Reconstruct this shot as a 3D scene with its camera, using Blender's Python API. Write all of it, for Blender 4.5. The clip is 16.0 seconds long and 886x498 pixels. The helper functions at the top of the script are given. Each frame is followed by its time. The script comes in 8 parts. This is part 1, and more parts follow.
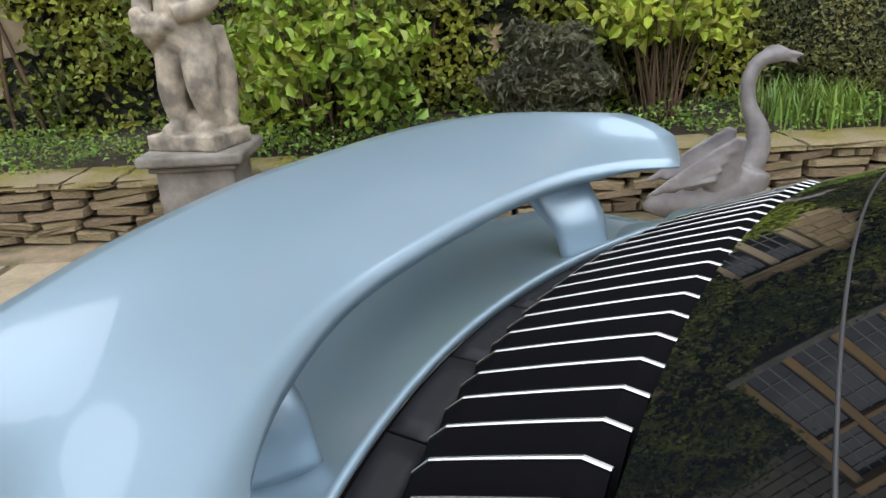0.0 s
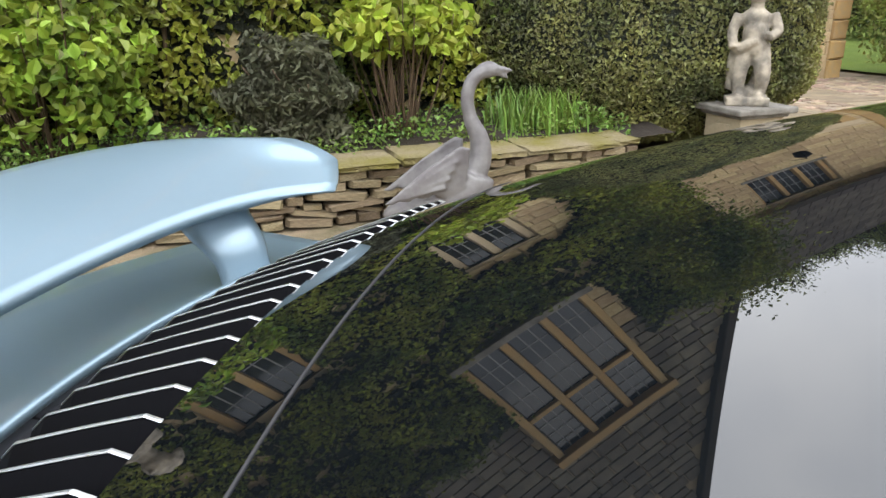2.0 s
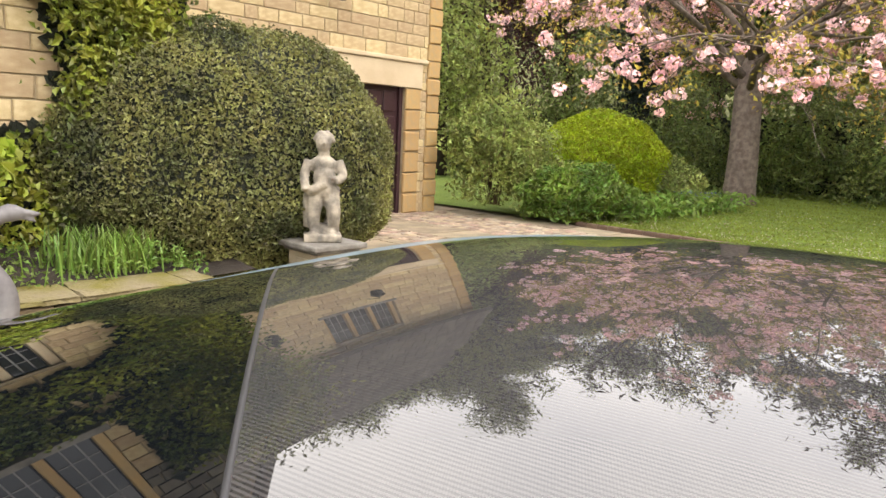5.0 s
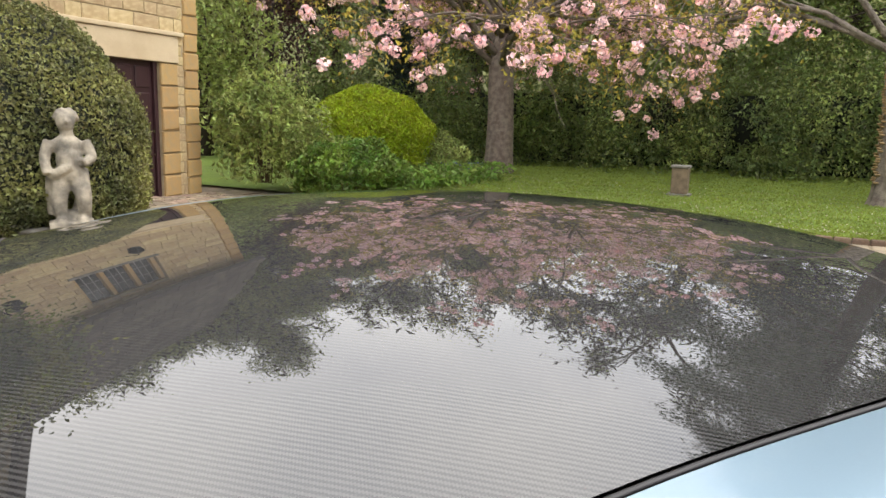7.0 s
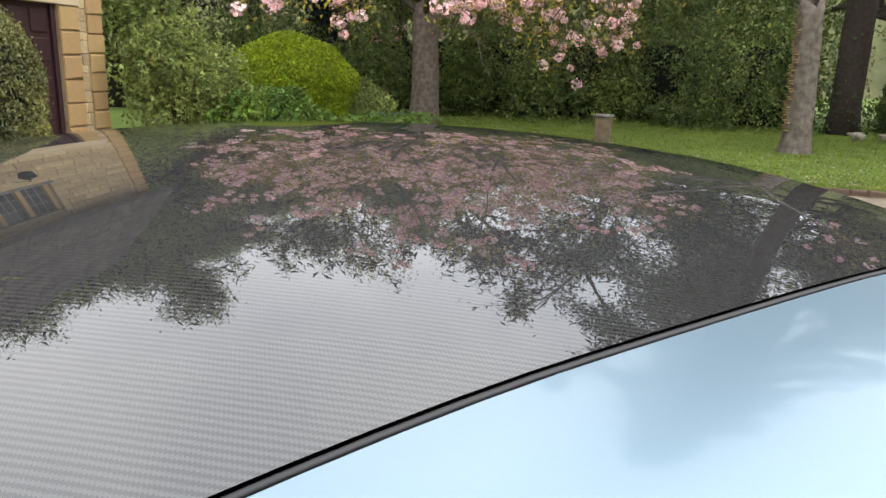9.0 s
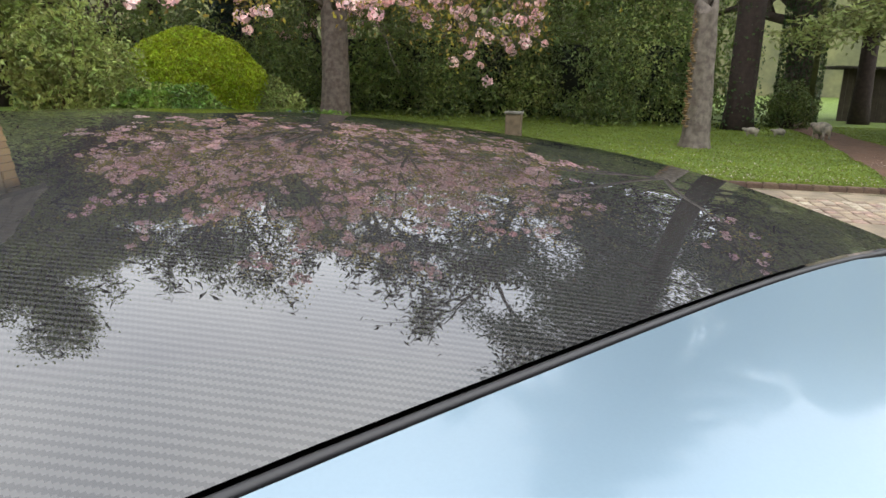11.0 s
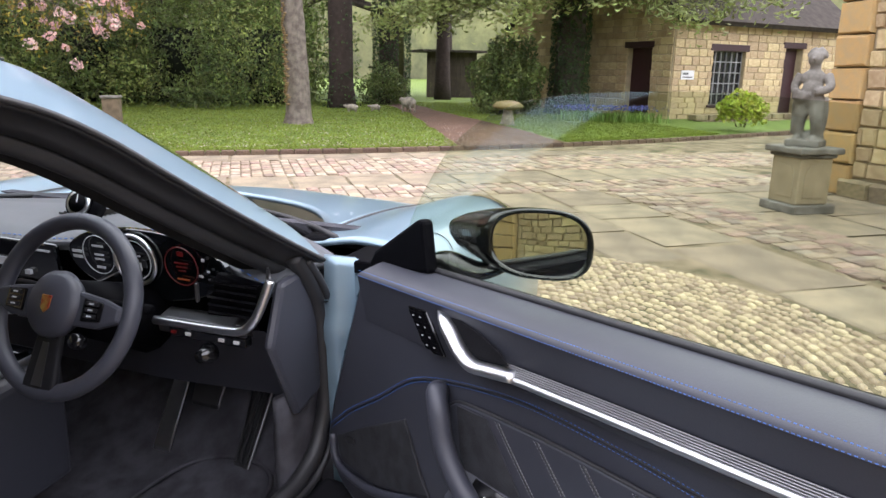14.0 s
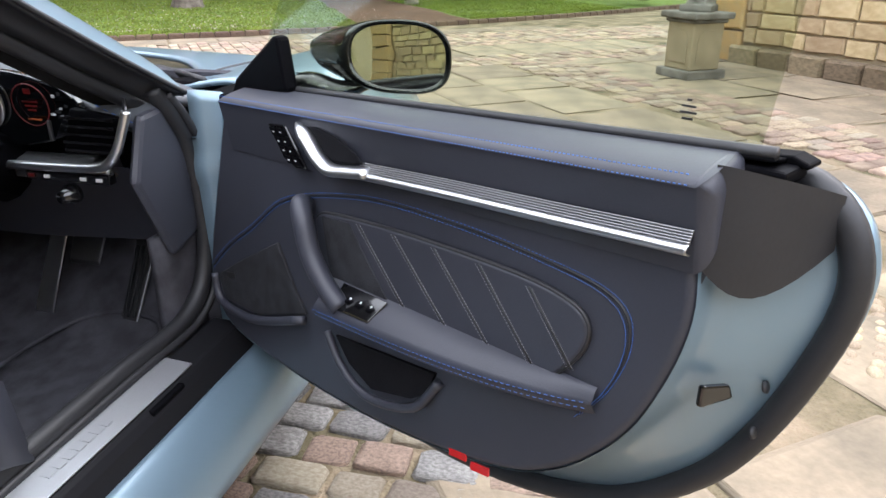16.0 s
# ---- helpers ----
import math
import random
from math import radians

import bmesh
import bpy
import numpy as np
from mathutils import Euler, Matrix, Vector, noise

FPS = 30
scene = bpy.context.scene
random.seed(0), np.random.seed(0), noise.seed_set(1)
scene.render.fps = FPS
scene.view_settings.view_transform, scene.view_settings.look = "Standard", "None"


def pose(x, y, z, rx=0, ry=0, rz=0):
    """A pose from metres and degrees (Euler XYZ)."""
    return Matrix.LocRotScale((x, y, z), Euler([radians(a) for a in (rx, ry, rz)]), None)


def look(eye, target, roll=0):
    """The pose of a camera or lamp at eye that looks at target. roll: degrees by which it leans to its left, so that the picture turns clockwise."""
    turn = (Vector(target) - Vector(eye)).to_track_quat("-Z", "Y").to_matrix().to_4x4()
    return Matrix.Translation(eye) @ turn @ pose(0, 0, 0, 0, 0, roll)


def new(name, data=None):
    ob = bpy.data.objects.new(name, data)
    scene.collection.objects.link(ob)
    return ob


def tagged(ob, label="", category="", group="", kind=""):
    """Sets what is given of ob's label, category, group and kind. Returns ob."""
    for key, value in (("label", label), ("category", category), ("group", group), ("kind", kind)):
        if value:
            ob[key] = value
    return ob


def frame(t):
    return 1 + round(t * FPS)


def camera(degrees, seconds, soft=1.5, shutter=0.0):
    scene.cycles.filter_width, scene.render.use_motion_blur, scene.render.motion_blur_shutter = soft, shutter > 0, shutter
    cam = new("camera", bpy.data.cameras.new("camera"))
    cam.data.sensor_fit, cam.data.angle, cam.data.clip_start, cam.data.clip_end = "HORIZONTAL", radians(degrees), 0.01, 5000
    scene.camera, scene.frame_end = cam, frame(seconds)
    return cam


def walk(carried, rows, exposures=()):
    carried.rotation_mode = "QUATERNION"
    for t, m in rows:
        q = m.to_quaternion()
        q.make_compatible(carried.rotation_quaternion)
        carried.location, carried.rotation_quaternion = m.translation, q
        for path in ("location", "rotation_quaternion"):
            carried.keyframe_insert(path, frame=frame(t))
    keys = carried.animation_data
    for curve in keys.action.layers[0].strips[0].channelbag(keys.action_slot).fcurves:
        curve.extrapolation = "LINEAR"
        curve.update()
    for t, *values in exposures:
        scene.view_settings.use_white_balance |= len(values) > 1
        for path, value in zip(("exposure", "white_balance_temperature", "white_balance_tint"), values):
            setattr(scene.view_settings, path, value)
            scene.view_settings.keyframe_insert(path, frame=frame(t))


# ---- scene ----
from math import cos, pi, sin

cam = camera(64.2, 16.0)


def head(x, y, z, heading, tilt, roll):
    h, t = radians(heading), radians(tilt)
    return look((x, y, z), (x + cos(h) * cos(t), y + sin(h) * cos(t), z + sin(t)), roll)


# seconds, eye, heading, tilt and roll in degrees
PATH = [
    (0.0, -0.268, -0.814, 1.291, 125.82, -19.55, -2.87),
    (0.5, -0.240, -0.791, 1.307, 119.51, -20.36, -1.91),
    (1.0, -0.173, -0.757, 1.315, 115.40, -20.50, -1.56),
    (1.5, -0.103, -0.739, 1.325, 112.04, -20.35, -1.15),
    (2.0, -0.051, -0.701, 1.323, 107.72, -19.63, -0.86),
    (2.5, 0.000, -0.652, 1.348, 102.23, -18.55, 0.11),
    (3.0, 0.058, -0.632, 1.373, 97.21, -17.05, 1.09),
    (3.5, 0.155, -0.622, 1.382, 93.32, -15.17, 1.97),
    (4.0, 0.297, -0.595, 1.412, 89.21, -13.01, 2.90),
    (4.5, 0.435, -0.604, 1.432, 84.75, -10.87, 3.11),
    (5.0, 0.544, -0.639, 1.434, 80.38, -9.24, 2.67),
    (5.2, 0.580, -0.648, 1.442, 78.63, -8.88, 2.37),
    (7.3, 0.570, -0.762, 1.402, 60.74, -10.82, 1.81),
    (7.5, 0.580, -0.760, 1.396, 59.92, -11.10, 1.93),
    (8.0, 0.597, -0.765, 1.386, 58.44, -12.02, 2.26),
    (8.2, 0.604, -0.767, 1.383, 57.93, -12.54, 2.13),
    (10.5, 0.766, -0.657, 1.356, 53.17, -15.01, 1.73),
    (11.0, 0.780, -0.681, 1.352, 49.75, -13.93, 1.85),
    (11.5, 0.745, -0.792, 1.360, 45.21, -12.36, 2.12),
    (12.0, 0.669, -0.955, 1.372, 40.05, -10.36, 1.71),
    (12.5, 0.629, -1.132, 1.368, 35.12, -9.72, 1.71),
    (13.0, 0.583, -1.295, 1.325, 30.01, -10.26, 1.29),
    (13.5, 0.565, -1.396, 1.288, 25.21, -11.88, 1.05),
    (14.0, 0.559, -1.457, 1.253, 21.02, -14.22, 1.07),
    (14.5, 0.546, -1.510, 1.217, 17.58, -17.05, 1.16),
    (15.0, 0.540, -1.546, 1.186, 15.15, -19.65, 1.02),
    (15.5, 0.531, -1.559, 1.161, 13.99, -21.58, 0.58),
    (16.0, 0.530, -1.561, 1.135, 13.87, -22.84, 0.29),
]
walk(cam, [(t, head(*r)) for t, *r in PATH], [(0.0, 1.15, 6550, 12), (1.5, 1.35, 6500, 10), (3.0, 1.85, 7200, 12), (4.0, 1.8, 7400, 14), (5.0, 1.7, 7400, 14), (8.0, 1.2, 6900, 10), (10.5, 1.08, 6700, 10), (11.0, 1.04, 6700, 10), (11.5, 1.1, 6700, 10), (12.0, 1.25, 6750, 12), (12.5, 1.42, 6800, 14), (13.0, 1.55, 6700, 16), (14.0, 1.68, 6500, 18), (15.0, 1.74, 6400, 15), (16.0, 1.76, 6350, 14)])

# ---- light ----
world = bpy.data.worlds.new("overcast_sky")
scene.world = world
world.use_nodes = True
wn, wl = world.node_tree.nodes, world.node_tree.links
bgn = wn["Background"]
sky = wn.new("ShaderNodeTexSky")
sky.sky_type, sky.sun_disc, sky.sun_elevation, sky.sun_rotation = "NISHITA", False, radians(52), radians(150)
cloud = wn.new("ShaderNodeTexNoise")
cloud.inputs["Scale"].default_value, cloud.inputs["Detail"].default_value = 2.2, 4
tcw = wn.new("ShaderNodeTexCoord")
wl.new(tcw.outputs["Generated"], cloud.inputs["Vector"])
cr = wn.new("ShaderNodeValToRGB")
cr.color_ramp.elements[0].position, cr.color_ramp.elements[0].color = 0.3, (7.2, 7.7, 8.6, 1)
cr.color_ramp.elements[1].position, cr.color_ramp.elements[1].color = 0.7, (10.5, 10.8, 11.2, 1)
wl.new(cloud.outputs["Fac"], cr.inputs["Fac"])
mixw = wn.new("ShaderNodeMix")
mixw.data_type = "RGBA"
mixw.inputs["Factor"].default_value = 0.85
wl.new(sky.outputs["Color"], mixw.inputs["A"])
wl.new(cr.outputs["Color"], mixw.inputs["B"])
wl.new(mixw.outputs["Result"], bgn.inputs["Color"])
bgn.inputs["Strength"].default_value = 0.156
sun_data = bpy.data.lights.new("sun", "SUN")
sun_data.energy, sun_data.angle, sun_data.color = 0.55, radians(50), (1.0, 0.96, 0.9)
sun = new("sun", sun_data)
sun.matrix_world = look((0, 0, 20), (0 - 0.55, 0.45, 20 - 1.0))
scene.view_settings.exposure = 0.62


# ---- materials ----
def mat(name, color, rough=0.6, metal=0.0, var=0.25, scale=6.0, fine=60.0, bump=0.15, color2=None, coat=0.0, spec=0.5, per=0.0, dist=0.005):
    """Paint, stone, cloth and so on: two scales of noise over a base colour, with fine relief. per: spread from piece to piece."""
    m = bpy.data.materials.new(name)
    m.use_nodes = True
    n, l = m.node_tree.nodes, m.node_tree.links
    b = n["Principled BSDF"]
    b.inputs["Roughness"].default_value, b.inputs["Metallic"].default_value = rough, metal
    b.inputs["Coat Weight"].default_value = coat
    b.inputs["Coat Roughness"].default_value = 0.02
    b.inputs["Specular IOR Level"].default_value = spec
    tc = n.new("ShaderNodeTexCoord")
    big, small = n.new("ShaderNodeTexNoise"), n.new("ShaderNodeTexNoise")
    for t, s in ((big, scale), (small, fine)):
        t.inputs["Scale"].default_value, t.inputs["Detail"].default_value = s, 5
        l.new(tc.outputs["Object"], t.inputs["Vector"])
    c2 = color2 or tuple(max(0, c * (1 - var)) for c in color)
    ramp = n.new("ShaderNodeValToRGB")
    ramp.color_ramp.elements[0].position, ramp.color_ramp.elements[0].color = 0.35, (*c2, 1)
    ramp.color_ramp.elements[1].position, ramp.color_ramp.elements[1].color = 0.65, (*color, 1)
    l.new(big.outputs["Fac"], ramp.inputs["Fac"])
    hsv = n.new("ShaderNodeHueSaturation")
    l.new(ramp.outputs["Color"], hsv.inputs["Color"])
    mr = n.new("ShaderNodeMapRange")
    mr.inputs["To Min"].default_value, mr.inputs["To Max"].default_value = 1 - var * 0.7, 1 + var * 0.7
    l.new(small.outputs["Fac"], mr.inputs["Value"])
    if per:
        oi, gi = n.new("ShaderNodeObjectInfo"), n.new("ShaderNodeNewGeometry")
        ad = n.new("ShaderNodeMath")
        ad.operation = "ADD"
        l.new(oi.outputs["Random"], ad.inputs[0])
        l.new(gi.outputs["Random Per Island"], ad.inputs[1])
        fr = n.new("ShaderNodeMath")
        fr.operation = "FRACT"
        l.new(ad.outputs[0], fr.inputs[0])
        pr = n.new("ShaderNodeMapRange")
        pr.inputs["To Min"].default_value, pr.inputs["To Max"].default_value = 1 - per, 1 + per
        l.new(fr.outputs[0], pr.inputs["Value"])
        mu = n.new("ShaderNodeMath")
        mu.operation = "MULTIPLY"
        l.new(mr.outputs[0], mu.inputs[0])
        l.new(pr.outputs[0], mu.inputs[1])
        l.new(mu.outputs[0], hsv.inputs["Value"])
        hr = n.new("ShaderNodeMapRange")
        hr.inputs["To Min"].default_value, hr.inputs["To Max"].default_value = 0.5 - per * 0.05, 0.5 + per * 0.05
        l.new(fr.outputs[0], hr.inputs["Value"])
        l.new(hr.outputs[0], hsv.inputs["Hue"])
    else:
        l.new(mr.outputs[0], hsv.inputs["Value"])
    l.new(hsv.outputs["Color"], b.inputs["Base Color"])
    if bump:
        bp = n.new("ShaderNodeBump")
        bp.inputs["Strength"].default_value, bp.inputs["Distance"].default_value = bump, dist
        l.new(small.outputs["Fac"], bp.inputs["Height"])
        l.new(bp.outputs["Normal"], b.inputs["Normal"])
    return m


def leaf_mat(name, color, color2, rough=0.5, trans=0.25):
    m = mat(name, color, rough, var=0.2, scale=2.0, fine=25, bump=0, color2=color2, per=0.45)
    n, l = m.node_tree.nodes, m.node_tree.links
    b, tr, mx = n["Principled BSDF"], n.new("ShaderNodeBsdfTranslucent"), n.new("ShaderNodeMixShader")
    l.new(b.inputs["Base Color"].links[0].from_socket, tr.inputs["Color"])
    mx.inputs["Fac"].default_value = trans
    l.new(b.outputs[0], mx.inputs[1])
    l.new(tr.outputs[0], mx.inputs[2])
    l.new(mx.outputs[0], n["Material Output"].inputs["Surface"])
    return m


def glass_mat(name, tint, rough=0.0, ior=0.04):
    m = bpy.data.materials.new(name)
    m.use_nodes = True
    n, l = m.node_tree.nodes, m.node_tree.links
    n.remove(n["Principled BSDF"])
    t, g, mx, lw = n.new("ShaderNodeBsdfTransparent"), n.new("ShaderNodeBsdfGlossy"), n.new("ShaderNodeMixShader"), n.new("ShaderNodeLayerWeight")
    pw, fr = n.new("ShaderNodeMath"), n.new("ShaderNodeMapRange")
    t.inputs["Color"].default_value = (*tint, 1)
    g.inputs["Roughness"].default_value = rough
    lw.inputs["Blend"].default_value = 0.5
    pw.operation, pw.inputs[1].default_value = "POWER", 5.0
    l.new(lw.outputs["Facing"], pw.inputs[0])
    fr.inputs["To Min"].default_value, fr.inputs["To Max"].default_value = ior, 0.9
    l.new(pw.outputs[0], fr.inputs["Value"])
    l.new(fr.outputs[0], mx.inputs["Fac"])
    l.new(t.outputs[0], mx.inputs[1])
    l.new(g.outputs[0], mx.inputs[2])
    l.new(mx.outputs[0], n["Material Output"].inputs["Surface"])
    return m


M_PAINT = mat("pale_blue_metallic_paint", (0.208, 0.297, 0.362), 0.36, 0.45, 0.05, 3, 900, 0.0, coat=0.55)
M_BLACKGLASS = mat("black_glass", (0.003, 0.004, 0.005), 0.0, 0, 0.1, 3, 50, 0)
M_BLACKGLASS.node_tree.nodes["Principled BSDF"].inputs["IOR"].default_value = 1.8
M_BLACK = mat("black_plastic", (0.0035, 0.0035, 0.0045), 0.5, 0, 0.2, 8, 300, 0.1, spec=0.025, dist=0.001)
M_GLOSS = mat("gloss_black", (0.0051, 0.0051, 0.0058), 0.1, 0, 0.1, 8, 80, 0, coat=0.6)
M_RUBBER = mat("rubber_seal", (0.0195, 0.0195, 0.0218), 0.5, 0, 0.2, 12, 200, 0.1, dist=0.001)
M_CHROME = mat("satin_aluminium", (0.66, 0.67, 0.69), 0.33, 1.0, 0.06, 5, 300, 0.02, dist=0.0005)
M_LEATHER = mat("dark_blue_grey_leather", (0.039, 0.041, 0.054), 0.46, 0, 0.15, 5, 420, 0.25, dist=0.0006)
M_CARPET = mat("black_carpet", (0.075, 0.074, 0.085), 0.95, 0, 0.4, 20, 700, 0.7, spec=0.1, dist=0.002)
M_STONE = mat("honey_limestone", (0.51, 0.40, 0.235), 0.85, 0, 0.22, 3.0, 45, 0.5, color2=(0.40, 0.295, 0.16), per=0.18, dist=0.01)
M_ORANGE = mat("ochre_limestone_dressing", (0.42, 0.265, 0.105), 0.85, 0, 0.2, 4, 50, 0.4, color2=(0.36, 0.255, 0.125), per=0.08)
M_MORTAR = mat("lime_mortar", (0.36, 0.29, 0.185), 0.95, 0, 0.25, 6, 90, 0.5)
M_SLATE = mat("stone_roof_slate", (0.062, 0.052, 0.043), 0.95, 0, 0.35, 5, 60, 0.7, per=0.4, spec=0.15)
M_GREYSTONE = mat("weathered_grey_stone", (0.2112, 0.1984, 0.176), 0.9, 0, 0.35, 5, 35, 0.6, color2=(0.1024, 0.0928, 0.0768), dist=0.01)
M_LEAD = mat("grey_lead", (0.192, 0.1856, 0.1824), 0.62, 0.25, 0.25, 8, 40, 0.4, color2=(0.128, 0.1184, 0.1216))
M_SOIL = mat("soil", (0.032, 0.0224, 0.0141), 0.95, 0, 0.4, 8, 90, 0.8, dist=0.02)
M_PAVE = mat("sandstone_paving", (0.28, 0.222, 0.15), 0.85, 0, 0.4, 2.6, 24, 0.7, color2=(0.175, 0.143, 0.098), per=0.13)
M_GROUND = mat("gravel_and_earth", (0.128, 0.1056, 0.0736), 0.95, 0, 0.3, 2.0, 60, 0.7, color2=(0.096, 0.0768, 0.0544), dist=0.02)
M_BARK = mat("bark", (0.0832, 0.0608, 0.0448), 0.9, 0, 0.4, 9, 50, 0.9, color2=(0.0384, 0.032, 0.0256), dist=0.02)
M_MAROON = mat("maroon_painted_wood", (0.0352, 0.0115, 0.0141), 0.5, 0, 0.15, 6, 60, 0.2)
M_GRASS = leaf_mat("lawn_grass", (0.205, 0.25, 0.03), (0.14, 0.18, 0.022), 0.7, 0.3)
M_LEAF = leaf_mat("climber_leaf", (0.27, 0.285, 0.036), (0.065, 0.095, 0.014), 0.45)
M_LIME = leaf_mat("fresh_hydrangea_leaf", (0.3744, 0.4176, 0.0504), (0.216, 0.288, 0.0324))
M_BOX = leaf_mat("clipped_evergreen_leaf", (0.265, 0.2576, 0.081), (0.0736, 0.0846, 0.0294))
M_YEW = leaf_mat("dark_evergreen_leaf", (0.19, 0.235, 0.065), (0.055, 0.088, 0.027))
M_ACER = leaf_mat("lime_green_maple_leaf", (0.36, 0.43, 0.02), (0.24, 0.32, 0.014), 0.55, 0.35)
M_PINK = leaf_mat("pink_blossom", (0.92, 0.70, 0.71), (0.84, 0.50, 0.55), 0.6, 0.35)
M_BRONZE = leaf_mat("bronze_young_leaf", (0.44, 0.33, 0.07), (0.27, 0.24, 0.05), 0.5, 0.4)

M_DASH = mat("grey_dashboard_leather", (0.085, 0.09, 0.10), 0.5, 0, 0.12, 5, 420, 0.3, dist=0.0008)
M_SATIN = mat("satin_black_trim", (0.012, 0.012, 0.014), 0.45, 0, 0.15, 8, 300, 0.08, spec=0.16, dist=0.0005)
M_HEADLINER = mat("dark_lining_cloth", (0.0128, 0.0128, 0.0141), 0.9, 0, 0.2, 10, 700, 0.4, spec=0.2, dist=0.001)
M_DARKMETAL = mat("dark_satin_metal", (0.12, 0.12, 0.125), 0.35, 0.9, 0.1, 8, 300, 0.05, dist=0.0005)
M_PLATE = mat("brushed_aluminium", (0.50, 0.51, 0.53), 0.45, 0.85, 0.06, 5, 300, 0.05, dist=0.0005)
M_SHELF = mat("grey_satin_metal", (0.30, 0.30, 0.31), 0.38, 0.9, 0.1, 8, 300, 0.05, dist=0.0005)
M_MESH = mat("ribbed_speaker_mesh", (0.035, 0.036, 0.042), 0.7, 0, 0.5, 30, 900, 1.0, spec=0.3, dist=0.002)
# dark colour standing in for shade in the door's hollows
M_HOLLOWSHADE = mat("hollow_shade", (0.010, 0.010, 0.012), 0.9, 0, 0.2, 20, 200, 0.2, spec=0.1)
M_BLUETHREAD = mat("blue_thread", (0.03, 0.12, 0.40), 0.6, 0, 0.1, 50, 500, 0)
M_GREYTHREAD = mat("grey_thread", (0.22, 0.22, 0.23), 0.6, 0, 0.1, 50, 500, 0)
M_WHITEMARK = mat("white_print", (0.65, 0.65, 0.65), 0.5, 0, 0.05, 50, 500, 0)
M_BADGE = mat("gold_and_red_enamel", (0.45, 0.30, 0.08), 0.35, 0.7, 0.1, 60, 200, 0, color2=(0.35, 0.04, 0.02))
M_REDGLASS = mat("red_reflector", (0.6, 0.01, 0.015), 0.15, 0, 0.1, 50, 400, 0.2, coat=0.5)
M_MIRROR = mat("mirror_silver", (0.85, 0.86, 0.86), 0.005, 1.0, 0.0, 5, 50, 0)


def glow_mat(name, color, strength):
    m = mat(name, color, 0.4, 0, 0.05, 20, 200, 0)
    b = m.node_tree.nodes["Principled BSDF"]
    b.inputs["Emission Color"].default_value, b.inputs["Emission Strength"].default_value = (*color, 1), strength
    return m


M_REDLIGHT = glow_mat("red_display_light", (0.10, 0.004, 0.004), 0.015)
M_AMBER = glow_mat("amber_display_light", (0.30, 0.07, 0.02), 0.04)
M_DIMLIGHT = glow_mat("grey_display_light", (0.4, 0.42, 0.45), 0.06)
M_CLEAR = glass_mat("clear_glass", (0.86, 0.92, 0.90))
M_WINGLASS = glass_mat("green_tinted_glass", (0.86, 0.90, 0.835), ior=0.05)


def weave_mat(name, tow):
    """Two-by-two twill of carbon tows, each tow metres wide, under clear lacquer."""
    m = mat(name, (0.05, 0.05, 0.052), 0.5, 0.0, 0.1, 6, 80, 0, coat=1.0, spec=0.0)
    n, l = m.node_tree.nodes, m.node_tree.links
    b, tc, sx = n["Principled BSDF"], n.new("ShaderNodeTexCoord"), n.new("ShaderNodeSeparateXYZ")
    l.new(tc.outputs["Object"], sx.inputs[0])

    def calc(op, a, c=None):
        k = n.new("ShaderNodeMath")
        k.operation = op
        for i, v in enumerate((a, c)):
            if v is None:
                continue
            if isinstance(v, (int, float)):
                k.inputs[i].default_value = v
            else:
                l.new(v, k.inputs[i])
        return k.outputs[0]

    px, py = calc("DIVIDE", sx.outputs["X"], tow), calc("DIVIDE", sx.outputs["Y"], tow)
    warp = calc("LESS_THAN", calc("FLOORED_MODULO", calc("ADD", calc("FLOOR", px), calc("FLOOR", py)), 4.0), 1.5)
    ramp = n.new("ShaderNodeMix")
    ramp.data_type = "RGBA"
    # paler warp tows carry the fibres' sheen in their base colour
    ramp.inputs["A"].default_value, ramp.inputs["B"].default_value = (0.018, 0.018, 0.019, 1), (0.052, 0.051, 0.050, 1)
    l.new(warp, ramp.inputs["Factor"])
    l.new(ramp.outputs["Result"], b.inputs["Base Color"])
    b.inputs["Coat IOR"].default_value = 1.8
    b.inputs["Coat Roughness"].default_value = 0.006
    return m


M_CARBON = weave_mat("carbon_weave", 0.0013)
M_CARBONFINE = weave_mat("fine_carbon_weave", 0.0022)

M_DRY = mat("dry_wall_stone", (0.26, 0.20, 0.122), 0.9, 0, 0.3, 7, 50, 0.6, color2=(0.15, 0.118, 0.07), per=0.3, dist=0.01)
M_MOSSY = mat("mossy_coping", (0.21, 0.172, 0.105), 0.95, 0, 0.45, 3.2, 38, 1.0, color2=(0.14, 0.122, 0.016), dist=0.02)
M_CREAM = mat("cream_dressed_stone", (0.56, 0.46, 0.31), 0.8, 0, 0.12, 2.0, 40, 0.3, color2=(0.47, 0.37, 0.24))
# limestone of the gable, its shade put into the darker grey colour
M_GABLESHADE = mat("shade_darkened_gable_stone", (0.16, 0.14, 0.11), 0.9, 0, 0.3, 6, 50, 0.6, color2=(0.10, 0.088, 0.07), per=0.3, dist=0.01)
M_PALE = mat("pale_limestone", (0.3328, 0.2752, 0.1792), 0.85, 0, 0.2, 5, 45, 0.4, color2=(0.256, 0.2112, 0.1344))
M_LICHEN = mat("lichened_pale_stone", (0.3584, 0.3136, 0.2432), 0.9, 0, 0.3, 9, 40, 0.6, color2=(0.128, 0.1152, 0.096), dist=0.01)
M_FRAME = mat("dark_window_lining", (0.0128, 0.0128, 0.0154), 0.6, 0, 0.2, 5, 50, 0.1)
M_FRAMEPALE = mat("pale_grey_lead_bars", (0.21, 0.21, 0.205), 0.6, 0, 0.1, 5, 50, 0.1)
M_PANE = mat("old_window_glass", (0.012, 0.014, 0.018), 0.06, 0, 0.1, 3, 9, 0.12, spec=0.6, dist=0.004)
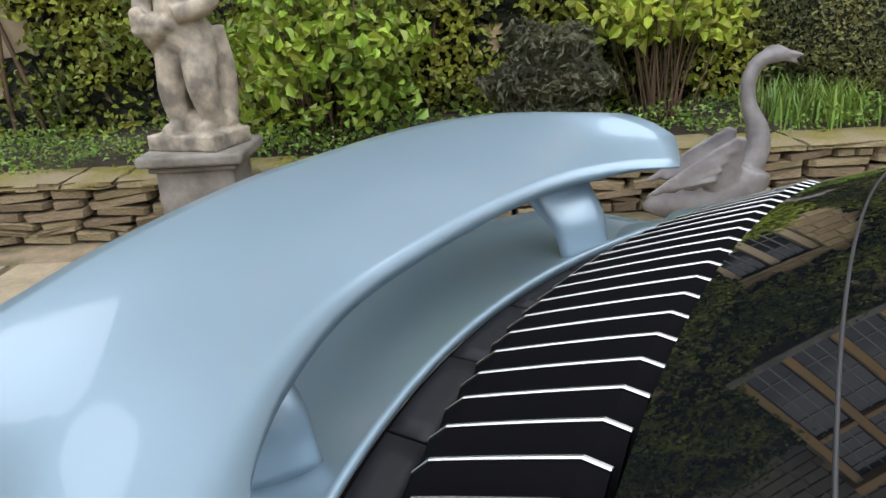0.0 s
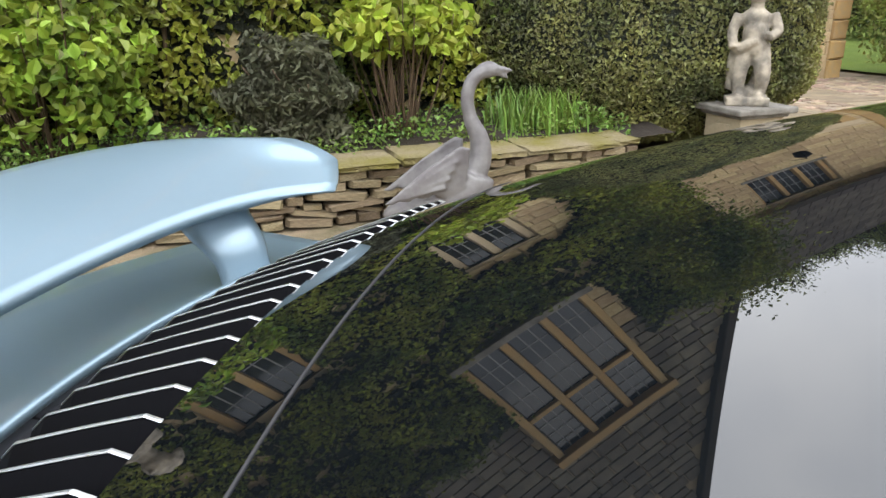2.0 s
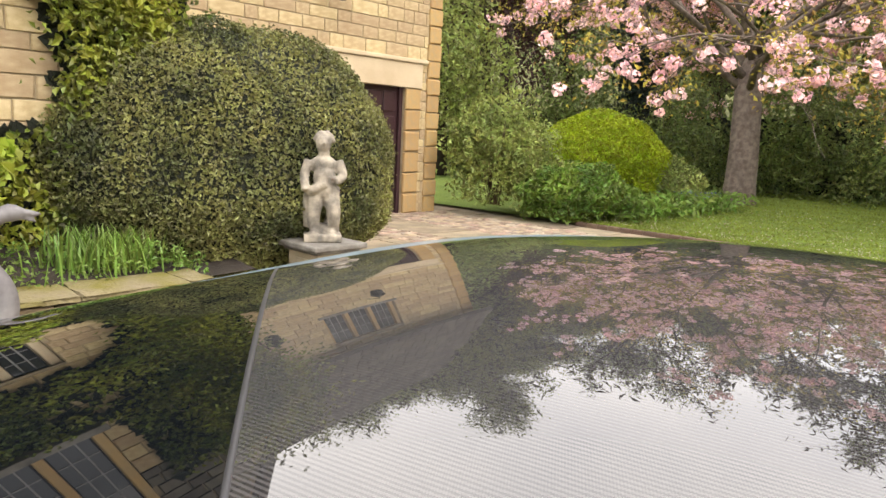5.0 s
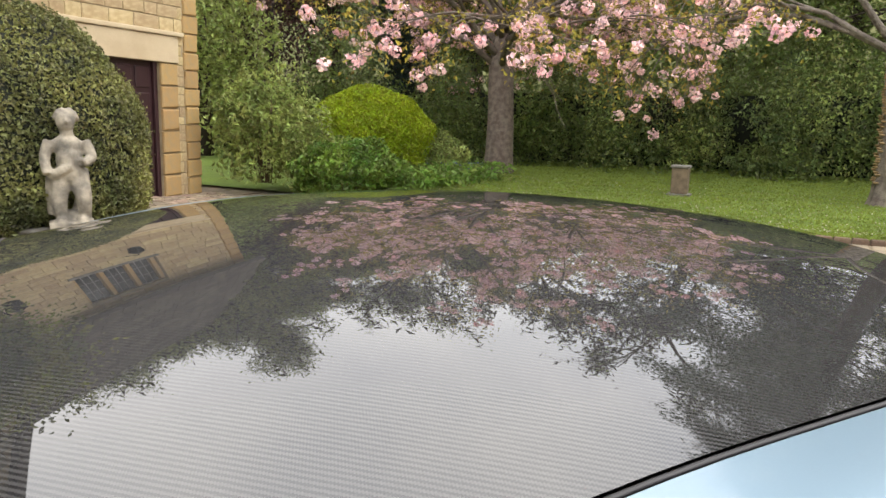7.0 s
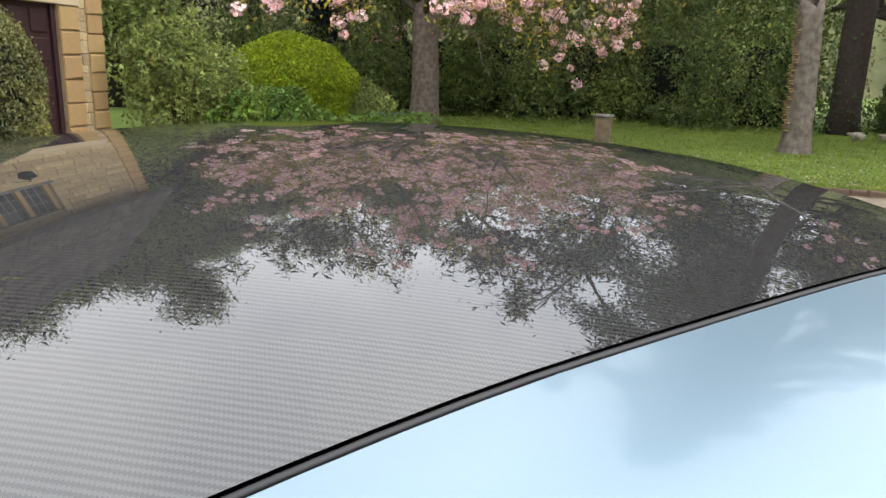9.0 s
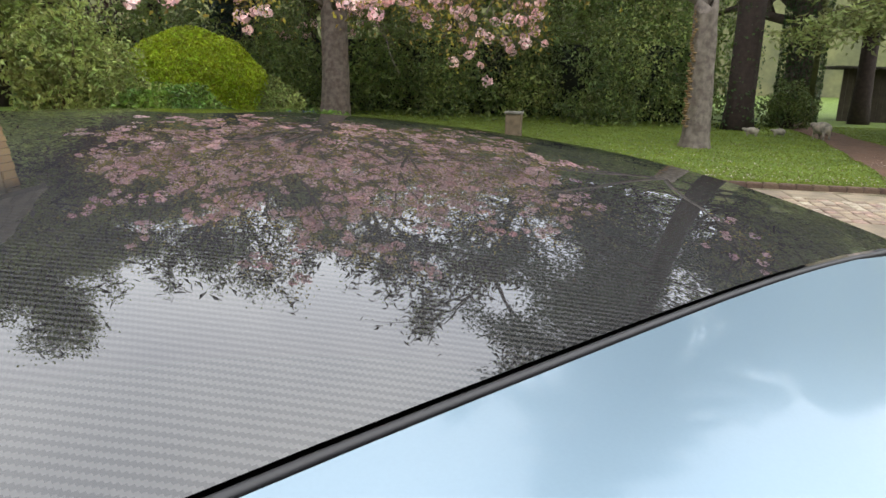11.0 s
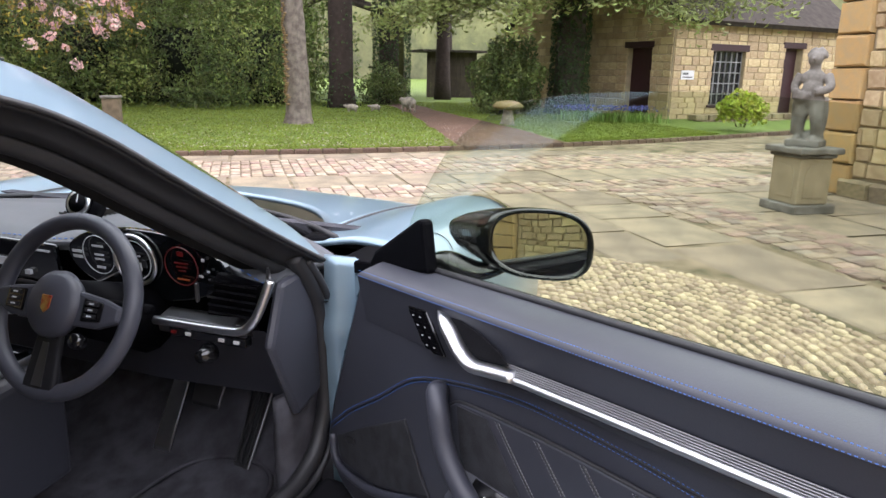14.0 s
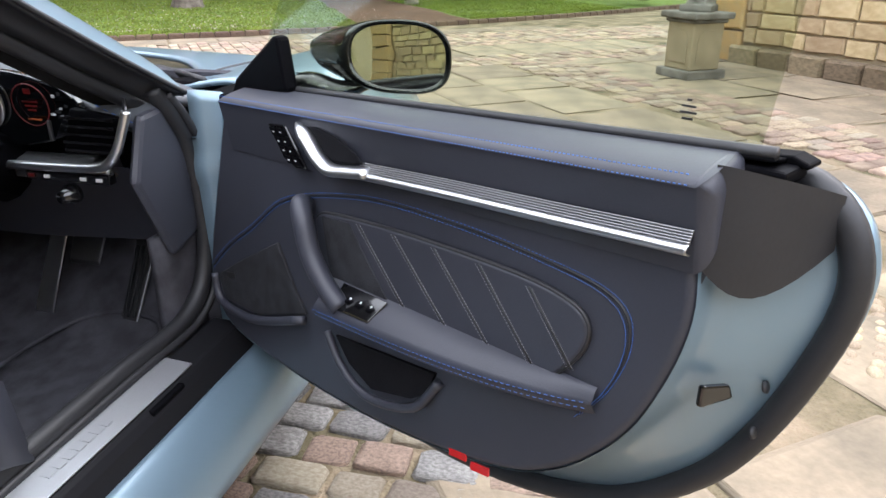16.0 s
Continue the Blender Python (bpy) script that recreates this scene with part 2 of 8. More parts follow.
M_JOINT = mat("mossy_joints", (0.27, 0.205, 0.135), 0.95, 0, 0.4, 3, 60, 0.8, color2=(0.0704, 0.064, 0.0256), dist=0.02)
M_SETT = mat("granite_sett", (0.35, 0.33, 0.31), 0.75, 0, 0.4, 14, 80, 1.0, color2=(0.17, 0.16, 0.152), per=0.25, dist=0.006)
M_SETTPINK = mat("pink_brown_sett", (0.42, 0.29, 0.22), 0.8, 0, 0.4, 14, 80, 1.0, color2=(0.22, 0.155, 0.12), per=0.25, dist=0.006)
M_SETTTAN = mat("tan_sett", (0.36, 0.305, 0.235), 0.8, 0, 0.4, 14, 80, 1.0, color2=(0.25, 0.20, 0.145), per=0.25, dist=0.006)
M_YSETT = mat("sandstone_sett", (0.33, 0.26, 0.18), 0.85, 0, 0.25, 6, 70, 0.6, color2=(0.192, 0.1408, 0.1024), per=0.28, dist=0.008)
M_PEB = mat("cream_pebble", (0.4224, 0.3392, 0.224), 0.7, 0, 0.2, 9, 60, 0.3, color2=(0.32, 0.2496, 0.16), per=0.28)
M_KERB = mat("brown_kerb_brick", (0.1216, 0.0768, 0.0512), 0.9, 0, 0.3, 6, 60, 0.6, per=0.25)
M_PATH = mat("red_brown_earth", (0.128, 0.0704, 0.0416), 0.95, 0, 0.3, 3, 70, 0.8, dist=0.02)
M_GRASSBASE = mat("grass_ground", (0.124, 0.186, 0.0217), 0.9, 0, 0.3, 1.2, 60, 0.7, color2=(0.0868, 0.1364, 0.0161), dist=0.03)
M_STEM = mat("brown_stem", (0.1024, 0.064, 0.0352), 0.8, 0, 0.3, 9, 80, 0.4)
# near-black colour that stands in for the deep shade inside foliage
M_INNERSHADE = mat("foliage_inner_shade", (0.0115, 0.0154, 0.0058), 0.9, 0, 0.4, 8, 60, 0.8, dist=0.02)
M_PETAL = leaf_mat("pale_petal", (0.6, 0.496, 0.48), (0.52, 0.4, 0.384), 0.6, 0.3)
M_LIME2 = leaf_mat("hydrangea_leaf", (0.28, 0.36, 0.04), (0.12, 0.19, 0.024))
M_HERB = leaf_mat("bright_herb_leaf", (0.192, 0.2816, 0.0512), (0.096, 0.1728, 0.0288))
M_FENNEL = leaf_mat("feathery_grey_green_leaf", (0.12, 0.122, 0.068), (0.066, 0.070, 0.04), 0.7, 0.25)
M_VIB = leaf_mat("shrub_leaf", (0.34, 0.385, 0.11), (0.16, 0.205, 0.055))
M_VIB2 = leaf_mat("bright_shrub_leaf", (0.16, 0.24, 0.032), (0.072, 0.136, 0.02))
M_BLUEFLOWER = leaf_mat("blue_flower", (0.1152, 0.128, 0.352), (0.064, 0.064, 0.256))
M_CHERRYBARK = mat("banded_cherry_bark", (0.17, 0.135, 0.11), 0.85, 0, 0.35, 9, 50, 0.8, color2=(0.085, 0.062, 0.05), dist=0.02)
M_PALEBARK = mat("pale_dead_bark", (0.2048, 0.1728, 0.1408), 0.9, 0, 0.3, 8, 45, 0.9, color2=(0.10, 0.08, 0.064), dist=0.03)
M_DARKBARK = mat("dark_conifer_bark", (0.048, 0.032, 0.0256), 0.95, 0, 0.4, 9, 45, 0.9, dist=0.02)
M_MOSSBARK = mat("mossy_bark", (0.0704, 0.0768, 0.0192), 0.95, 0, 0.4, 9, 45, 0.6)
M_FUNGUS = mat("tan_fungus", (0.288, 0.192, 0.0896), 0.8, 0, 0.3, 20, 80, 0.3)
M_IVY = leaf_mat("dark_ivy_leaf", (0.05, 0.088, 0.018), (0.022, 0.044, 0.010))
M_SPRUCE = leaf_mat("light_spruce_needles", (0.2938, 0.3283, 0.1037), (0.1642, 0.1987, 0.0605), 0.6, 0.35)
M_SPRUCE2 = leaf_mat("blue_green_needles", (0.0192, 0.0384, 0.0288), (0.0096, 0.0192, 0.016))
M_SPRING = leaf_mat("thin_spring_leaf", (0.26, 0.29, 0.075), (0.15, 0.185, 0.05), 0.6, 0.4)
M_YEW2 = leaf_mat("yew_leaf", (0.20, 0.25, 0.062), (0.085, 0.125, 0.032), 0.55, 0.35)
M_CEDAR = leaf_mat("dark_conifer_needles", (0.05, 0.07, 0.024), (0.026, 0.04, 0.015))
M_BEECH = leaf_mat("copper_leaf", (0.064, 0.0192, 0.016), (0.032, 0.0115, 0.0096))
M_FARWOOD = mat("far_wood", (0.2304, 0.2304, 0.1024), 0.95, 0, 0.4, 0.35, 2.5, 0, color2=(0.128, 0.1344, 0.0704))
M_SHED = mat("old_timber", (0.064, 0.048, 0.032), 0.9, 0, 0.35, 4, 40, 0.5, per=0.2)


# ---- builders ----
def thing(name, label, category, group="", kind="", at=None):
    ob = new(name)
    ob.empty_display_size = 0.1
    if at is not None:
        ob.matrix_world = at
    return tagged(ob, label, category, group, kind)


def mesh_from(name, bm, material, smooth=True):
    me = bpy.data.meshes.new(name)
    bmesh.ops.recalc_face_normals(bm, faces=bm.faces)
    bm.to_mesh(me)
    bm.free()
    for p in me.polygons:
        p.use_smooth = smooth
    if material:
        me.materials.append(material)
    return me


def part(name, bm, material, parent=None, label="", smooth=False, bevel=0.0, thick=0.0, seg=2, auto=None):
    ob = new(name, mesh_from(name, bm, material, smooth))
    if parent is not None:
        ob.parent = parent
    if label:
        ob["label"] = label
    if thick:
        s = ob.modifiers.new("thickness", "SOLIDIFY")
        s.thickness, s.offset = abs(thick), -1 if thick > 0 else 1
    if bevel:
        b = ob.modifiers.new("edge", "BEVEL")
        b.width, b.segments, b.limit_method, b.angle_limit = bevel, seg, "ANGLE", radians(35)
        b.harden_normals = smooth
    return ob


def box(bm, x0, x1, y0, y1, z0, z1, m=None):
    v = [bm.verts.new(Vector(c) if m is None else m @ Vector(c)) for c in
         ((x0, y0, z0), (x1, y0, z0), (x1, y1, z0), (x0, y1, z0), (x0, y0, z1), (x1, y0, z1), (x1, y1, z1), (x0, y1, z1))]
    for f in ((0, 3, 2, 1), (4, 5, 6, 7), (0, 1, 5, 4), (1, 2, 6, 5), (2, 3, 7, 6), (3, 0, 4, 7)):
        bm.faces.new([v[i] for i in f])
    return bm


def sheet(fn, us, vs, bm=None):
    """A grid of quads through fn(u, v)."""
    bm = bm or bmesh.new()
    g = [[bm.verts.new(fn(u, v)) for v in vs] for u in us]
    for a, b in zip(g, g[1:]):
        for i in range(len(vs) - 1):
            bm.faces.new((a[i], a[i + 1], b[i + 1], b[i]))
    return bm


def steps(a, b, n):
    return [a + (b - a) * i / n for i in range(n + 1)]


def spline(pts, n=8):
    """Points of a smooth line through pts."""
    pts = [Vector(p) for p in pts]
    q = [2 * pts[0] - pts[1], *pts, 2 * pts[-1] - pts[-2]]
    out = []
    for i in range(1, len(q) - 2):
        a, b, c, d = q[i - 1:i + 3]
        for k in range(n):
            t = k / n
            out.append(0.5 * ((2 * b) + (c - a) * t + (2 * a - 5 * b + 4 * c - d) * t * t + (3 * b - a - 3 * c + d) * t ** 3))
    return out + [pts[-1]]


def curve_at(pts, s):
    """Value of the smooth one-dimensional line through (key, value) pairs."""
    if s <= pts[0][0]:
        return pts[0][1]
    if s >= pts[-1][0]:
        return pts[-1][1]
    for i in range(len(pts) - 1):
        if pts[i][0] <= s <= pts[i + 1][0]:
            (x0, y0), (x1, y1) = pts[i], pts[i + 1]
            m0 = (y1 - pts[i - 1][1]) / (x1 - pts[i - 1][0]) if i else (y1 - y0) / (x1 - x0)
            m1 = (pts[i + 2][1] - y0) / (pts[i + 2][0] - x0) if i + 2 < len(pts) else (y1 - y0) / (x1 - x0)
            t, h = (s - x0) / (x1 - x0), x1 - x0
            return (2 * t ** 3 - 3 * t * t + 1) * y0 + (t ** 3 - 2 * t * t + t) * h * m0 + (-2 * t ** 3 + 3 * t * t) * y1 + (t ** 3 - t * t) * h * m1


def tube(path, radius, bm=None, sides=8, flat=1.0, cap=True):
    """A round or flattened bar along path; radius a number or one for each point."""
    bm = bm or bmesh.new()
    path = [Vector(p) for p in path]
    rings, ref = [], None
    for i, p in enumerate(path):
        d = (path[min(i + 1, len(path) - 1)] - path[max(i - 1, 0)]).normalized()
        if ref is None:
            ref = d.orthogonal().normalized() if abs(d.z) > 0.9 else d.cross(Vector((0, 0, 1))).normalized()
        a = (ref - d * ref.dot(d)).normalized()
        ref, b = a, d.cross(a).normalized()
        r = radius[i] if isinstance(radius, (list, tuple)) else radius
        rings.append([bm.verts.new(p + a * r * cos(2 * pi * k / sides) + b * r * flat * sin(2 * pi * k / sides)) for k in range(sides)])
    for a, b in zip(rings, rings[1:]):
        for k in range(sides):
            bm.faces.new((a[k], a[(k + 1) % sides], b[(k + 1) % sides], b[k]))
    if cap:
        bm.faces.new(rings[0][::-1])
        bm.faces.new(rings[-1])
    return bm


def prism(outline, depth, to, bm=None):
    """Extrudes the flat outline of (a, b) by depth; to(a, b, c) gives the place."""
    bm = bm or bmesh.new()
    lo, hi = [bm.verts.new(to(a, b, 0)) for a, b in outline], [bm.verts.new(to(a, b, depth)) for a, b in outline]
    bm.faces.new(lo[::-1])
    bm.faces.new(hi)
    for i in range(len(lo)):
        j = (i + 1) % len(lo)
        bm.faces.new((lo[i], lo[j], hi[j], hi[i]))
    return bm


def lathe(profile, sides=24, bm=None, m=None):
    """Turns (radius, height) pairs about the upright axis."""
    bm = bm or bmesh.new()
    rings = []
    for r, z in profile:
        rings.append([bm.verts.new((m or Matrix()) @ Vector((r * cos(2 * pi * k / sides), r * sin(2 * pi * k / sides), z))) for k in range(sides)])
    for a, b in zip(rings, rings[1:]):
        for k in range(sides):
            bm.faces.new((a[k], a[(k + 1) % sides], b[(k + 1) % sides], b[k]))
    bm.faces.new(rings[0][::-1])
    bm.faces.new(rings[-1])
    return bm


rng = np.random.default_rng(7)


def leaves(name, points, normals, size, material, parent=None, spread=0.8, aspect=0.55, label="", bend=0.25, oval=False):
    """One mesh of many small folded leaves at the points, roughly facing along the normals. oval: with a rounder, pointed outline."""
    n = len(points)
    d = normals + rng.normal(0, spread, (n, 3))
    d /= np.linalg.norm(d, axis=1)[:, None] + 1e-9
    a = np.cross(d, rng.normal(0, 1, (n, 3)))
    a /= np.linalg.norm(a, axis=1)[:, None] + 1e-9
    b = np.cross(d, a)
    s = (size * rng.uniform(0.6, 1.35, n))[:, None]
    lift = d * s * bend
    i = np.arange(n)[:, None]
    if oval:
        w = b * s * aspect * 0.5
        v = np.stack([points - a * s * 0.5, points - a * s * 0.24 - w * 0.82 + lift * 0.7, points + a * s * 0.12 - w + lift, points + a * s * 0.5 - d * s * 0.12, points + a * s * 0.12 + w + lift, points - a * s * 0.24 + w * 0.82 + lift * 0.7], 1).reshape(-1, 3)
        f = np.concatenate([i * 6 + [0, 1, 2, 3], i * 6 + [0, 3, 4, 5]], 1).reshape(-1, 4)
    else:
        v = np.stack([points - a * s * 0.5, points - b * s * aspect * 0.5 + lift, points + a * s * 0.5, points + b * s * aspect * 0.5 + lift], 1).reshape(-1, 3)
        f = np.concatenate([i * 4 + [0, 1, 2], i * 4 + [0, 2, 3]], 1).reshape(-1, 3)
    me = bpy.data.meshes.new(name)
    me.from_pydata(v.tolist(), [], f.tolist())
    me.materials.append(material)
    ob = new(name, me)
    if parent is not None:
        ob.parent = parent
    if label:
        ob["label"] = label
    return tagged(ob, kind="stuff")


def dome_points(n, centre, radii, low=-0.3, rough=0.06, depth=0.12):
    """Points and normals on an uneven dome."""
    d = rng.normal(0, 1, (n * 2, 3))
    d /= np.linalg.norm(d, axis=1)[:, None]
    d = d[d[:, 2] > low][:n]
    w = 1 + rough * (np.sin(d[:, 0] * 7 + centre[1]) + np.sin(d[:, 1] * 9 + centre[0]) + np.sin(d[:, 2] * 8)) / 1.5 - depth * rng.random(len(d)) ** 2
    return np.array(centre) + d * np.array(radii) * w[:, None], d


# the courtyard lies at 37 degrees to the car
YARD = pose(0, 0, 0, 0, 0, 37)


def yard(u, v, z=0):
    return YARD @ Vector((u, v, z))


def yard_np(p):
    m = np.array(YARD)[:3, :3]
    return p @ m.T


# ---- ground ----
bm = bmesh.new()
box(bm, -300, 300, -300, 300, -0.5, -0.03)
tagged(part("ground", bm, M_GROUND), "beaten earth and gravel ground", "ground", kind="structure")


# ---- pieces: stones, slabs, setts ----
def stone_mesh(name, material, seed, inset=0.10, bulge=0.12):
    """A rough block of unit size, its face towards -y, or a slab with its face up (bulge 0)."""
    r = random.Random(seed)
    b = bmesh.new()
    back = [b.verts.new(p) for p in ((-0.5, 0.5, -0.5), (0.5, 0.5, -0.5), (0.5, 0.5, 0.5), (-0.5, 0.5, 0.5))]
    mid = [b.verts.new((x * r.uniform(0.94, 1.0), -0.30, z * r.uniform(0.90, 1.0))) for x, z in ((-0.5, -0.5), (0.5, -0.5), (0.5, 0.5), (-0.5, 0.5))]
    k = 0.5 - inset
    face = [b.verts.new((x * r.uniform(0.92, 1.04), -0.5 - r.uniform(0, bulge), z * r.uniform(0.86, 1.04))) for x, z in ((-k, -k), (k, -k), (k, k), (-k, k))]
    for lo, hi in ((back, mid), (mid, face)):
        for i in range(4):
            b.faces.new((lo[i], lo[(i + 1) % 4], hi[(i + 1) % 4], hi[i]))
    b.faces.new(face)
    return mesh_from(name, b, material, False)


def cobble_mesh(name, material, seed):
    """A worn sett: rounded block of unit size, its face towards -y."""
    r = random.Random(seed)
    b = bmesh.new()
    rows = []
    for k, y in ((1.0, 0.5), (1.0, -0.30), (0.96, -0.44), (0.82, -0.51)):
        ring = []
        for i in range(12):
            t = radians((15, 45, 75)[i % 3] + 90 * (i // 3))
            x, z = cos(t), sin(t)
            ring.append(b.verts.new((0.5 * k * math.copysign(abs(x) ** 0.24, x) * r.uniform(0.92, 1.02), y + r.uniform(-0.07, 0.07) * (y < 0), 0.5 * k * math.copysign(abs(z) ** 0.24, z) * r.uniform(0.92, 1.02))))
        rows.append(ring)
    for lo, hi in zip(rows, rows[1:]):
        for i in range(12):
            b.faces.new((lo[i], lo[(i + 1) % 12], hi[(i + 1) % 12], hi[i]))
    inner = [b.verts.new((v.co.x * 0.55 + r.uniform(-0.04, 0.04), -0.53 + r.uniform(-0.07, 0.06), v.co.z * 0.55 + r.uniform(-0.04, 0.04))) for v in rows[-1][::2]]
    for i in range(6):
        a0, a1, a2 = rows[-1][2 * i], rows[-1][2 * i + 1], rows[-1][(2 * i + 2) % 12]
        b.faces.new((a0, a1, inner[i]))
        b.faces.new((a1, a2, inner[(i + 1) % 6], inner[i]))
    b.faces.new(inner)
    return mesh_from(name, b, material, True)


def pebble_mesh(name, material, seed):
    r = random.Random(seed)
    b = lathe([(0.5, -0.6), (0.5, 0.0), (0.42, 0.26), (0.26, 0.40), (0.08, 0.44)], 9)
    for v in b.verts:
        v.co.x *= r.uniform(0.9, 1.1)
        v.co.y *= r.uniform(0.9, 1.1)
    return mesh_from(name, b, material, True)


def lay(name, parent, meshes, poses, limit=300, rest_label=""):
    """Pieces as objects that share meshes; those past the limit are joined into one."""
    for k, m in enumerate(poses[:limit]):
        ob = new(name, meshes[k % len(meshes)])
        ob.parent = parent
        ob.matrix_basis = m
    if len(poses) > limit:
        vv, ff, n0 = [], [], 0
        data = []
        for me in meshes:
            co = np.array([v.co[:] for v in me.vertices])
            data.append((co, [tuple(p.vertices) for p in me.polygons]))
        kinds, which = [], []
        for me in meshes:
            if me.materials[0] not in kinds:
                kinds.append(me.materials[0])
        for k, m in enumerate(poses[limit:]):
            co, fs = data[k % len(data)]
            a = np.array(m)
            vv.append(co @ a[:3, :3].T + a[:3, 3])
            ff += [tuple(i + n0 for i in f) for f in fs]
            n0 += len(co)
            which += [kinds.index(meshes[k % len(meshes)].materials[0])] * len(fs)
        me = bpy.data.meshes.new(name + "_rest")
        me.from_pydata(np.concatenate(vv).tolist(), [], ff)
        for q in kinds:
            me.materials.append(q)
        me.polygons.foreach_set("material_index", which)
        me.polygons.foreach_set("use_smooth", [meshes[0].polygons[0].use_smooth] * len(ff))
        ob = new(name + "_rest", me)
        ob.parent = parent
        tagged(ob, rest_label, kind="stuff")


def trs(x, y, z, sx, sy, sz, rz=0.0, rx=0.0):
    return Matrix.LocRotScale((x, y, z), Euler((rx, 0, rz)), (sx, sy, sz))


def courses(r, u0, u1, z0, z1, heights, lengths, holes=()):
    """Coursed masonry: (u, z, length, height) of each stone, leaving the holes free."""
    out, z = [], z0
    while z < z1 - 0.03:
        h = min(r.uniform(*heights), z1 - z)
        u = u0 + r.uniform(-0.1, 0)
        while u < u1 - 0.02:
            w = r.uniform(*lengths)
            a, b = max(u, u0), min(u + w, u1)
            spans = [(a, b)]
            for (ha, hb, za, zb) in holes:
                if z + h > za + 0.01 and z < zb - 0.01:
                    nxt = []
                    for s, e in spans:
                        if e <= ha or s >= hb:
                            nxt.append((s, e))
                        else:
                            if ha - s > 0.04:
                                nxt.append((s, ha))
                            if e - hb > 0.04:
                                nxt.append((hb, e))
                    spans = nxt
            out += [((s + e) / 2, z + h / 2, e - s, h) for s, e in spans if e - s > 0.05]
            u += w
        z += h
    return out


def holed_wall(name, to, u0, u1, z0, z1, depth, holes, material, label):
    """A wall with openings through it; to(u, depth, z) gives the place."""
    us = sorted({u0, u1, *[h[0] for h in holes], *[h[1] for h in holes]})
    zs = sorted({z0, z1, *[h[2] for h in holes], *[h[3] for h in holes]})
    b = bmesh.new()
    for a0, a1 in zip(us, us[1:]):
        for c0, c1 in zip(zs, zs[1:]):
            m = ((a0 + a1) / 2, (c0 + c1) / 2)
            if any(h[0] < m[0] < h[1] and h[2] < m[1] < h[3] for h in holes):
                continue
            v = [b.verts.new(to(*p)) for p in ((a0, 0, c0), (a1, 0, c0), (a1, 0, c1), (a0, 0, c1), (a0, depth, c0), (a1, depth, c0), (a1, depth, c1), (a0, depth, c1))]
            for f in ((0, 1, 2, 3), (5, 4, 7, 6), (4, 0, 3, 7), (1, 5, 6, 2), (3, 2, 6, 7), (4, 5, 1, 0)):
                b.faces.new([v[i] for i in f])
    return tagged(part(name, b, material), label, "wall", kind="structure")


STONES = [stone_mesh("stone_block", M_STONE, s, 0.045, 0.10) for s in range(6)]
RUBBLE = [stone_mesh("rubble_block", M_STONE, s, 0.06, 0.30) for s in range(12)]
GABLES = [stone_mesh("gable_block", M_GABLESHADE, s, 0.05, 0.10) for s in range(6)]
OCHRES = [stone_mesh("ochre_block", M_ORANGE, s, 0.05, 0.03) for s in range(3)]
DRYS = [stone_mesh("dry_stone", M_DRY, s, 0.07, 0.16) for s in range(20, 26)]
SLATES = [stone_mesh("roof_slate", M_SLATE, s, 0.03, 0.05) for s in range(40, 43)]


def window_unit(name, m, width, height, lights, rows, label, cols=2, panes=3, split=None, dress=None):
    """A stone-mullioned window with leaded lights, in the plane y = 0 of m."""
    w = thing(name, label, "window", kind="structure", at=m)
    bar, dress = 0.09, dress or M_ORANGE
    cuts = [0, 1] if rows == 1 else [0, split or 0.5, 1]
    def piece(nm, x0, x1, z0, z1, y0, y1, material, lab="", bv=0.012):
        return part(nm, box(bmesh.new(), x0, x1, y0, y1, z0, z1), material, w, lab, bevel=bv)
    piece("window_sill", -0.06, width + 0.06, -0.10, 0.0, -0.10, 0.16, M_GREYSTONE, "projecting stone sill")
    piece("window_head", -0.06, width + 0.06, height, height + 0.12, -0.05, 0.16, dress, "dressed stone head")
    for x in steps(0, width - bar, lights):
        piece("mullion", x, x + bar, 0, height, 0.0, 0.14, dress, "dressed stone mullion")
    lw = (width - bar) / lights - bar
    for k in range(lights):
        x0 = bar + k * (lw + bar)
        for j in range(rows):
            h0, h1 = height * cuts[j] + (0.05 if j else 0), height * cuts[j + 1]
            if j:
                piece("transom", x0, x0 + lw, h0 - 0.05, h0 + 0.02, 0.01, 0.13, dress, "dressed stone transom")
            fr = piece("window_frame", x0, x0 + lw, h0 + 0.02, h1, 0.085, 0.10, M_FRAME, "dark window pane frame", 0.0)
            pane = part("pane", box(bmesh.new(), x0 + 0.02, x0 + lw - 0.02, 0.070, 0.078, h0 + 0.04, h1 - 0.02), M_PANE, w, "dark leaded window pane")
            b = bmesh.new()
            for i in range(1, cols):
                xx = x0 + lw * i / cols
                box(b, xx - 0.008, xx + 0.008, 0.060, 0.069, h0 + 0.04, h1 - 0.02)
            for i in range(1, panes):
                zz = h0 + (h1 - h0) * i / panes
                box(b, x0 + 0.02, x0 + lw - 0.02, 0.060, 0.069, zz - 0.008, zz + 0.008)
            part("glazing_bar", b, M_FRAMEPALE, pane, "thin pale glazing bars")
    return w


# ---- the house ----
R = random.Random(11)
HOUSE_HOLES = [(0.60, 1.44, 1.50, 2.28), (-0.35, 1.25, 3.50, 5.50), (-2.05, -1.05, 1.42, 2.42)]
hw = holed_wall("wall_house", lambda u, d, z: yard(u, 5.10 + d, z), -13, 2.85, -0.1, 4.4, 0.5, [h for h in HOUSE_HOLES if h[3] < 4.4], M_MORTAR, "honey-coloured coursed limestone house wall")
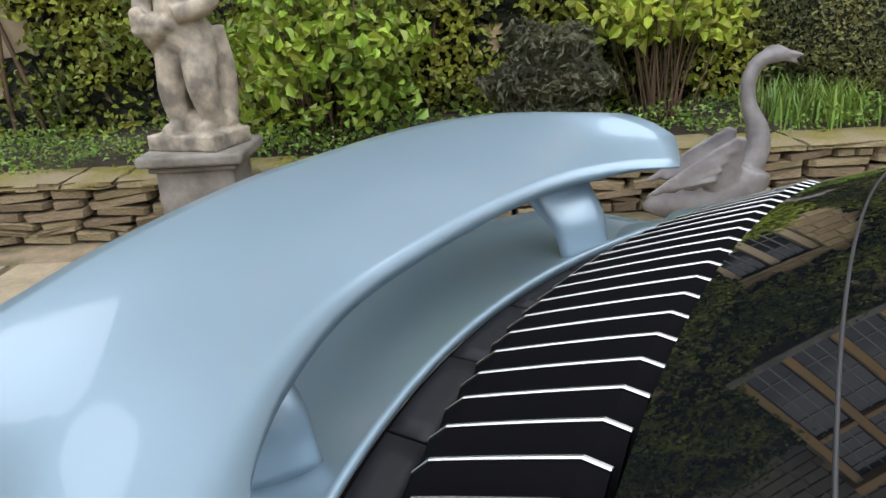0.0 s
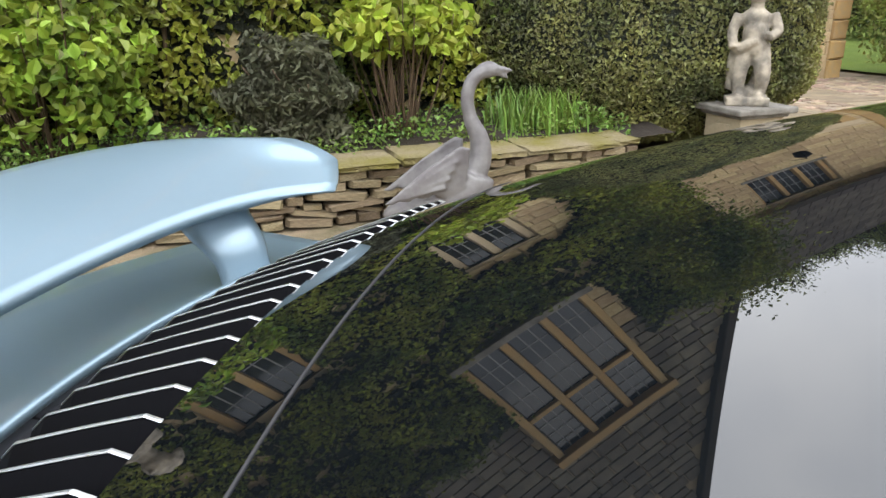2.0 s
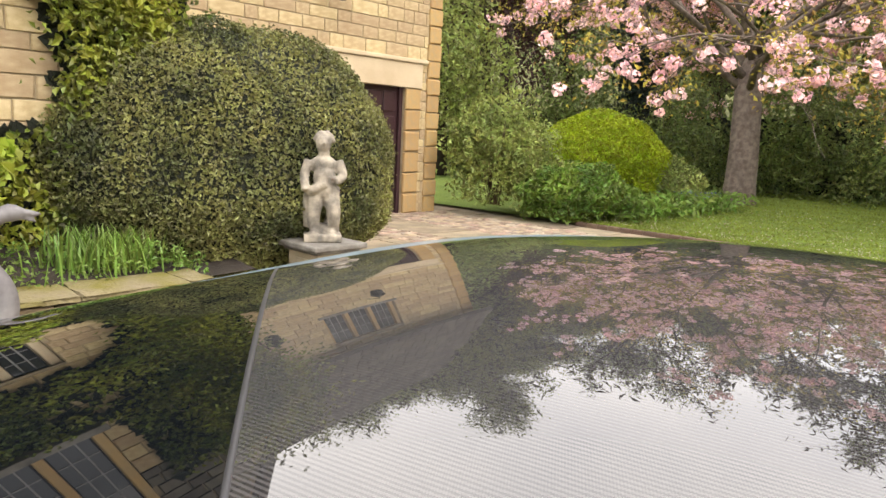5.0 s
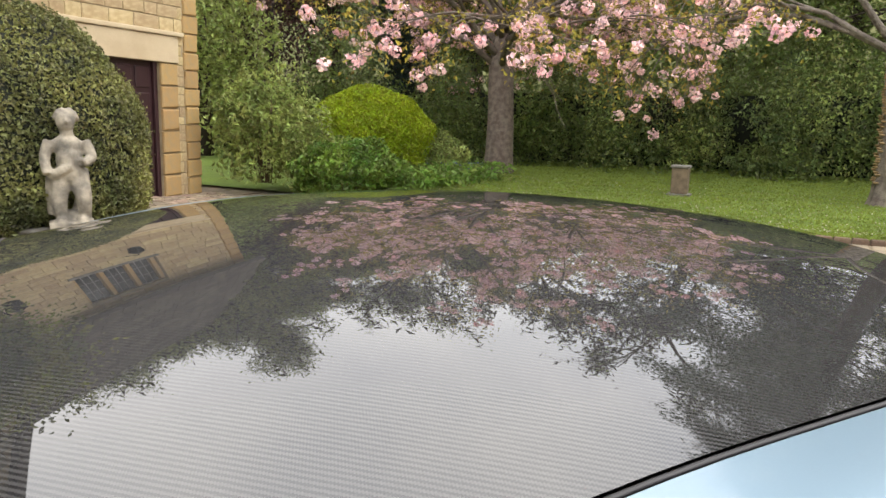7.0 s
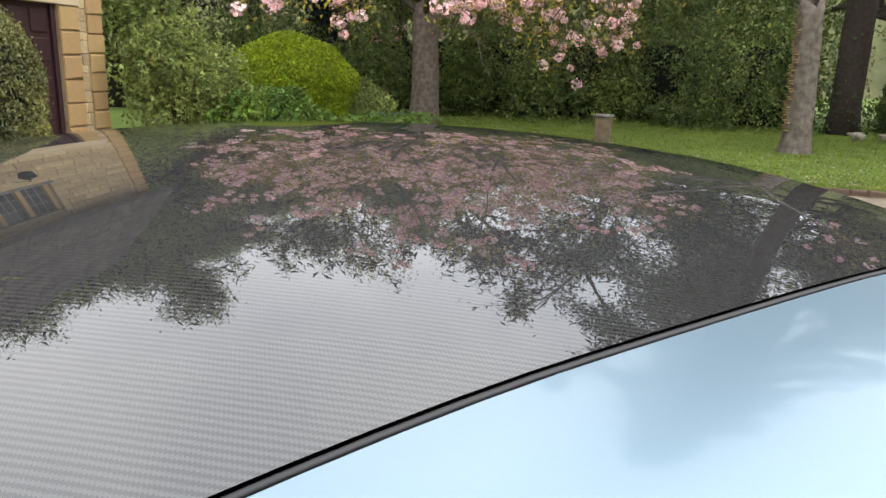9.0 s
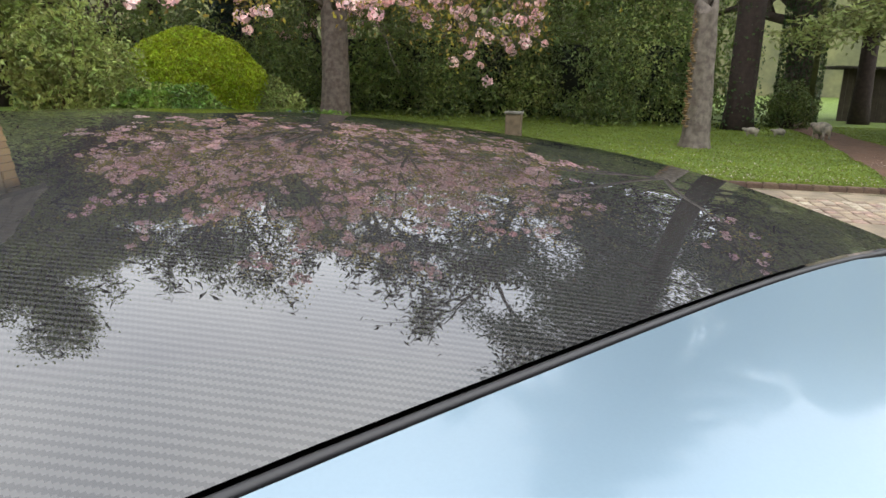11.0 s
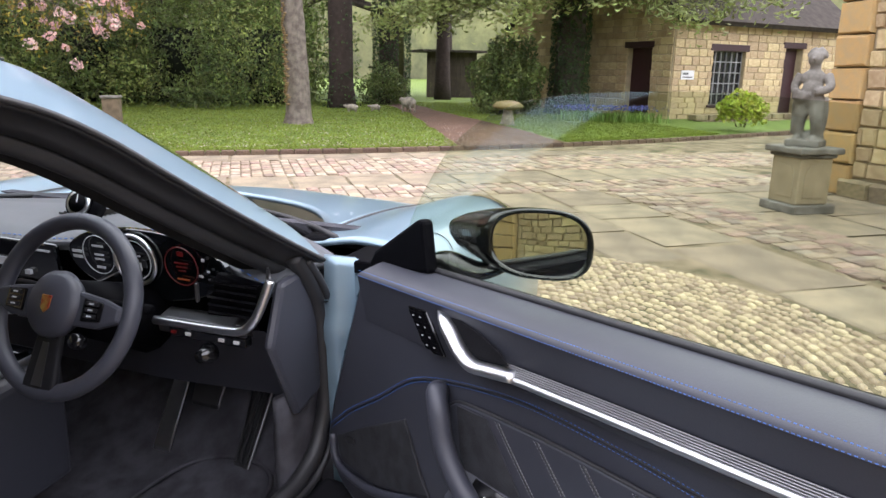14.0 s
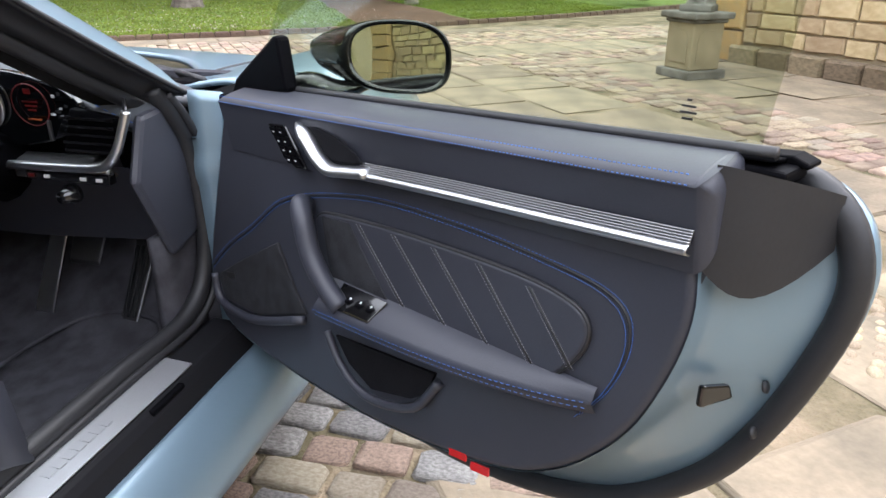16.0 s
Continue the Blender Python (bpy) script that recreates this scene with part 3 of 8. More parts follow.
st = [s for s in courses(R, -3.5, 2.85, 0.3, 7.8, (0.11, 0.22), (0.18, 0.46), HOUSE_HOLES) if s[1] < 4.4 or (s[1] + s[3] / 2 - 4.4) / 1.44 < 2.45 - abs(s[0] - 0.4) - s[2] / 2 + 0.12]
st.sort(key=lambda s: abs(s[0] - 1.2) + abs(s[1] - 1.6))
lay("stone", hw, STONES, [YARD @ trs(u, 5.098, z, w * 0.985, 0.03, h * 0.972) for u, z, w, h in st if z < 4.35], 240, "coursed limestone blocks")
GABLE_STONES = [(u, z, w, h) for u, z, w, h in st if z >= 4.35]
holed_wall("wall_house_return", lambda u, d, z: yard(2.85 - d, u, z), 5.6, 8.35, -0.1, 4.4, 0.5, [], M_STONE, "limestone return wall of the house")
window_unit("window_1", YARD @ pose(0.60, 5.16, 1.50), 0.84, 0.78, 2, 1, "two-light leaded window with pale stone frame", 3, 3, dress=M_CREAM)
window_unit("window_2", YARD @ pose(-0.32, 4.92, 3.52), 1.54, 1.95, 3, 2, "large mullioned window with ochre dressings", 3, 4, 0.62)
window_unit("window_3", YARD @ pose(-2.05, 5.16, 1.42), 1.0, 1.0, 2, 1, "leaded window in the ivy", 3, 3)


def roof(name, u0, u1, v0, v1, z0, z1, label, front=240):
    b = bmesh.new()
    a = [b.verts.new(yard(*p)) for p in ((u0, v0, z0), (u1, v0, z0), (u1, v1, z1), (u0, v1, z1), (u0, v0, z0 - 0.12), (u1, v0, z0 - 0.12), (u1, v1, z1 - 0.12), (u0, v1, z1 - 0.12))]
    for f in ((0, 1, 2, 3), (4, 7, 6, 5), (0, 4, 5, 1), (1, 5, 6, 2), (2, 6, 7, 3), (3, 7, 4, 0)):
        b.faces.new([a[i] for i in f])
    ob = tagged(part(name, b, M_SLATE), label, "roof", kind="structure")
    slope, run = math.atan2(z1 - z0, v1 - v0), math.hypot(v1 - v0, z1 - z0)
    ps, s = [], 0.0
    while s < run:
        u = u0 + R.uniform(-0.2, 0)
        while u < u1:
            w = R.uniform(0.22, 0.42)
            ps.append(YARD @ trs(u + w / 2, v0 + (s + 0.14) * cos(slope), z0 + (s + 0.14) * sin(slope) + 0.025, w * 0.97, 0.03, 0.30, 0, slope - pi / 2 + 0.06))
            u += w
        s += 0.24
    lay("slate", ob, SLATES, ps, 0, "weathered stone roof slates")
    return ob


# gable over the large window
b = bmesh.new()
for d in (5.10, 5.60):
    b.verts.new(yard(-2.05, d, 4.4)), b.verts.new(yard(2.85, d, 4.4)), b.verts.new(yard(0.4, d, 7.93))
b.verts.ensure_lookup_table()
q = b.verts
b.faces.new((q[0], q[1], q[2])), b.faces.new((q[5], q[4], q[3])), b.faces.new((q[1], q[4], q[5], q[2])), b.faces.new((q[4], q[1], q[0], q[3])), b.faces.new((q[0], q[2], q[5], q[3]))
gable = tagged(part("wall_gable", b, M_MORTAR), "limestone gable over the large window", "wall", kind="structure")
lay("stone", gable, GABLES, [YARD @ trs(u, 5.098, z, w * 0.975, 0.05, h * 0.955) for u, z, w, h in GABLE_STONES], 0, "gable stones with shade in their dark grey colour")
for s_ in (-1, 1):
    b = bmesh.new()
    m_ = YARD @ Matrix.Translation((0.4, 0, 7.98)) @ Euler((0, s_ * math.atan(1.44), 0)).to_matrix().to_4x4()
    box(b, 0 if s_ > 0 else -4.6, 4.6 if s_ > 0 else 0, 4.98, 9.5, -0.06, 0.06, m_)
    tagged(part("roof_gable", b, M_SLATE, bevel=0.02), "dark stone-slated gable roof", "roof", kind="structure")
roof("roof_house", -13.2, -1.6, 4.75, 7.4, 4.32, 5.75, "low-pitched roof of dark stone slates")
# garage wing
GAR = [(7.10, 8.62, 0.0, 2.20), (5.85, 7.5, 4.15, 5.20)]
gw = holed_wall("wall_garage", lambda u, d, z: yard(u, 8.35 + d, z), 2.85, 9.45, -0.1, 5.6, 0.5, GAR, M_MORTAR, "honey-coloured limestone garage wing wall")
st = courses(R, 3.0, 9.35, 0.0, 5.6, (0.12, 0.22), (0.2, 0.6), GAR + [(6.9, 9.0, 2.2, 2.70), (8.62, 8.98, 0, 2.2), (9.13, 9.45, 0, 5.6)])
st.sort(key=lambda s: abs(s[0] - 8.6) + abs(s[1] - 2.4) * 0.5)
lay("stone", gw, STONES, [YARD @ trs(u, 8.348, z, w * 0.988, 0.03, h * 0.975) for u, z, w, h in st], 280, "coursed limestone blocks")
z, k = 0.0, 0
while z < 5.5:
    h = 0.30
    ob = new("quoin", OCHRES[k % 3])
    ob.parent, ob.matrix_basis = gw, YARD @ trs(9.30, 8.346, z + h / 2, 0.34 if k % 2 else 0.30, 0.07, h * 0.97)
    z, k = z + h, k + 1
z = 0.0
while z < 2.2:
    ob = new("jamb_stone", OCHRES[k % 3])
    ob.parent, ob.matrix_basis = gw, YARD @ trs(8.80, 8.343, z + 0.18, 0.36, 0.08, 0.355)
    z, k = z + 0.366, k + 1
part("lintel", box(bmesh.new(), 6.9, 9.0, 8.30, 8.42, 2.20, 2.62), M_CREAM, gw, "pale dressed lintel", bevel=0.01).matrix_world = YARD
part("drip_mould", box(bmesh.new(), 6.8, 9.1, 8.26, 8.40, 2.625, 2.70), M_CREAM, gw, "weathered drip moulding", bevel=0.02).matrix_world = YARD
holed_wall("wall_garage_side", lambda u, d, z: yard(9.45 - d, u, z), 8.85, 14, -0.1, 5.6, 0.5, [], M_STONE, "limestone side wall of the garage wing")
roof("roof_garage", 2.6, 9.75, 8.05, 10.6, 5.52, 8.9, "steep roof of dark stone slates")
window_unit("window_4", YARD @ pose(5.85, 8.41, 4.15), 1.65, 1.05, 3, 1, "three-light leaded upper window", 3, 3)
gd = thing("garage_door", "closed maroon panelled wooden garage door", "door", at=YARD)
part("door_leaf", box(bmesh.new(), 7.10, 8.62, 8.46, 8.52, 0, 2.20), M_MAROON, gd, "maroon painted boards")
part("door_frame", box(bmesh.new(), 8.55, 8.64, 8.40, 8.50, 0, 2.2), M_MAROON, gd, "dark door frame", bevel=0.01)
for i in range(4):
    for j in range(5):
        part("door_panel", box(bmesh.new(), 7.18 + i * 0.345, 7.46 + i * 0.345, 8.435, 8.465, 0.10 + j * 0.42, 0.44 + j * 0.42), M_MAROON, gd, bevel=0.02)
lamp = thing("wall_lantern", "black iron lantern on a curly wall bracket", "lantern", at=YARD)
b = lathe([(0.05, 0.0), (0.12, 0.04), (0.15, 0.30), (0.04, 0.40), (0.02, 0.46)], 6, m=pose(4.6, 7.85, 4.0))
part("lantern_body", b, M_BLACK, lamp, "black glazed lantern body")
part("bracket", tube(spline([(4.6, 8.35, 4.1), (4.6, 8.2, 4.42), (4.6, 7.98, 4.54), (4.6, 7.85, 4.46)], 5), 0.015, sides=6), M_BLACK, lamp, "iron bracket", True)
lamp2 = thing("wall_lantern", "black iron lantern on a curly wall bracket", "lantern", at=YARD)
part("lantern_body", lathe([(0.05, 0.0), (0.11, 0.04), (0.14, 0.28), (0.04, 0.38)], 6, m=pose(6.95, 8.0, 3.35)), M_BLACK, lamp2, "black glazed lantern body")
part("bracket", tube([(6.95, 8.35, 3.8), (6.95, 8.0, 3.8), (6.95, 8.0, 3.71)], 0.015, sides=6), M_BLACK, lamp2, "iron bracket", True)

# the wall behind the yard that mirrors and paint see, and the garden wall with its ochre pier
st = courses(R, -2.0, 5.68, 0.22, 3.1, (0.11, 0.23), (0.15, 0.48))
gwall = holed_wall("wall_garden", lambda u, d, z: yard(u, -7.85 - d, z), -9, 6.12, -0.1, 3.1, 0.5, [], M_MORTAR, "rough coursed limestone garden wall")
st.sort(key=lambda s: -s[0] + s[1])
lay("stone", gwall, RUBBLE, [YARD @ trs(u, -7.852, z, w * 0.965, 0.06, h * 0.94, pi + R.uniform(-0.02, 0.02)) @ pose(0, 0, 0, 0, R.uniform(-1.5, 1.5)) for u, z, w, h in st], 300, "rough coursed limestone blocks")
for k in range(9):
    ob = new("pier_stone", OCHRES[k % 3])
    ob.parent, ob.matrix_basis = gwall, YARD @ trs(5.90, -7.82, 0.17 + k * 0.34, 0.44, 0.10, 0.336, pi)
lay("footing_stone", gwall, DRYS, [YARD @ trs(-2 + k * 0.42, -7.80, 0.09, 0.41, 0.16, 0.2, pi) for k in range(19)], 300)
part("wall_coping", box(bmesh.new(), 2.0, 6.25, -8.45, -7.75, 3.1, 3.2), M_GREYSTONE, gwall, "flat coping stones", bevel=0.02).matrix_world = YARD

# end wall of the yard, behind the car, with an ochre gate pier
endwall = holed_wall("wall_yard_end", lambda u, d, z: yard(-5.0 - d, u, z), -7.8, 0.75, -0.1, 2.9, 0.5, [], M_MORTAR, "rough limestone wall closing the yard")
st = courses(R, -4.0, 0.72, 0.05, 2.9, (0.13, 0.24), (0.20, 0.45))
st.sort(key=lambda s: abs(s[0]) + abs(s[1] - 1.2))
lay("stone", endwall, RUBBLE, [YARD @ trs(-4.998, v, z, w * 0.95, 0.09, h * 0.92, pi / 2) for v, z, w, h in st], 200, "rough coursed limestone blocks")
for k in range(9):
    ob = new("pier_stone", OCHRES[k % 3])
    ob.parent, ob.matrix_basis = endwall, YARD @ trs(-5.0, 1.05, 0.17 + k * 0.34, 0.56, 0.5, 0.335, pi / 2)

# ---- raised bed ----
st = courses(R, -7, 2.45, 0.0, 0.33, (0.032, 0.085), (0.09, 0.44))
bwall = holed_wall("bed_wall", lambda u, d, z: yard(u, 3.72 + d, z), -12, 2.42, -0.05, 0.33, 0.25, [], M_SOIL, "low dry-stone wall of the raised bed")
lay("wall_stone", bwall, DRYS, [YARD @ trs(u, 3.70, z, w * R.uniform(0.90, 0.98), 0.11 + R.uniform(0, 0.06), h * R.uniform(0.78, 0.97), R.uniform(-0.06, 0.06)) @ pose(0, 0, 0, 0, R.uniform(-2.5, 2.5)) for u, z, w, h in st], 300, "dry-laid wall stones")
u = -7.0
while u < 2.4:
    w = R.uniform(0.3, 0.75)
    bm = box(bmesh.new(), u + 0.01, min(u + w, 2.48) - 0.01, 3.61 + R.uniform(-0.03, 0.03), 4.02, 0.335, 0.375 + R.uniform(-0.01, 0.012))
    bmesh.ops.subdivide_edges(bm, edges=bm.edges[:], cuts=3, use_grid_fill=True)
    for q in bm.verts:
        q.co += Vector((R.uniform(-0.010, 0.010), R.uniform(-0.014, 0.014), R.uniform(-0.006, 0.006)))
    part("coping_stone", bm, M_MOSSY, bwall, "mossy coping slab", True, bevel=0.006, seg=1).matrix_world = YARD
    u += w
b = sheet(lambda u, v: yard(u, v, 0.33 + 0.06 * sin(3 * u) * sin(2.5 * v) + 0.12 * (v - 3.9)), steps(-12, 3.0, 40), steps(3.95, 5.2, 8))
tagged(part("bed_soil", b, M_SOIL, None, "", True), "dark soil of the raised bed", "soil", kind="structure")

# ---- paving ----
PEB = Vector((3.36, -0.47))
def zone(x, y):
    """What lies at a place of the plan, in car coordinates."""
    u, v = (YARD.inverted() @ Vector((x, y, 0)))[:2]
    r = (Vector((x, y)) - PEB).length
    if r < 2.15 and (y < -1.28 or x > 2.9) and x > (2.55 if y > -2.6 and y < -1.28 else 2.9 if y > -1.28 else 2.75):
        return "pebble"
    if -1.6 < x < 2.95 and -1.62 < y < 1.1:
        return "sett"
    if 8.1 < u < 9.55 or 6.5 < u < 7.15:
        return "band"
    if u > 10.2:
        return "lawn"
    if -6.1 < v < -5.35 and u < 6.5:
        return "band"
    if v > 3.72:
        return "bed" if u < 5.6 else "slab"
    return "slab"


b = box(bmesh.new(), -14, 12.5, -14, 12, -0.10, -0.007)
pav = tagged(part("pavement", b, M_JOINT), "yard paving of flagstones, setts and pebbles with mossy joints", "paving", kind="structure")
pav.matrix_world = YARD
SLABS = [stone_mesh("flagstone", M_PAVE, s, 0.02, 0.01) for s in range(60, 66)]
SETTS = [cobble_mesh("sett", (M_SETT, M_SETTPINK, M_SETT, M_SETTTAN, M_SETT, M_SETTPINK, M_SETT)[s % 7], s) for s in range(70, 91)]
SETTS = [SETTS[(8 * k) % 21] for k in range(21)]
BRICKS = [cobble_mesh("yard_sett", (M_YSETT, M_SETTTAN, M_YSETT, M_YSETT, M_SETTPINK)[s % 5], s) for s in range(80, 90)]
PEBS = [pebble_mesh("pebble", M_PEB, s) for s in range(6)]
inv = YARD.inverted()
slabs = []
v = -8.0
while v < 8.3:
    dv = R.uniform(0.5, 0.85)
    u = -6 + R.uniform(-0.6, 0)
    while u < 10.25:
        du = R.uniform(0.55, 1.15)
        bounds = [8.1, 9.55, 6.5, 7.15, 10.22]
        for q in bounds:
            if u < q - 0.05 < u + du:
                du = max(q - u, 0.25)
        w = yard(u + du / 2, v + dv / 2)
        if zone(w.x, w.y) == "slab":
            slabs.append((w.length, trs(u + du / 2, v + dv / 2, -0.02 + R.uniform(-0.004, 0.004), du - 0.014, 0.05, dv - 0.014, 0, -pi / 2)))
        u += du
    v += dv
slabs.sort(key=lambda s: s[0])
lay("flagstone", pav, SLABS, [s[1] for s in slabs], 260, "worn sandstone flagstones")
near, bands = [], []
x = -1.6
while x < 2.95:
    dx = R.uniform(0.088, 0.115)
    y = -1.62 + R.uniform(-0.1, 0)
    while y < 1.1:
        dy = R.uniform(0.11, 0.20)
        if zone(x + dx / 2, y + dy / 2) == "sett":
            near.append((abs(x - 1.8) + abs(y + 0.95), inv @ trs(x + dx / 2, y + dy / 2, -0.023 + R.uniform(-0.006, 0.006), dx * 0.91, 0.06, dy * 0.93, R.uniform(-0.05, 0.05), -pi / 2)))
        y += dy
    x += dx
near.sort(key=lambda s: s[0])
lay("sett", pav, SETTS, [s[1] for s in near], 200, "worn granite setts")
for (u0, u1, v0, v1, along) in ((8.1, 9.55, -16, 9, 1), (6.5, 7.15, -12, 9, 1), (-1.0, 6.5, -6.1, -5.35, 0)):
    a = v0 if along else u0
    while a < (v1 if along else u1):
        da = R.uniform(0.11, 0.15)
        c = (u0 if along else v0) + R.uniform(-0.08, 0)
        while c < (u1 if along else v1) - 0.05:
            dc = R.uniform(0.12, 0.22)
            uu, vv = (c + dc / 2, a + da / 2) if along else (a + da / 2, c + dc / 2)
            sx, sz = (dc, da) if along else (da, dc)
            bands.append((abs(vv + 5.7) + abs(uu - 4), trs(uu, vv, -0.015 + R.uniform(-0.006, 0.006), sx * 0.96, 0.05, sz * 0.95, R.uniform(-0.06, 0.06), -pi / 2)))
            c += dc
        a += da
bands.sort(key=lambda s: s[0])
lay("yard_sett", pav, BRICKS, [s[1] for s in bands], 120, "bands of small worn setts")
pebs = []
r = 0.55
while r < 2.13:
    n = int(2 * pi * r / 0.060)
    for k in range(n):
        t = 2 * pi * (k + 0.5 * (int(r / 0.07) % 2)) / n
        x, y = PEB.x + r * cos(t), PEB.y + r * sin(t)
        if zone(x, y) == "pebble" and y < 0.4:
            pebs.append((abs(r - 1.95) + abs(t - 4.4) * 0.5, inv @ trs(x, y, -0.012 + R.uniform(-0.006, 0.006), 0.052 * R.uniform(0.8, 1.15), 0.066 * R.uniform(0.8, 1.2), 0.05, t + R.uniform(-0.3, 0.3))))
    r += 0.072
pebs.sort(key=lambda s: s[0])
lay("pebble", pav, PEBS, [s[1] for s in pebs], 280, "rows of rounded cream pebbles")

# kerb, lawn and path
def kerb_u(v):
    return 10.3 + 0.010 * max(0, -v) ** 2.2 * 0.9


kerb = tagged(new("kerb"), "low brick kerb along the lawn", "kerb", kind="structure")
v = -14.0
ps = []
while v < 5.6:
    ps.append(YARD @ trs(kerb_u(v + 0.1), v + 0.1, 0.01, 0.13, 0.10, 0.205, math.atan(-(kerb_u(v + 0.2) - kerb_u(v)) / 0.2), -pi / 2))
    v += 0.21
lay("kerb_brick", kerb, [stone_mesh("kerb_brick", M_KERB, s, 0.06, 0.08) for s in (90, 91, 92)], ps, 300)
b = sheet(lambda a, v: yard(kerb_u(v) + 0.05 + a * 70, v, 0.035 + 0.05 * min(1, a * 70 / 3)), [0, 0.01, 0.03, 0.07, 0.15, 0.3, 0.6, 1], steps(-60, 60, 80))
lawn = tagged(part("lawn", b, M_GRASSBASE, None, "", True), "mown lawn strewn with pale petals", "lawn", kind="structure")
n = 130000
g = np.stack([10.4 + rng.random(n) ** 1.6 * 14, rng.uniform(-11, 7, n), np.zeros(n)], 1)
g[:, 0] += 0.009 * np.maximum(0, -g[:, 1]) ** 2.2
on_path = np.abs(g[:, 1] + 6.0 + 0.06 * (g[:, 0] - 11)) < np.maximum(0.5, 1.05 - 0.07 * (g[:, 0] - 11))
g = g[~on_path]
g[:, 2] = 0.05 + 0.05 * np.minimum(1, (g[:, 0] - 10.3) / 3)
tagged(leaves("grass_blades", yard_np(g), np.tile([0.0, 0.0, 0.15], (len(g), 1)), 0.036, M_GRASS, None, 0.45, 0.3), "short green grass blades", "grass", kind="stuff")
n = 2600
g = np.stack([10.5 + rng.random(n) ** 1.8 * 6, rng.uniform(-6, 6, n), np.full(n, 0.10)], 1)
tagged(leaves("fallen_petals", yard_np(g), np.tile([0.0, 0.0, 1.0], (n, 1)), 0.024, M_PETAL, None, 0.4), "pale fallen petals in the grass", "petals", kind="stuff")
b = sheet(lambda a, k: yard(kerb_u(-6.0 + 2 * (k - 0.5)) * (1 - a) + 28.5 * a + 0.06 * (1 - a), -6.0 - 0.06 * (a * 18 - 0.5) + 2 * (k - 0.5) * max(0.5, 1.10 - 0.07 * a * 18) + 0.06 * sin(a * 40), 0.045 + 0.06 * min(1, a * 5)), steps(0, 1, 20), steps(0, 1, 6))
tagged(part("garden_path", b, M_PATH, None, "", True), "reddish brown earth path through the lawn", "path", kind="structure")


# ---- planting ----
def stems(bm_, base, n, h, spread, r0, rr, foot=0.06):
    for k in range(n):
        a = rr.uniform(0, 2 * pi)
        tip = base + Vector((cos(a) * spread * rr.random(), sin(a) * spread * rr.random(), h * rr.uniform(0.7, 1)))
        root = base + Vector((cos(a), sin(a), 0)) * foot * rr.uniform(0.4, 1.3)
        mid = root.lerp(tip, 0.5) + Vector((rr.uniform(-0.05, 0.05), rr.uniform(-0.05, 0.05), 0.08))
        tube(spline([root, mid, tip], 3), [r0, r0, r0 * 0.9, r0 * 0.8, r0 * 0.7, r0 * 0.6, r0 * 0.5], bm_, 5)


def shrub(name, label, u, v, z, radii, n, size, material, stem_n=14, low=-0.35, category="shrub", rough=0.10, depth=0.5, spread=0.9, aspect=0.55):
    t = thing(name, label, category)
    b = bmesh.new()
    soil = min(z - radii[2] * 0.9, 0.34)
    stems(b, yard(u, v, soil), stem_n, z + radii[2] * 0.75 - soil, radii[0] * 0.85, 0.0075, R, 0.11)
    tagged(part("stem_mass", b, M_STEM, t, "brown woody stems", True), kind="stuff")
    p, d = dome_points(n, (u, v, z), radii, low, rough, depth)
    leaves("foliage", yard_np(p), yard_np(d), size, material, t, spread, aspect, oval=n < 8000)
    return t


shrub("hydrangea", "hydrangea with fresh lime-green leaves and bare brown stems", 0.97, 4.45, 1.05, (0.52, 0.42, 0.44), 1000, 0.092, M_LIME, 34, -0.3, aspect=0.62, depth=0.75, rough=0.2)
shrub("hydrangea", "tall leafy hydrangea with fresh green leaves", -1.35, 4.50, 0.95, (0.72, 0.5, 0.62), 2300, 0.085, M_LIME2, 24, -0.7, aspect=0.62, depth=0.7, rough=0.2)
shrub("fennel_bush", "feathery dark grey-green bush", 0.18, 4.40, 0.66, (0.42, 0.32, 0.36), 12000, 0.085, M_FENNEL, 26, -0.7, depth=0.9, aspect=0.07, rough=0.22)
n = 11000
p = np.stack([rng.uniform(-7, 2.6, n), rng.uniform(3.9, 4.9, n), 0.37 + 0.15 * rng.random(n) ** 1.5], 1)
p[:, 2] += 0.08 * np.sin(p[:, 0] * 5.1) * np.sin(p[:, 1] * 7.3)
tagged(leaves("ground_cover", yard_np(p), np.tile([0, 0, 1.0], (n, 1)), 0.038, M_HERB, None, 0.7, 0.6), "low bright green herbs in the bed", "ground cover", kind="stuff")
def blades(name, n, u, v, z, su, sv, height, width, material, parent=None):
    """A clump of narrow arching leaves that rise from the ground."""
    base = np.stack([rng.normal(u, su, n), rng.normal(v, sv, n), np.full(n, z)], 1)
    a = rng.uniform(0, 2 * pi, n)
    out = np.stack([np.cos(a), np.sin(a), 0 * a], 1) * rng.uniform(0.05, 0.45, n)[:, None]
    h = (height * rng.uniform(0.55, 1.1, n))[:, None]
    side = np.stack([-np.sin(a), np.cos(a), 0 * a], 1) * width * 0.5
    mid, tip = base + out * h * 0.45 + [0, 0, 0.6] * h, base + out * h * 1.3 + [0, 0, 0.95] * h
    q = yard_np(np.stack([base - side, base + side, mid + side, tip, mid - side], 1).reshape(-1, 3))
    i = np.arange(n)[:, None] * 5
    me = bpy.data.meshes.new(name)
    me.from_pydata(q.tolist(), [], [tuple(r) for r in (i + [0, 1, 2, 4]).tolist()] + [tuple(r) for r in (i + [4, 2, 3]).tolist()])
    me.materials.append(material)
    ob = new(name, me)
    if parent is not None:
        ob.parent = parent
    return tagged(ob, kind="stuff")


tagged(blades("iris_leaves", 420, 1.95, 4.30, 0.36, 0.20, 0.13, 0.34, 0.014, M_HERB), "clump of narrow upright leaves", "plant")
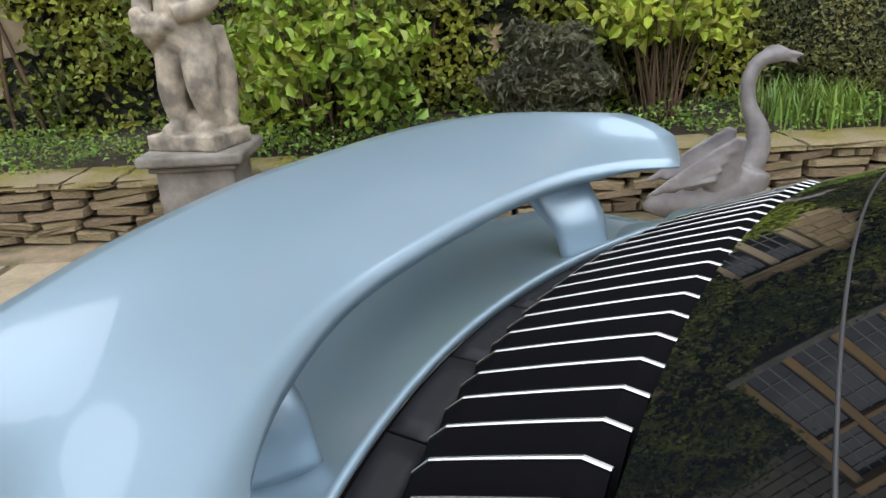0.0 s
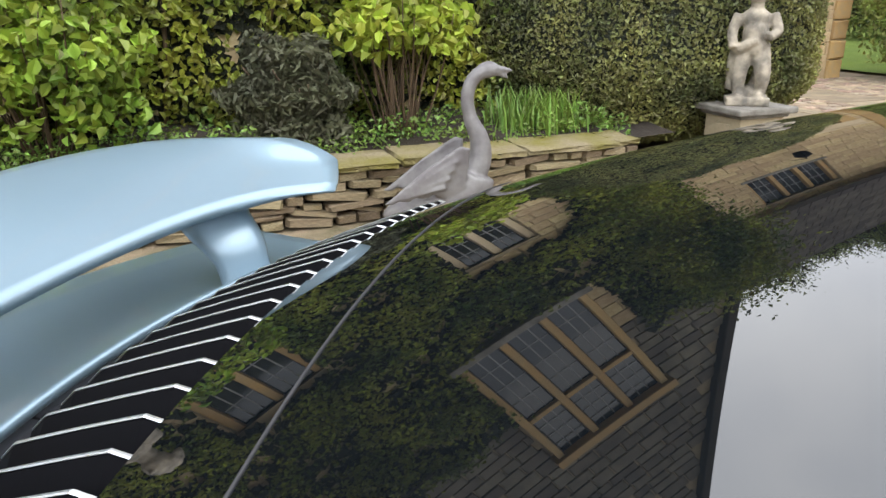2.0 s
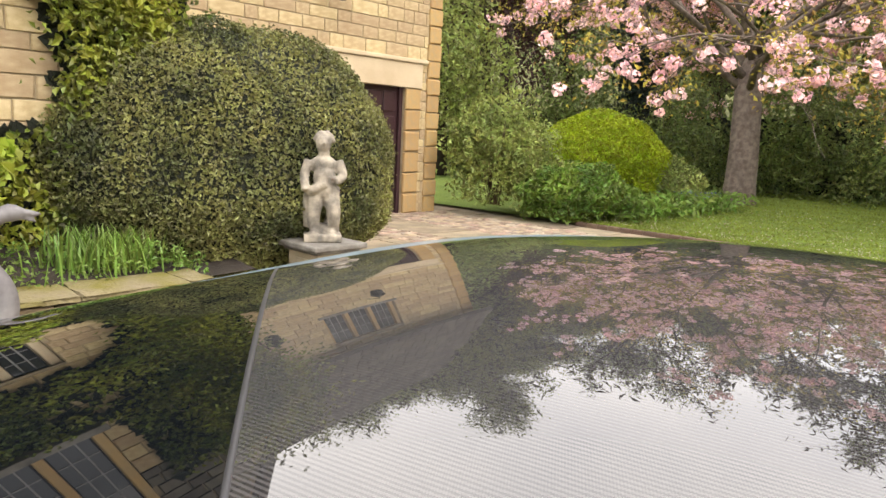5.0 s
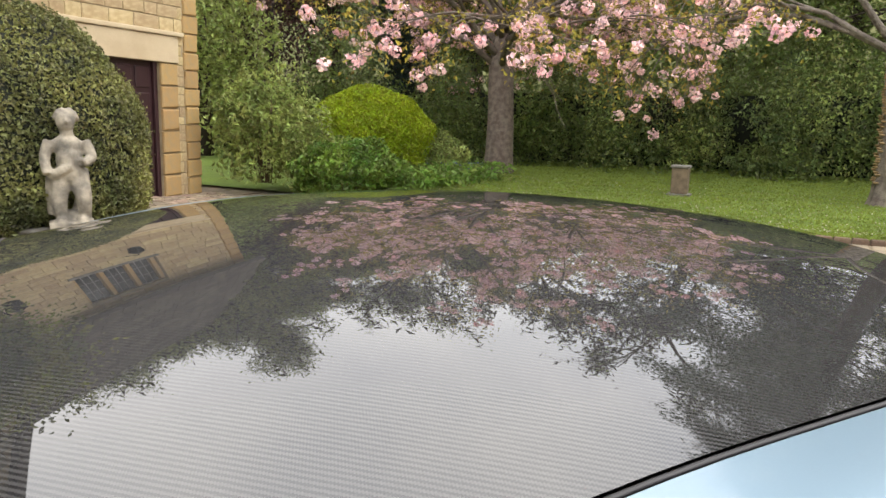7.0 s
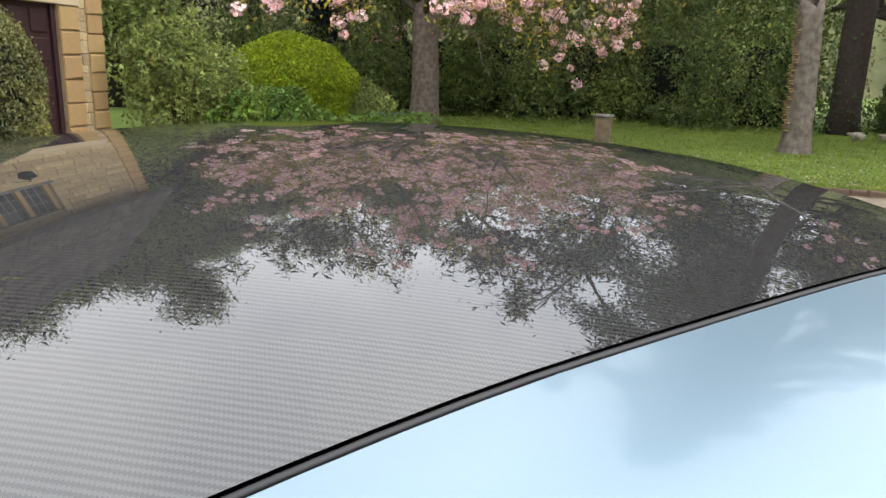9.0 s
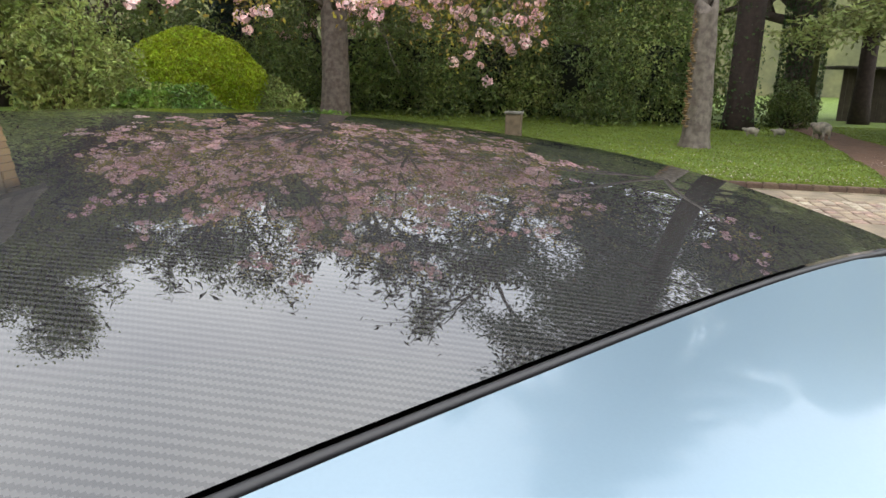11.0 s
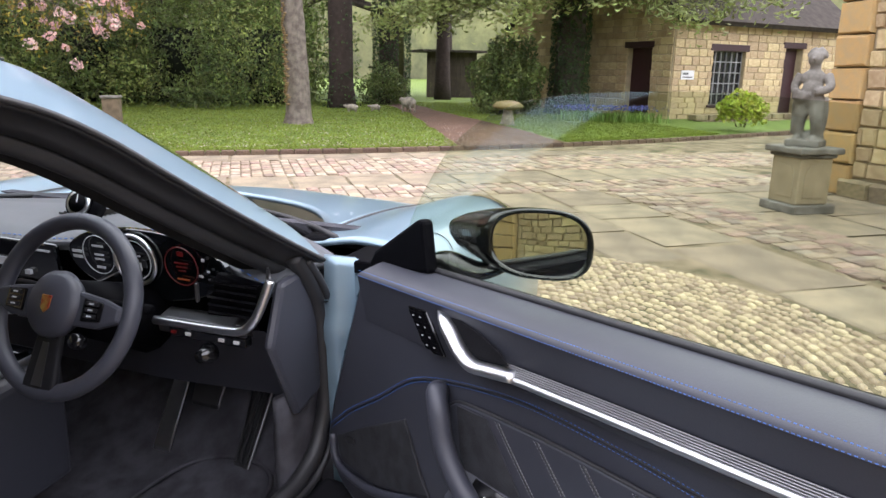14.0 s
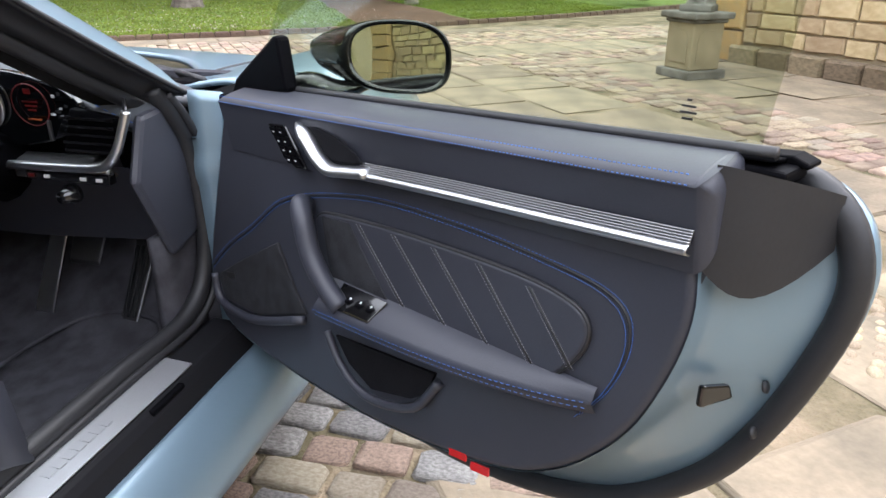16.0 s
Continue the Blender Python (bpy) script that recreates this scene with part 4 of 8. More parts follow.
# climber on the house wall, thick, with gaps at the windows and a bare patch of stone
n = 88000
p = np.stack([rng.uniform(-9, 2.95, n), 5.08 - 0.30 * rng.random(n) ** 1.5, rng.uniform(0.35, 4.7, n)], 1)
wave = np.sin(p[:, 0] * 2.1) * 0.25 + np.sin(p[:, 0] * 5.3 + p[:, 2] * 3) * 0.15
gap1 = (p[:, 0] > 0.56) & (p[:, 0] < 1.48) & (p[:, 2] > 1.46) & (p[:, 2] < 2.45)
gap2 = (p[:, 0] > -0.15 + wave * 0.5) & (p[:, 0] < 1.45 + wave * 0.4) & (p[:, 2] > 3.42)
gap3 = (p[:, 0] > 1.46) & (p[:, 0] < 1.98 + wave * 0.3) & (p[:, 2] > 1.35 + wave * 0.5) & (p[:, 2] < 2.55 + wave)
gap4 = (p[:, 0] > -2.08) & (p[:, 0] < -1.02) & (p[:, 2] > 1.40) & (p[:, 2] < 2.5)
gap6 = (np.sin(p[:, 0] * 3.1 + 1) + np.sin(p[:, 2] * 4.3 + p[:, 0]) > 1.45) & (p[:, 2] < 1.6)
p = p[~(gap1 | gap2 | gap3 | gap4 | gap6)]
clump = np.sin(p[:, 0] * 3.3 + 1.7 * np.sin(p[:, 2] * 2.1)) * np.sin(p[:, 2] * 4.7 + 1.3 * np.sin(p[:, 0] * 2.9)) + 0.35 * np.sin(p[:, 0] * 9.1 + p[:, 2] * 3) * np.sin(p[:, 2] * 10.3)
p = p[(clump > -0.35) | (rng.random(len(p)) < 0.22)]
p[:, 1] -= 0.22 * np.clip(np.sin(p[:, 0] * 3.3 + 1.7 * np.sin(p[:, 2] * 2.1)) * np.sin(p[:, 2] * 4.7 + 1.3 * np.sin(p[:, 0] * 2.9)), 0, 1) * rng.random(len(p))
climber = thing("wall_climber", "dense evergreen climber covering the house wall", "climber")
leaves("foliage", yard_np(p), np.tile(yard_np(np.array([[0, -1.0, 0.35]])), (len(p), 1)), 0.058, M_LEAF, climber, 0.6, 0.62, oval=True)
# flat layer of near-black leaves, painting the shade deep in the climber
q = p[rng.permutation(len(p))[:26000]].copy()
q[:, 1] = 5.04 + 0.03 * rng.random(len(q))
leaves("inner_shade_leaves", yard_np(q), np.tile(yard_np(np.array([[0, -1.0, 0.0]])), (len(q), 1)), 0.15, M_INNERSHADE, climber, 0.25, 0.8)
n = 16000
p = np.stack([rng.normal(2.42, 0.20, n), 5.0 - 0.30 * rng.random(n), rng.uniform(0.8, 4.5, n)], 1)
p = np.concatenate([p, np.stack([rng.normal(2.55, 0.26, 12000), 5.0 - 0.6 * rng.random(12000), rng.normal(3.95, 0.34, 12000)], 1)])
leaves("corner_foliage", yard_np(p), np.tile(yard_np(np.array([[0, -1.0, 0.35]])), (len(p), 1)), 0.065, M_LEAF, climber, 0.7)
b = bmesh.new()
for k in range(16):
    u = R.uniform(-6, 2.7)
    tube(spline([yard(u, 5.02, 0.3), yard(u + R.uniform(-0.1, 0.1), 5.0, 0.8), yard(u + R.uniform(-0.25, 0.25), 5.02, 1.35)], 4), 0.018, b, 5)
tagged(part("stem_mass", b, M_STEM, climber, "twisted brown stems", True), kind="stuff")

# clipped dome of small leaves over a dense core, coloured near-black as inner shade
hedge = thing("clipped_hedge", "huge clipped evergreen dome hedge with mottled leaves", "hedge")
b = bmesh.new()
def hedge_shape(a, e, k):
    ce = cos(e)
    r = (abs(ce) ** 0.75)
    s = 1 + 0.02 * sin(5 * a) + 0.015 * sin(9 * e + 2 * a)
    return yard(3.50 + 1.84 * k * r * cos(a) * s, 5.35 + 1.30 * k * r * sin(a) * s, 0.86 + (1.47 if e > 0 else 0.86) * k * (abs(sin(e)) ** 0.95) * (1 if e > 0 else -1))
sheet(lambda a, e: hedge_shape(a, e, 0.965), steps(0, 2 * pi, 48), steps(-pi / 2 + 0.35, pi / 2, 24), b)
part("hedge_core", b, M_INNERSHADE, hedge, "near-black shell painted as the shade inside the hedge", True)
n = 110000
a, e = rng.uniform(0, 2 * pi, n), np.arcsin(rng.uniform(-0.9, 1, n))
keepf = np.sin(a) < 0.45
a, e = a[keepf], e[keepf]
ce = np.abs(np.cos(e)) ** 0.75
s = 1 + 0.02 * np.sin(5 * a) + 0.015 * np.sin(9 * e + 2 * a) - 0.035 * rng.random(len(a)) + 0.012 * rng.normal(0, 1, len(a))
p = np.stack([3.50 + 1.84 * ce * np.cos(a) * s, 5.35 + 1.30 * ce * np.sin(a) * s, 0.86 + np.where(e > 0, 1.47, 0.86) * np.abs(np.sin(e)) ** 0.95 * np.sign(e) * s], 1)
d = np.stack([np.cos(a) * np.cos(e), np.sin(a) * np.cos(e), np.sin(e)], 1)
leaves("foliage", yard_np(p), yard_np(d), 0.037, M_BOX, hedge, 0.7, 0.6)


# ---- statues, plinths and swan: one plain mesh each ----
def ball(bm_, c, r, m=None, sx=1, sy=1, sz=1):
    mm = (m or Matrix()) @ Matrix.LocRotScale(c, None, (r * sx, r * sy, r * sz))
    bmesh.ops.create_icosphere(bm_, subdivisions=2, radius=1, matrix=mm)


def sculpt(name, b, material, label, category, voxel):
    ob = new(name, mesh_from(name, b, material, True))
    rm = ob.modifiers.new("join", "REMESH")
    rm.mode, rm.voxel_size, rm.use_smooth_shade = "VOXEL", voxel, True
    sm = ob.modifiers.new("soften", "SMOOTH")
    sm.iterations, sm.factor = 4, 0.6
    return tagged(ob, label, category)


def putto(name, m, s, label, material, arm=0):
    """A stout little stone figure on a rocky base, s metres high."""
    b = bmesh.new()
    def P(x, y, z):
        return m @ Vector((x * s, y * s, z * s))
    def limb(pts, rs):
        tube(spline([P(*q) for q in pts], 4), [s * (rs[0] + (rs[1] - rs[0]) * i / (4 * (len(pts) - 1))) for i in range(4 * (len(pts) - 1) + 1)], b, 10)
    def blob(x, y, z, r, sx=1, sy=1, sz=1):
        ball(b, (0, 0, 0), r * s, Matrix.Translation(P(x, y, z)) @ m.to_3x3().to_4x4(), sx, sy, sz)
    box(b, -0.17 * s, 0.17 * s, -0.14 * s, 0.14 * s, 0, 0.07 * s, m)
    blob(0.03, 0.05, 0.10, 0.11, 1.2, 0.9, 0.6)
    limb([(-0.07, -0.01, 0.08), (-0.085, -0.02, 0.24), (-0.055, 0.0, 0.45)], (0.045, 0.085))
    limb([(0.10, 0.0, 0.08), (0.095, -0.06, 0.26), (0.06, 0.0, 0.45)], (0.045, 0.085))
    blob(-0.075, -0.06, 0.085, 0.055, 0.8, 1.4, 0.6)
    blob(0.08, -0.05, 0.085, 0.055, 0.8, 1.4, 0.6)
    blob(0.012, 0.0, 0.47, 0.112, 1.1, 0.95, 0.95)
    blob(0.006, -0.02, 0.58, 0.104, 1.02, 0.9, 1.15)
    blob(-0.004, 0.0, 0.69, 0.108, 1.12, 0.8, 0.9)
    blob(0, 0.0, 0.80, 0.055)
    blob(-0.006, -0.012, 0.885, 0.080, 0.93, 1.0, 1.12)
    for k in range(22):
        a, up = k * 2.4, 0.15 + 0.85 * k / 22
        rad = 0.082 * math.sqrt(max(0, 1 - up * up * 0.95))
        blob(rad * cos(a), 0.015 + rad * sin(a) * (1.0 if sin(a) > 0 else 0.55), 0.895 + 0.088 * up, 0.026)
    blob(0.0, -0.10, 0.885, 0.016)
    limb([(-0.125, 0.0, 0.73), (-0.17, -0.02, 0.60), (-0.10 if arm else -0.16, -0.09, 0.50 if arm else 0.46)], (0.05, 0.038))
    limb([(0.125, 0.0, 0.73), (0.17, -0.04, 0.60), (0.05 if arm else 0.10, -0.11, 0.55)], (0.05, 0.038))
    limb([(0.02, -0.10, 0.53), (-0.09, -0.08, 0.47), (-0.13, 0.02, 0.40), (-0.12, 0.06, 0.12)], (0.035, 0.06))
    limb([(0.10, 0.06, 0.50), (0.10, 0.09, 0.30), (0.06, 0.09, 0.06)], (0.05, 0.07))
    if arm:
        for k in range(7):
            blob(-0.13 + 0.03 * (k % 3), -0.11, 0.50 + 0.03 * (k // 3), 0.035)
    return sculpt(name, b, material, label, "statue", 0.010)


def plinth(label, m, w, h, panelled, tone):
    t = thing("stone_plinth", label, "plinth", at=m)
    part("plinth_base", box(bmesh.new(), -w * 0.62, w * 0.62, -w * 0.62, w * 0.62, 0, h * 0.14), M_GREYSTONE, t, "weathered base block", bevel=0.015)
    shaft = part("plinth_shaft", box(bmesh.new(), -w * 0.48, w * 0.48, -w * 0.48, w * 0.48, h * 0.14, h * 0.86), tone, t, "worn stone shaft", bevel=0.012)
    if panelled:
        for a in (0, 90, 180, 270):
            part("sunk_panel", prism([(-w * 0.32, h * 0.24), (w * 0.32, h * 0.24), (w * 0.32, h * 0.62), (w * 0.2, h * 0.74), (-w * 0.2, h * 0.74), (-w * 0.32, h * 0.62)], 0.012, lambda x, z, c: pose(0, 0, 0, 0, 0, a) @ Vector((x, -w * 0.48 - c + 0.002, z))), tone, shaft, "raised shaped panel", bevel=0.008)
    part("plinth_cap", box(box(bmesh.new(), -w * 0.55, w * 0.55, -w * 0.55, w * 0.55, h * 0.84, h * 0.90), -w * 0.65, w * 0.65, -w * 0.65, w * 0.65, h * 0.90, h), M_GREYSTONE, t, "moulded weathered cap", bevel=0.025, seg=3)
    return t


plinth("square grey stone plinth with weathered cap", YARD @ pose(-1.9, 3.35, 0), 0.42, 0.60, False, M_GREYSTONE)
putto("garden_statue", YARD @ pose(-1.9, 3.35, 0.60, 0, 0, -20), 1.22, "weathered stone figure standing on a plinth", M_LICHEN, 1)
plinth("panelled limestone plinth before the hedge", YARD @ pose(3.63, 3.95, 0), 0.42, 0.50, True, M_PALE)
putto("garden_statue", YARD @ pose(3.63, 3.95, 0.50, 0, 0, -35), 0.92, "pale stone figure with curly head", M_LICHEN, 0)
plinth("panelled stone plinth by the garden wall", YARD @ pose(5.10, -6.62, 0), 0.38, 0.62, True, M_PALE)
putto("garden_statue", YARD @ pose(5.10, -6.62, 0.62, 0, 0, 212), 0.90, "dark weathered figure holding fruit", M_GREYSTONE, 1)

b = bmesh.new()
SW = YARD @ pose(0.82, 3.22, 0, 0, 0, -14) @ Matrix.Diagonal((0.86, 0.9, 1.0, 1.0))
def S_(x, y, z):
    return SW @ Vector((x, y, z))
body = spline([S_(-0.37, 0, 0.13), S_(-0.26, 0, 0.15), S_(-0.10, 0, 0.17), S_(0.08, 0, 0.20), S_(0.20, 0, 0.28), S_(0.25, 0, 0.37)], 5)
tube(body, [0.02 + 0.125 * sin(pi * min(1, i / 30) ** 0.9 * 0.80) for i in range(len(body))], b, 16)
neck = spline([S_(0.22, 0, 0.33), S_(0.285, 0, 0.44), S_(0.285, 0, 0.56), S_(0.225, 0, 0.68), S_(0.205, 0, 0.80), S_(0.245, 0, 0.90), S_(0.33, 0, 0.945)], 5)
tube(neck, [0.086 - 0.046 * min(1, i / 16) for i in range(len(neck))], b, 10)
ball(b, (0, 0, 0), 0.050, Matrix.Translation(S_(0.34, 0, 0.945)), 1.4, 0.9, 0.95)
tube([S_(0.38, 0, 0.950), S_(0.44, 0, 0.945), S_(0.50, 0, 0.935)], [0.030, 0.023, 0.013], b, 8, 0.7)
tube([S_(0.38, 0, 0.93), S_(0.43, 0, 0.912), S_(0.475, 0, 0.895)], [0.022, 0.018, 0.011], b, 8, 0.7)
WING_EDGE = [(0.17, 0.32), (0.19, 0.44), (0.20, 0.54), (0.14, 0.555), (0.04, 0.50), (-0.10, 0.42), (-0.23, 0.33), (-0.37, 0.235), (-0.30, 0.235), (-0.27, 0.255), (-0.20, 0.245), (-0.16, 0.27), (-0.09, 0.255), (-0.04, 0.28), (0.04, 0.26), (0.11, 0.29)]
for side in (-1, 1):
    prism(WING_EDGE, 0.030, lambda a, z, c: S_(a, side * (0.115 + 0.10 * max(0, z - 0.22) + 0.12 * max(0, -a) + c), z), b)
    for k in range(4):
        tube([S_(0.13 - 0.03 * k, side * (0.170 + 0.005 * k), 0.48 - 0.05 * k), S_(-0.15 - 0.045 * k, side * 0.180, 0.355 - 0.032 * k)], [0.016, 0.008], b, 6)
    tube([S_(0.02, side * 0.06, 0.12), S_(0.03, side * 0.06, 0.0)], [0.035, 0.028], b, 8)
box(b, -0.10, 0.14, -0.10, 0.10, 0.0, 0.03, SW)
sculpt("swan_sculpture", b, M_LEAD, "grey lead swan sculpture with lifted wings", "sculpture", 0.011)


# ---- shrubs by the garage, trees and far things ----
vib = shrub("viburnum", "loose tall evergreen shrub by the garage", 10.15, 7.45, 1.05, (0.85, 0.8, 0.95), 3800, 0.095, M_VIB, 24, -0.8, depth=0.7, rough=0.2, aspect=0.4)
for du, dv, z, r3 in ((0.75, 0.1, 1.35, (0.65, 0.6, 0.75)), (0.5, -0.55, 0.75, (0.85, 0.6, 0.6)), (-0.35, 0.25, 1.45, (0.45, 0.4, 0.5))):
    p, d = dome_points(1900, (10.15 + du, 7.45 + dv, z), r3, -0.7, 0.25, 0.75)
    leaves("foliage", yard_np(p), yard_np(d), 0.095, M_VIB, vib, 0.9, 0.4)
shrub("low_shrub", "low spreading green shrub", 11.0, 6.2, 0.45, (1.3, 0.9, 0.55), 6000, 0.085, M_VIB2, 16, -0.6, depth=0.5)
shrub("maple_mound", "low mound of lime-green maple", 14.1, 7.75, 0.95, (1.75, 1.5, 1.1), 24000, 0.075, M_ACER, 10, -0.5, depth=0.3, rough=0.05)
shrub("low_shrub", "low dark green shrub", 15.2, 6.6, 0.5, (0.9, 0.8, 0.6), 3500, 0.08, M_VIB, 12, -0.5, depth=0.5)
n = 1800
p = np.stack([rng.uniform(11, 15.5, n), rng.normal(5.4, 0.35, n), 0.12 + 0.35 * rng.random(n)], 1)
tagged(leaves("border_plants", yard_np(p), np.tile([0, 0, 0.6], (n, 1)), 0.16, M_HERB, None, 0.6, 0.3), "mixed leafy border plants", "plants", kind="stuff")
n = 260
p = np.stack([rng.normal(14.4, 0.3, n), rng.normal(5.5, 0.2, n), 0.35 + 0.12 * rng.random(n)], 1)
tagged(leaves("blue_flowers", yard_np(p), np.tile([0, 0, 1.0], (n, 1)), 0.05, M_BLUEFLOWER, None, 0.6, 0.8), "small blue flowers in the border", "flowers", kind="stuff")


def branch(bm_, tips, start, direction, length, radius, depth, rr, droop=0.0, split=3, bend=0.25):
    d = direction.normalized()
    pts, p = [start], start
    for k in range(4):
        d = (d + Vector((rr.uniform(-bend, bend), rr.uniform(-bend, bend), rr.uniform(-bend, bend) * 0.6 - droop * (k + 1) * 0.25))).normalized()
        p = p + d * length / 4
        pts.append(p)
    tube(pts, [radius * (1 - 0.13 * k) for k in range(5)], bm_, 6 if radius > 0.04 else 4)
    if depth == 0:
        tips += pts[1:]
        return
    if depth == 1:
        tips += pts[3:]
    for k in range(split):
        q = pts[2 + k % 3]
        a = Vector((rr.uniform(-1, 1), rr.uniform(-1, 1), rr.uniform(-0.35, 0.75)))
        branch(bm_, tips, q, (d * 0.8 + a * 0.9), length * rr.uniform(0.55, 0.8), radius * 0.5, depth - 1, rr, droop, split, bend)


def tree(name, label, u, v, h, r, limbs, leafers, seed, droop=0.0, lean=(0, 0), depth=3, reach=3.0, up=0.5, top=0.75, bark=None, split=3):
    """Trunk, limbs and a crown of leaf clumps. leafers: (name, number a tip, size, spread, material)."""
    rr = random.Random(seed)
    t = thing(name, label, "tree")
    base = yard(u, v, 0)
    line = spline([base, base + Vector((lean[0] * 0.3, lean[1] * 0.3, h * 0.4)), base + Vector((lean[0], lean[1], h))], 5)
    rad = [r * (1.25 if i == 0 else 1.08 if i == 1 else 1) * (1 - 0.035 * i) for i in range(len(line))]
    part("trunk", tube(line, rad, sides=14), bark or M_BARK, t, "rough bark trunk", True)
    bm_, tips = bmesh.new(), []
    for k in range(limbs):
        a = 2 * pi * k / limbs + rr.uniform(-0.3, 0.3)
        q = line[min(len(line) - 1, int(len(line) * rr.uniform(top, 1.0)))]
        branch(bm_, tips, q, Vector((cos(a), sin(a), up * rr.uniform(0.3, 1.6))), reach * rr.uniform(0.7, 1.1), r * 0.42, depth, rr, droop, split)
    tagged(part("branchwork", bm_, bark or M_BARK, t, "spreading limbs and twigs", True), kind="stuff")
    tp = np.array([p[:] for p in tips])
    for nm, per, size, spread, material, *shape in leafers:
        k = max(1, int(len(tp) * per)) if per < 1 else len(tp)
        sel = tp[rng.permutation(len(tp))[:k]]
        m = 1 if per < 1 else int(per)
        if per < 1:
            m = 30
        pts = np.repeat(sel, m, 0) + rng.normal(0, spread, (k * m, 3))
        leaves(nm, pts, rng.normal(0, 1, (len(pts), 3)), size, material, t, 0.5, shape[0] if shape else 0.7)
    return t


def pompoms(name, tips, share, radius, petals, size, parent, drop=0.12):
    """Hanging balls of double blossom at a share of the twig tips."""
    sel = tips[rng.permutation(len(tips))[:int(len(tips) * share)]] + rng.normal(0, 0.10, (int(len(tips) * share), 3)) - np.array([0, 0, drop])
    d = rng.normal(0, 1, (len(sel), petals, 3))
    d /= np.linalg.norm(d, axis=2)[:, :, None]
    r = radius * rng.uniform(0.6, 1.25, (len(sel), 1, 1)) * rng.uniform(0.7, 1.0, (len(sel), petals, 1))
    p = sel[:, None, :] + d * r * np.array([1, 1, 0.85])
    leaves(name, p.reshape(-1, 3), d.reshape(-1, 3), size, M_PINK, parent, 0.5, 0.85)


def cherry_tree(u, v):
    rr = random.Random(3)
    t = thing("cherry_tree", "spreading cherry tree in pink blossom and bronze leaf", "tree")
    base = yard(u, v, 0)
    line = spline([base, base + Vector((0.05, 0.05, 1.2)), base + Vector((0.1, 0.2, 2.7)), base + Vector((0.2, 0.3, 3.6))], 4)
    part("trunk", tube(line, [0.46, 0.40, 0.37, 0.36, 0.35, 0.34, 0.335, 0.33, 0.33, 0.31, 0.28, 0.24, 0.18], sides=16), M_CHERRYBARK, t, "grey banded cherry trunk", True)
    bm_, tips = bmesh.new(), []
    for k in range(15):
        a = 2 * pi * k / 15 + rr.uniform(-0.2, 0.2)
        q = line[rr.choice((8, 9, 10, 11, 12))]
        rise = rr.uniform(0.35, 1.5)
        branch(bm_, tips, q, Vector((cos(a), sin(a), rise)), rr.uniform(3.0, 3.9), 0.10, 4, rr, 0.10, 3, 0.22)
    tagged(part("branchwork", bm_, M_CHERRYBARK, t, "arching limbs and twigs", True), kind="stuff")
    tp = np.array([p[:] for p in tips])
    tp = tp[tp[:, 2] > 2.2]
    pompoms("blossom", tp, 0.35, 0.135, 28, 0.09, t)
    k = len(tp) * 6
    leaves("young_leaves", np.repeat(tp, 6, 0) + rng.normal(0, 0.20, (k, 3)), rng.normal(0, 1, (k, 3)) + [0, 0, 0.6], 0.095, M_BRONZE, t, 0.5, 0.5)


cherry_tree(17.4, 5.8)
# old topped trunk with bracket fungi
tr = thing("topped_tree", "pale dead trunk with bracket fungus and one living limb", "tree")
line = [yard(15.15, -2.7, 0), yard(15.15, -2.7, 0.6), yard(15.14, -2.68, 1.6), yard(15.1, -2.62, 2.75)]
trunk_line = spline(line, 8)
bm = tube(trunk_line, [0.25 + 0.11 * math.exp(-i / 3.0) - 0.0015 * i for i in range(len(trunk_line))], sides=28)
for q in bm.verts:
    c = yard(15.14, -2.68, q.co.z)
    a = math.atan2(q.co.y - c.y, q.co.x - c.x)
    s = 1 + 0.055 * sin(7 * a + 1.3 * sin(2.2 * q.co.z)) + 0.05 * noise.noise(Vector((a * 2.5, q.co.z * 3.0, 3.0))) + 0.04 * noise.noise(Vector((a * 8, q.co.z * 9.0, 5.0)))
    q.co.x, q.co.y = c.x + (q.co.x - c.x) * s, c.y + (q.co.y - c.y) * s
    if q.co.z > 2.7:
        q.co.z += 0.16 * sin(3 * a + 1) + 0.06 * sin(8 * a)
part("trunk", bm, M_PALEBARK, tr, "pale peeling bark", True)
bm_, tips = bmesh.new(), []
branch(bm_, tips, line[3], Vector((-0.3, 0.8, 1.0)), 2.8, 0.075, 3, random.Random(4), 0.12)
branch(bm_, tips, line[3], Vector((-0.5, 1.0, 0.75)), 3.6, 0.08, 3, random.Random(14), 0.26)
branch(bm_, tips, line[3], Vector((-0.9, 0.7, 0.9)), 3.0, 0.065, 3, random.Random(24), 0.26)
branch(bm_, tips, line[3], Vector((0.5, -0.2, 1.2)), 2.6, 0.07, 2, random.Random(9))
tagged(part("branchwork", bm_, M_PALEBARK, tr, "living limbs", True), kind="stuff")
tp = np.array([p[:] for p in tips])
pompoms("blossom", tp, 0.25, 0.12, 26, 0.085, tr)
leaves("young_leaves", np.repeat(tp, 4, 0) + rng.normal(0, 0.17, (len(tp) * 4, 3)), rng.normal(0, 1, (len(tp) * 4, 3)), 0.10, M_BRONZE, tr, 0.5, 0.5)
for k in range(46):
    z = 0.5 + 2.2 * (k / 46)
    a = radians(150) + R.uniform(-0.4, 0.3)
    c = yard(15.14, -2.68, z) + Vector((0.245 * cos(a), 0.245 * sin(a), 0))
    part("bracket_fungus", lathe([(0.02, -0.02), (0.055, 0.0), (0.04, 0.02)], 7, m=Matrix.Translation(c)), M_FUNGUS, tr, smooth=True)
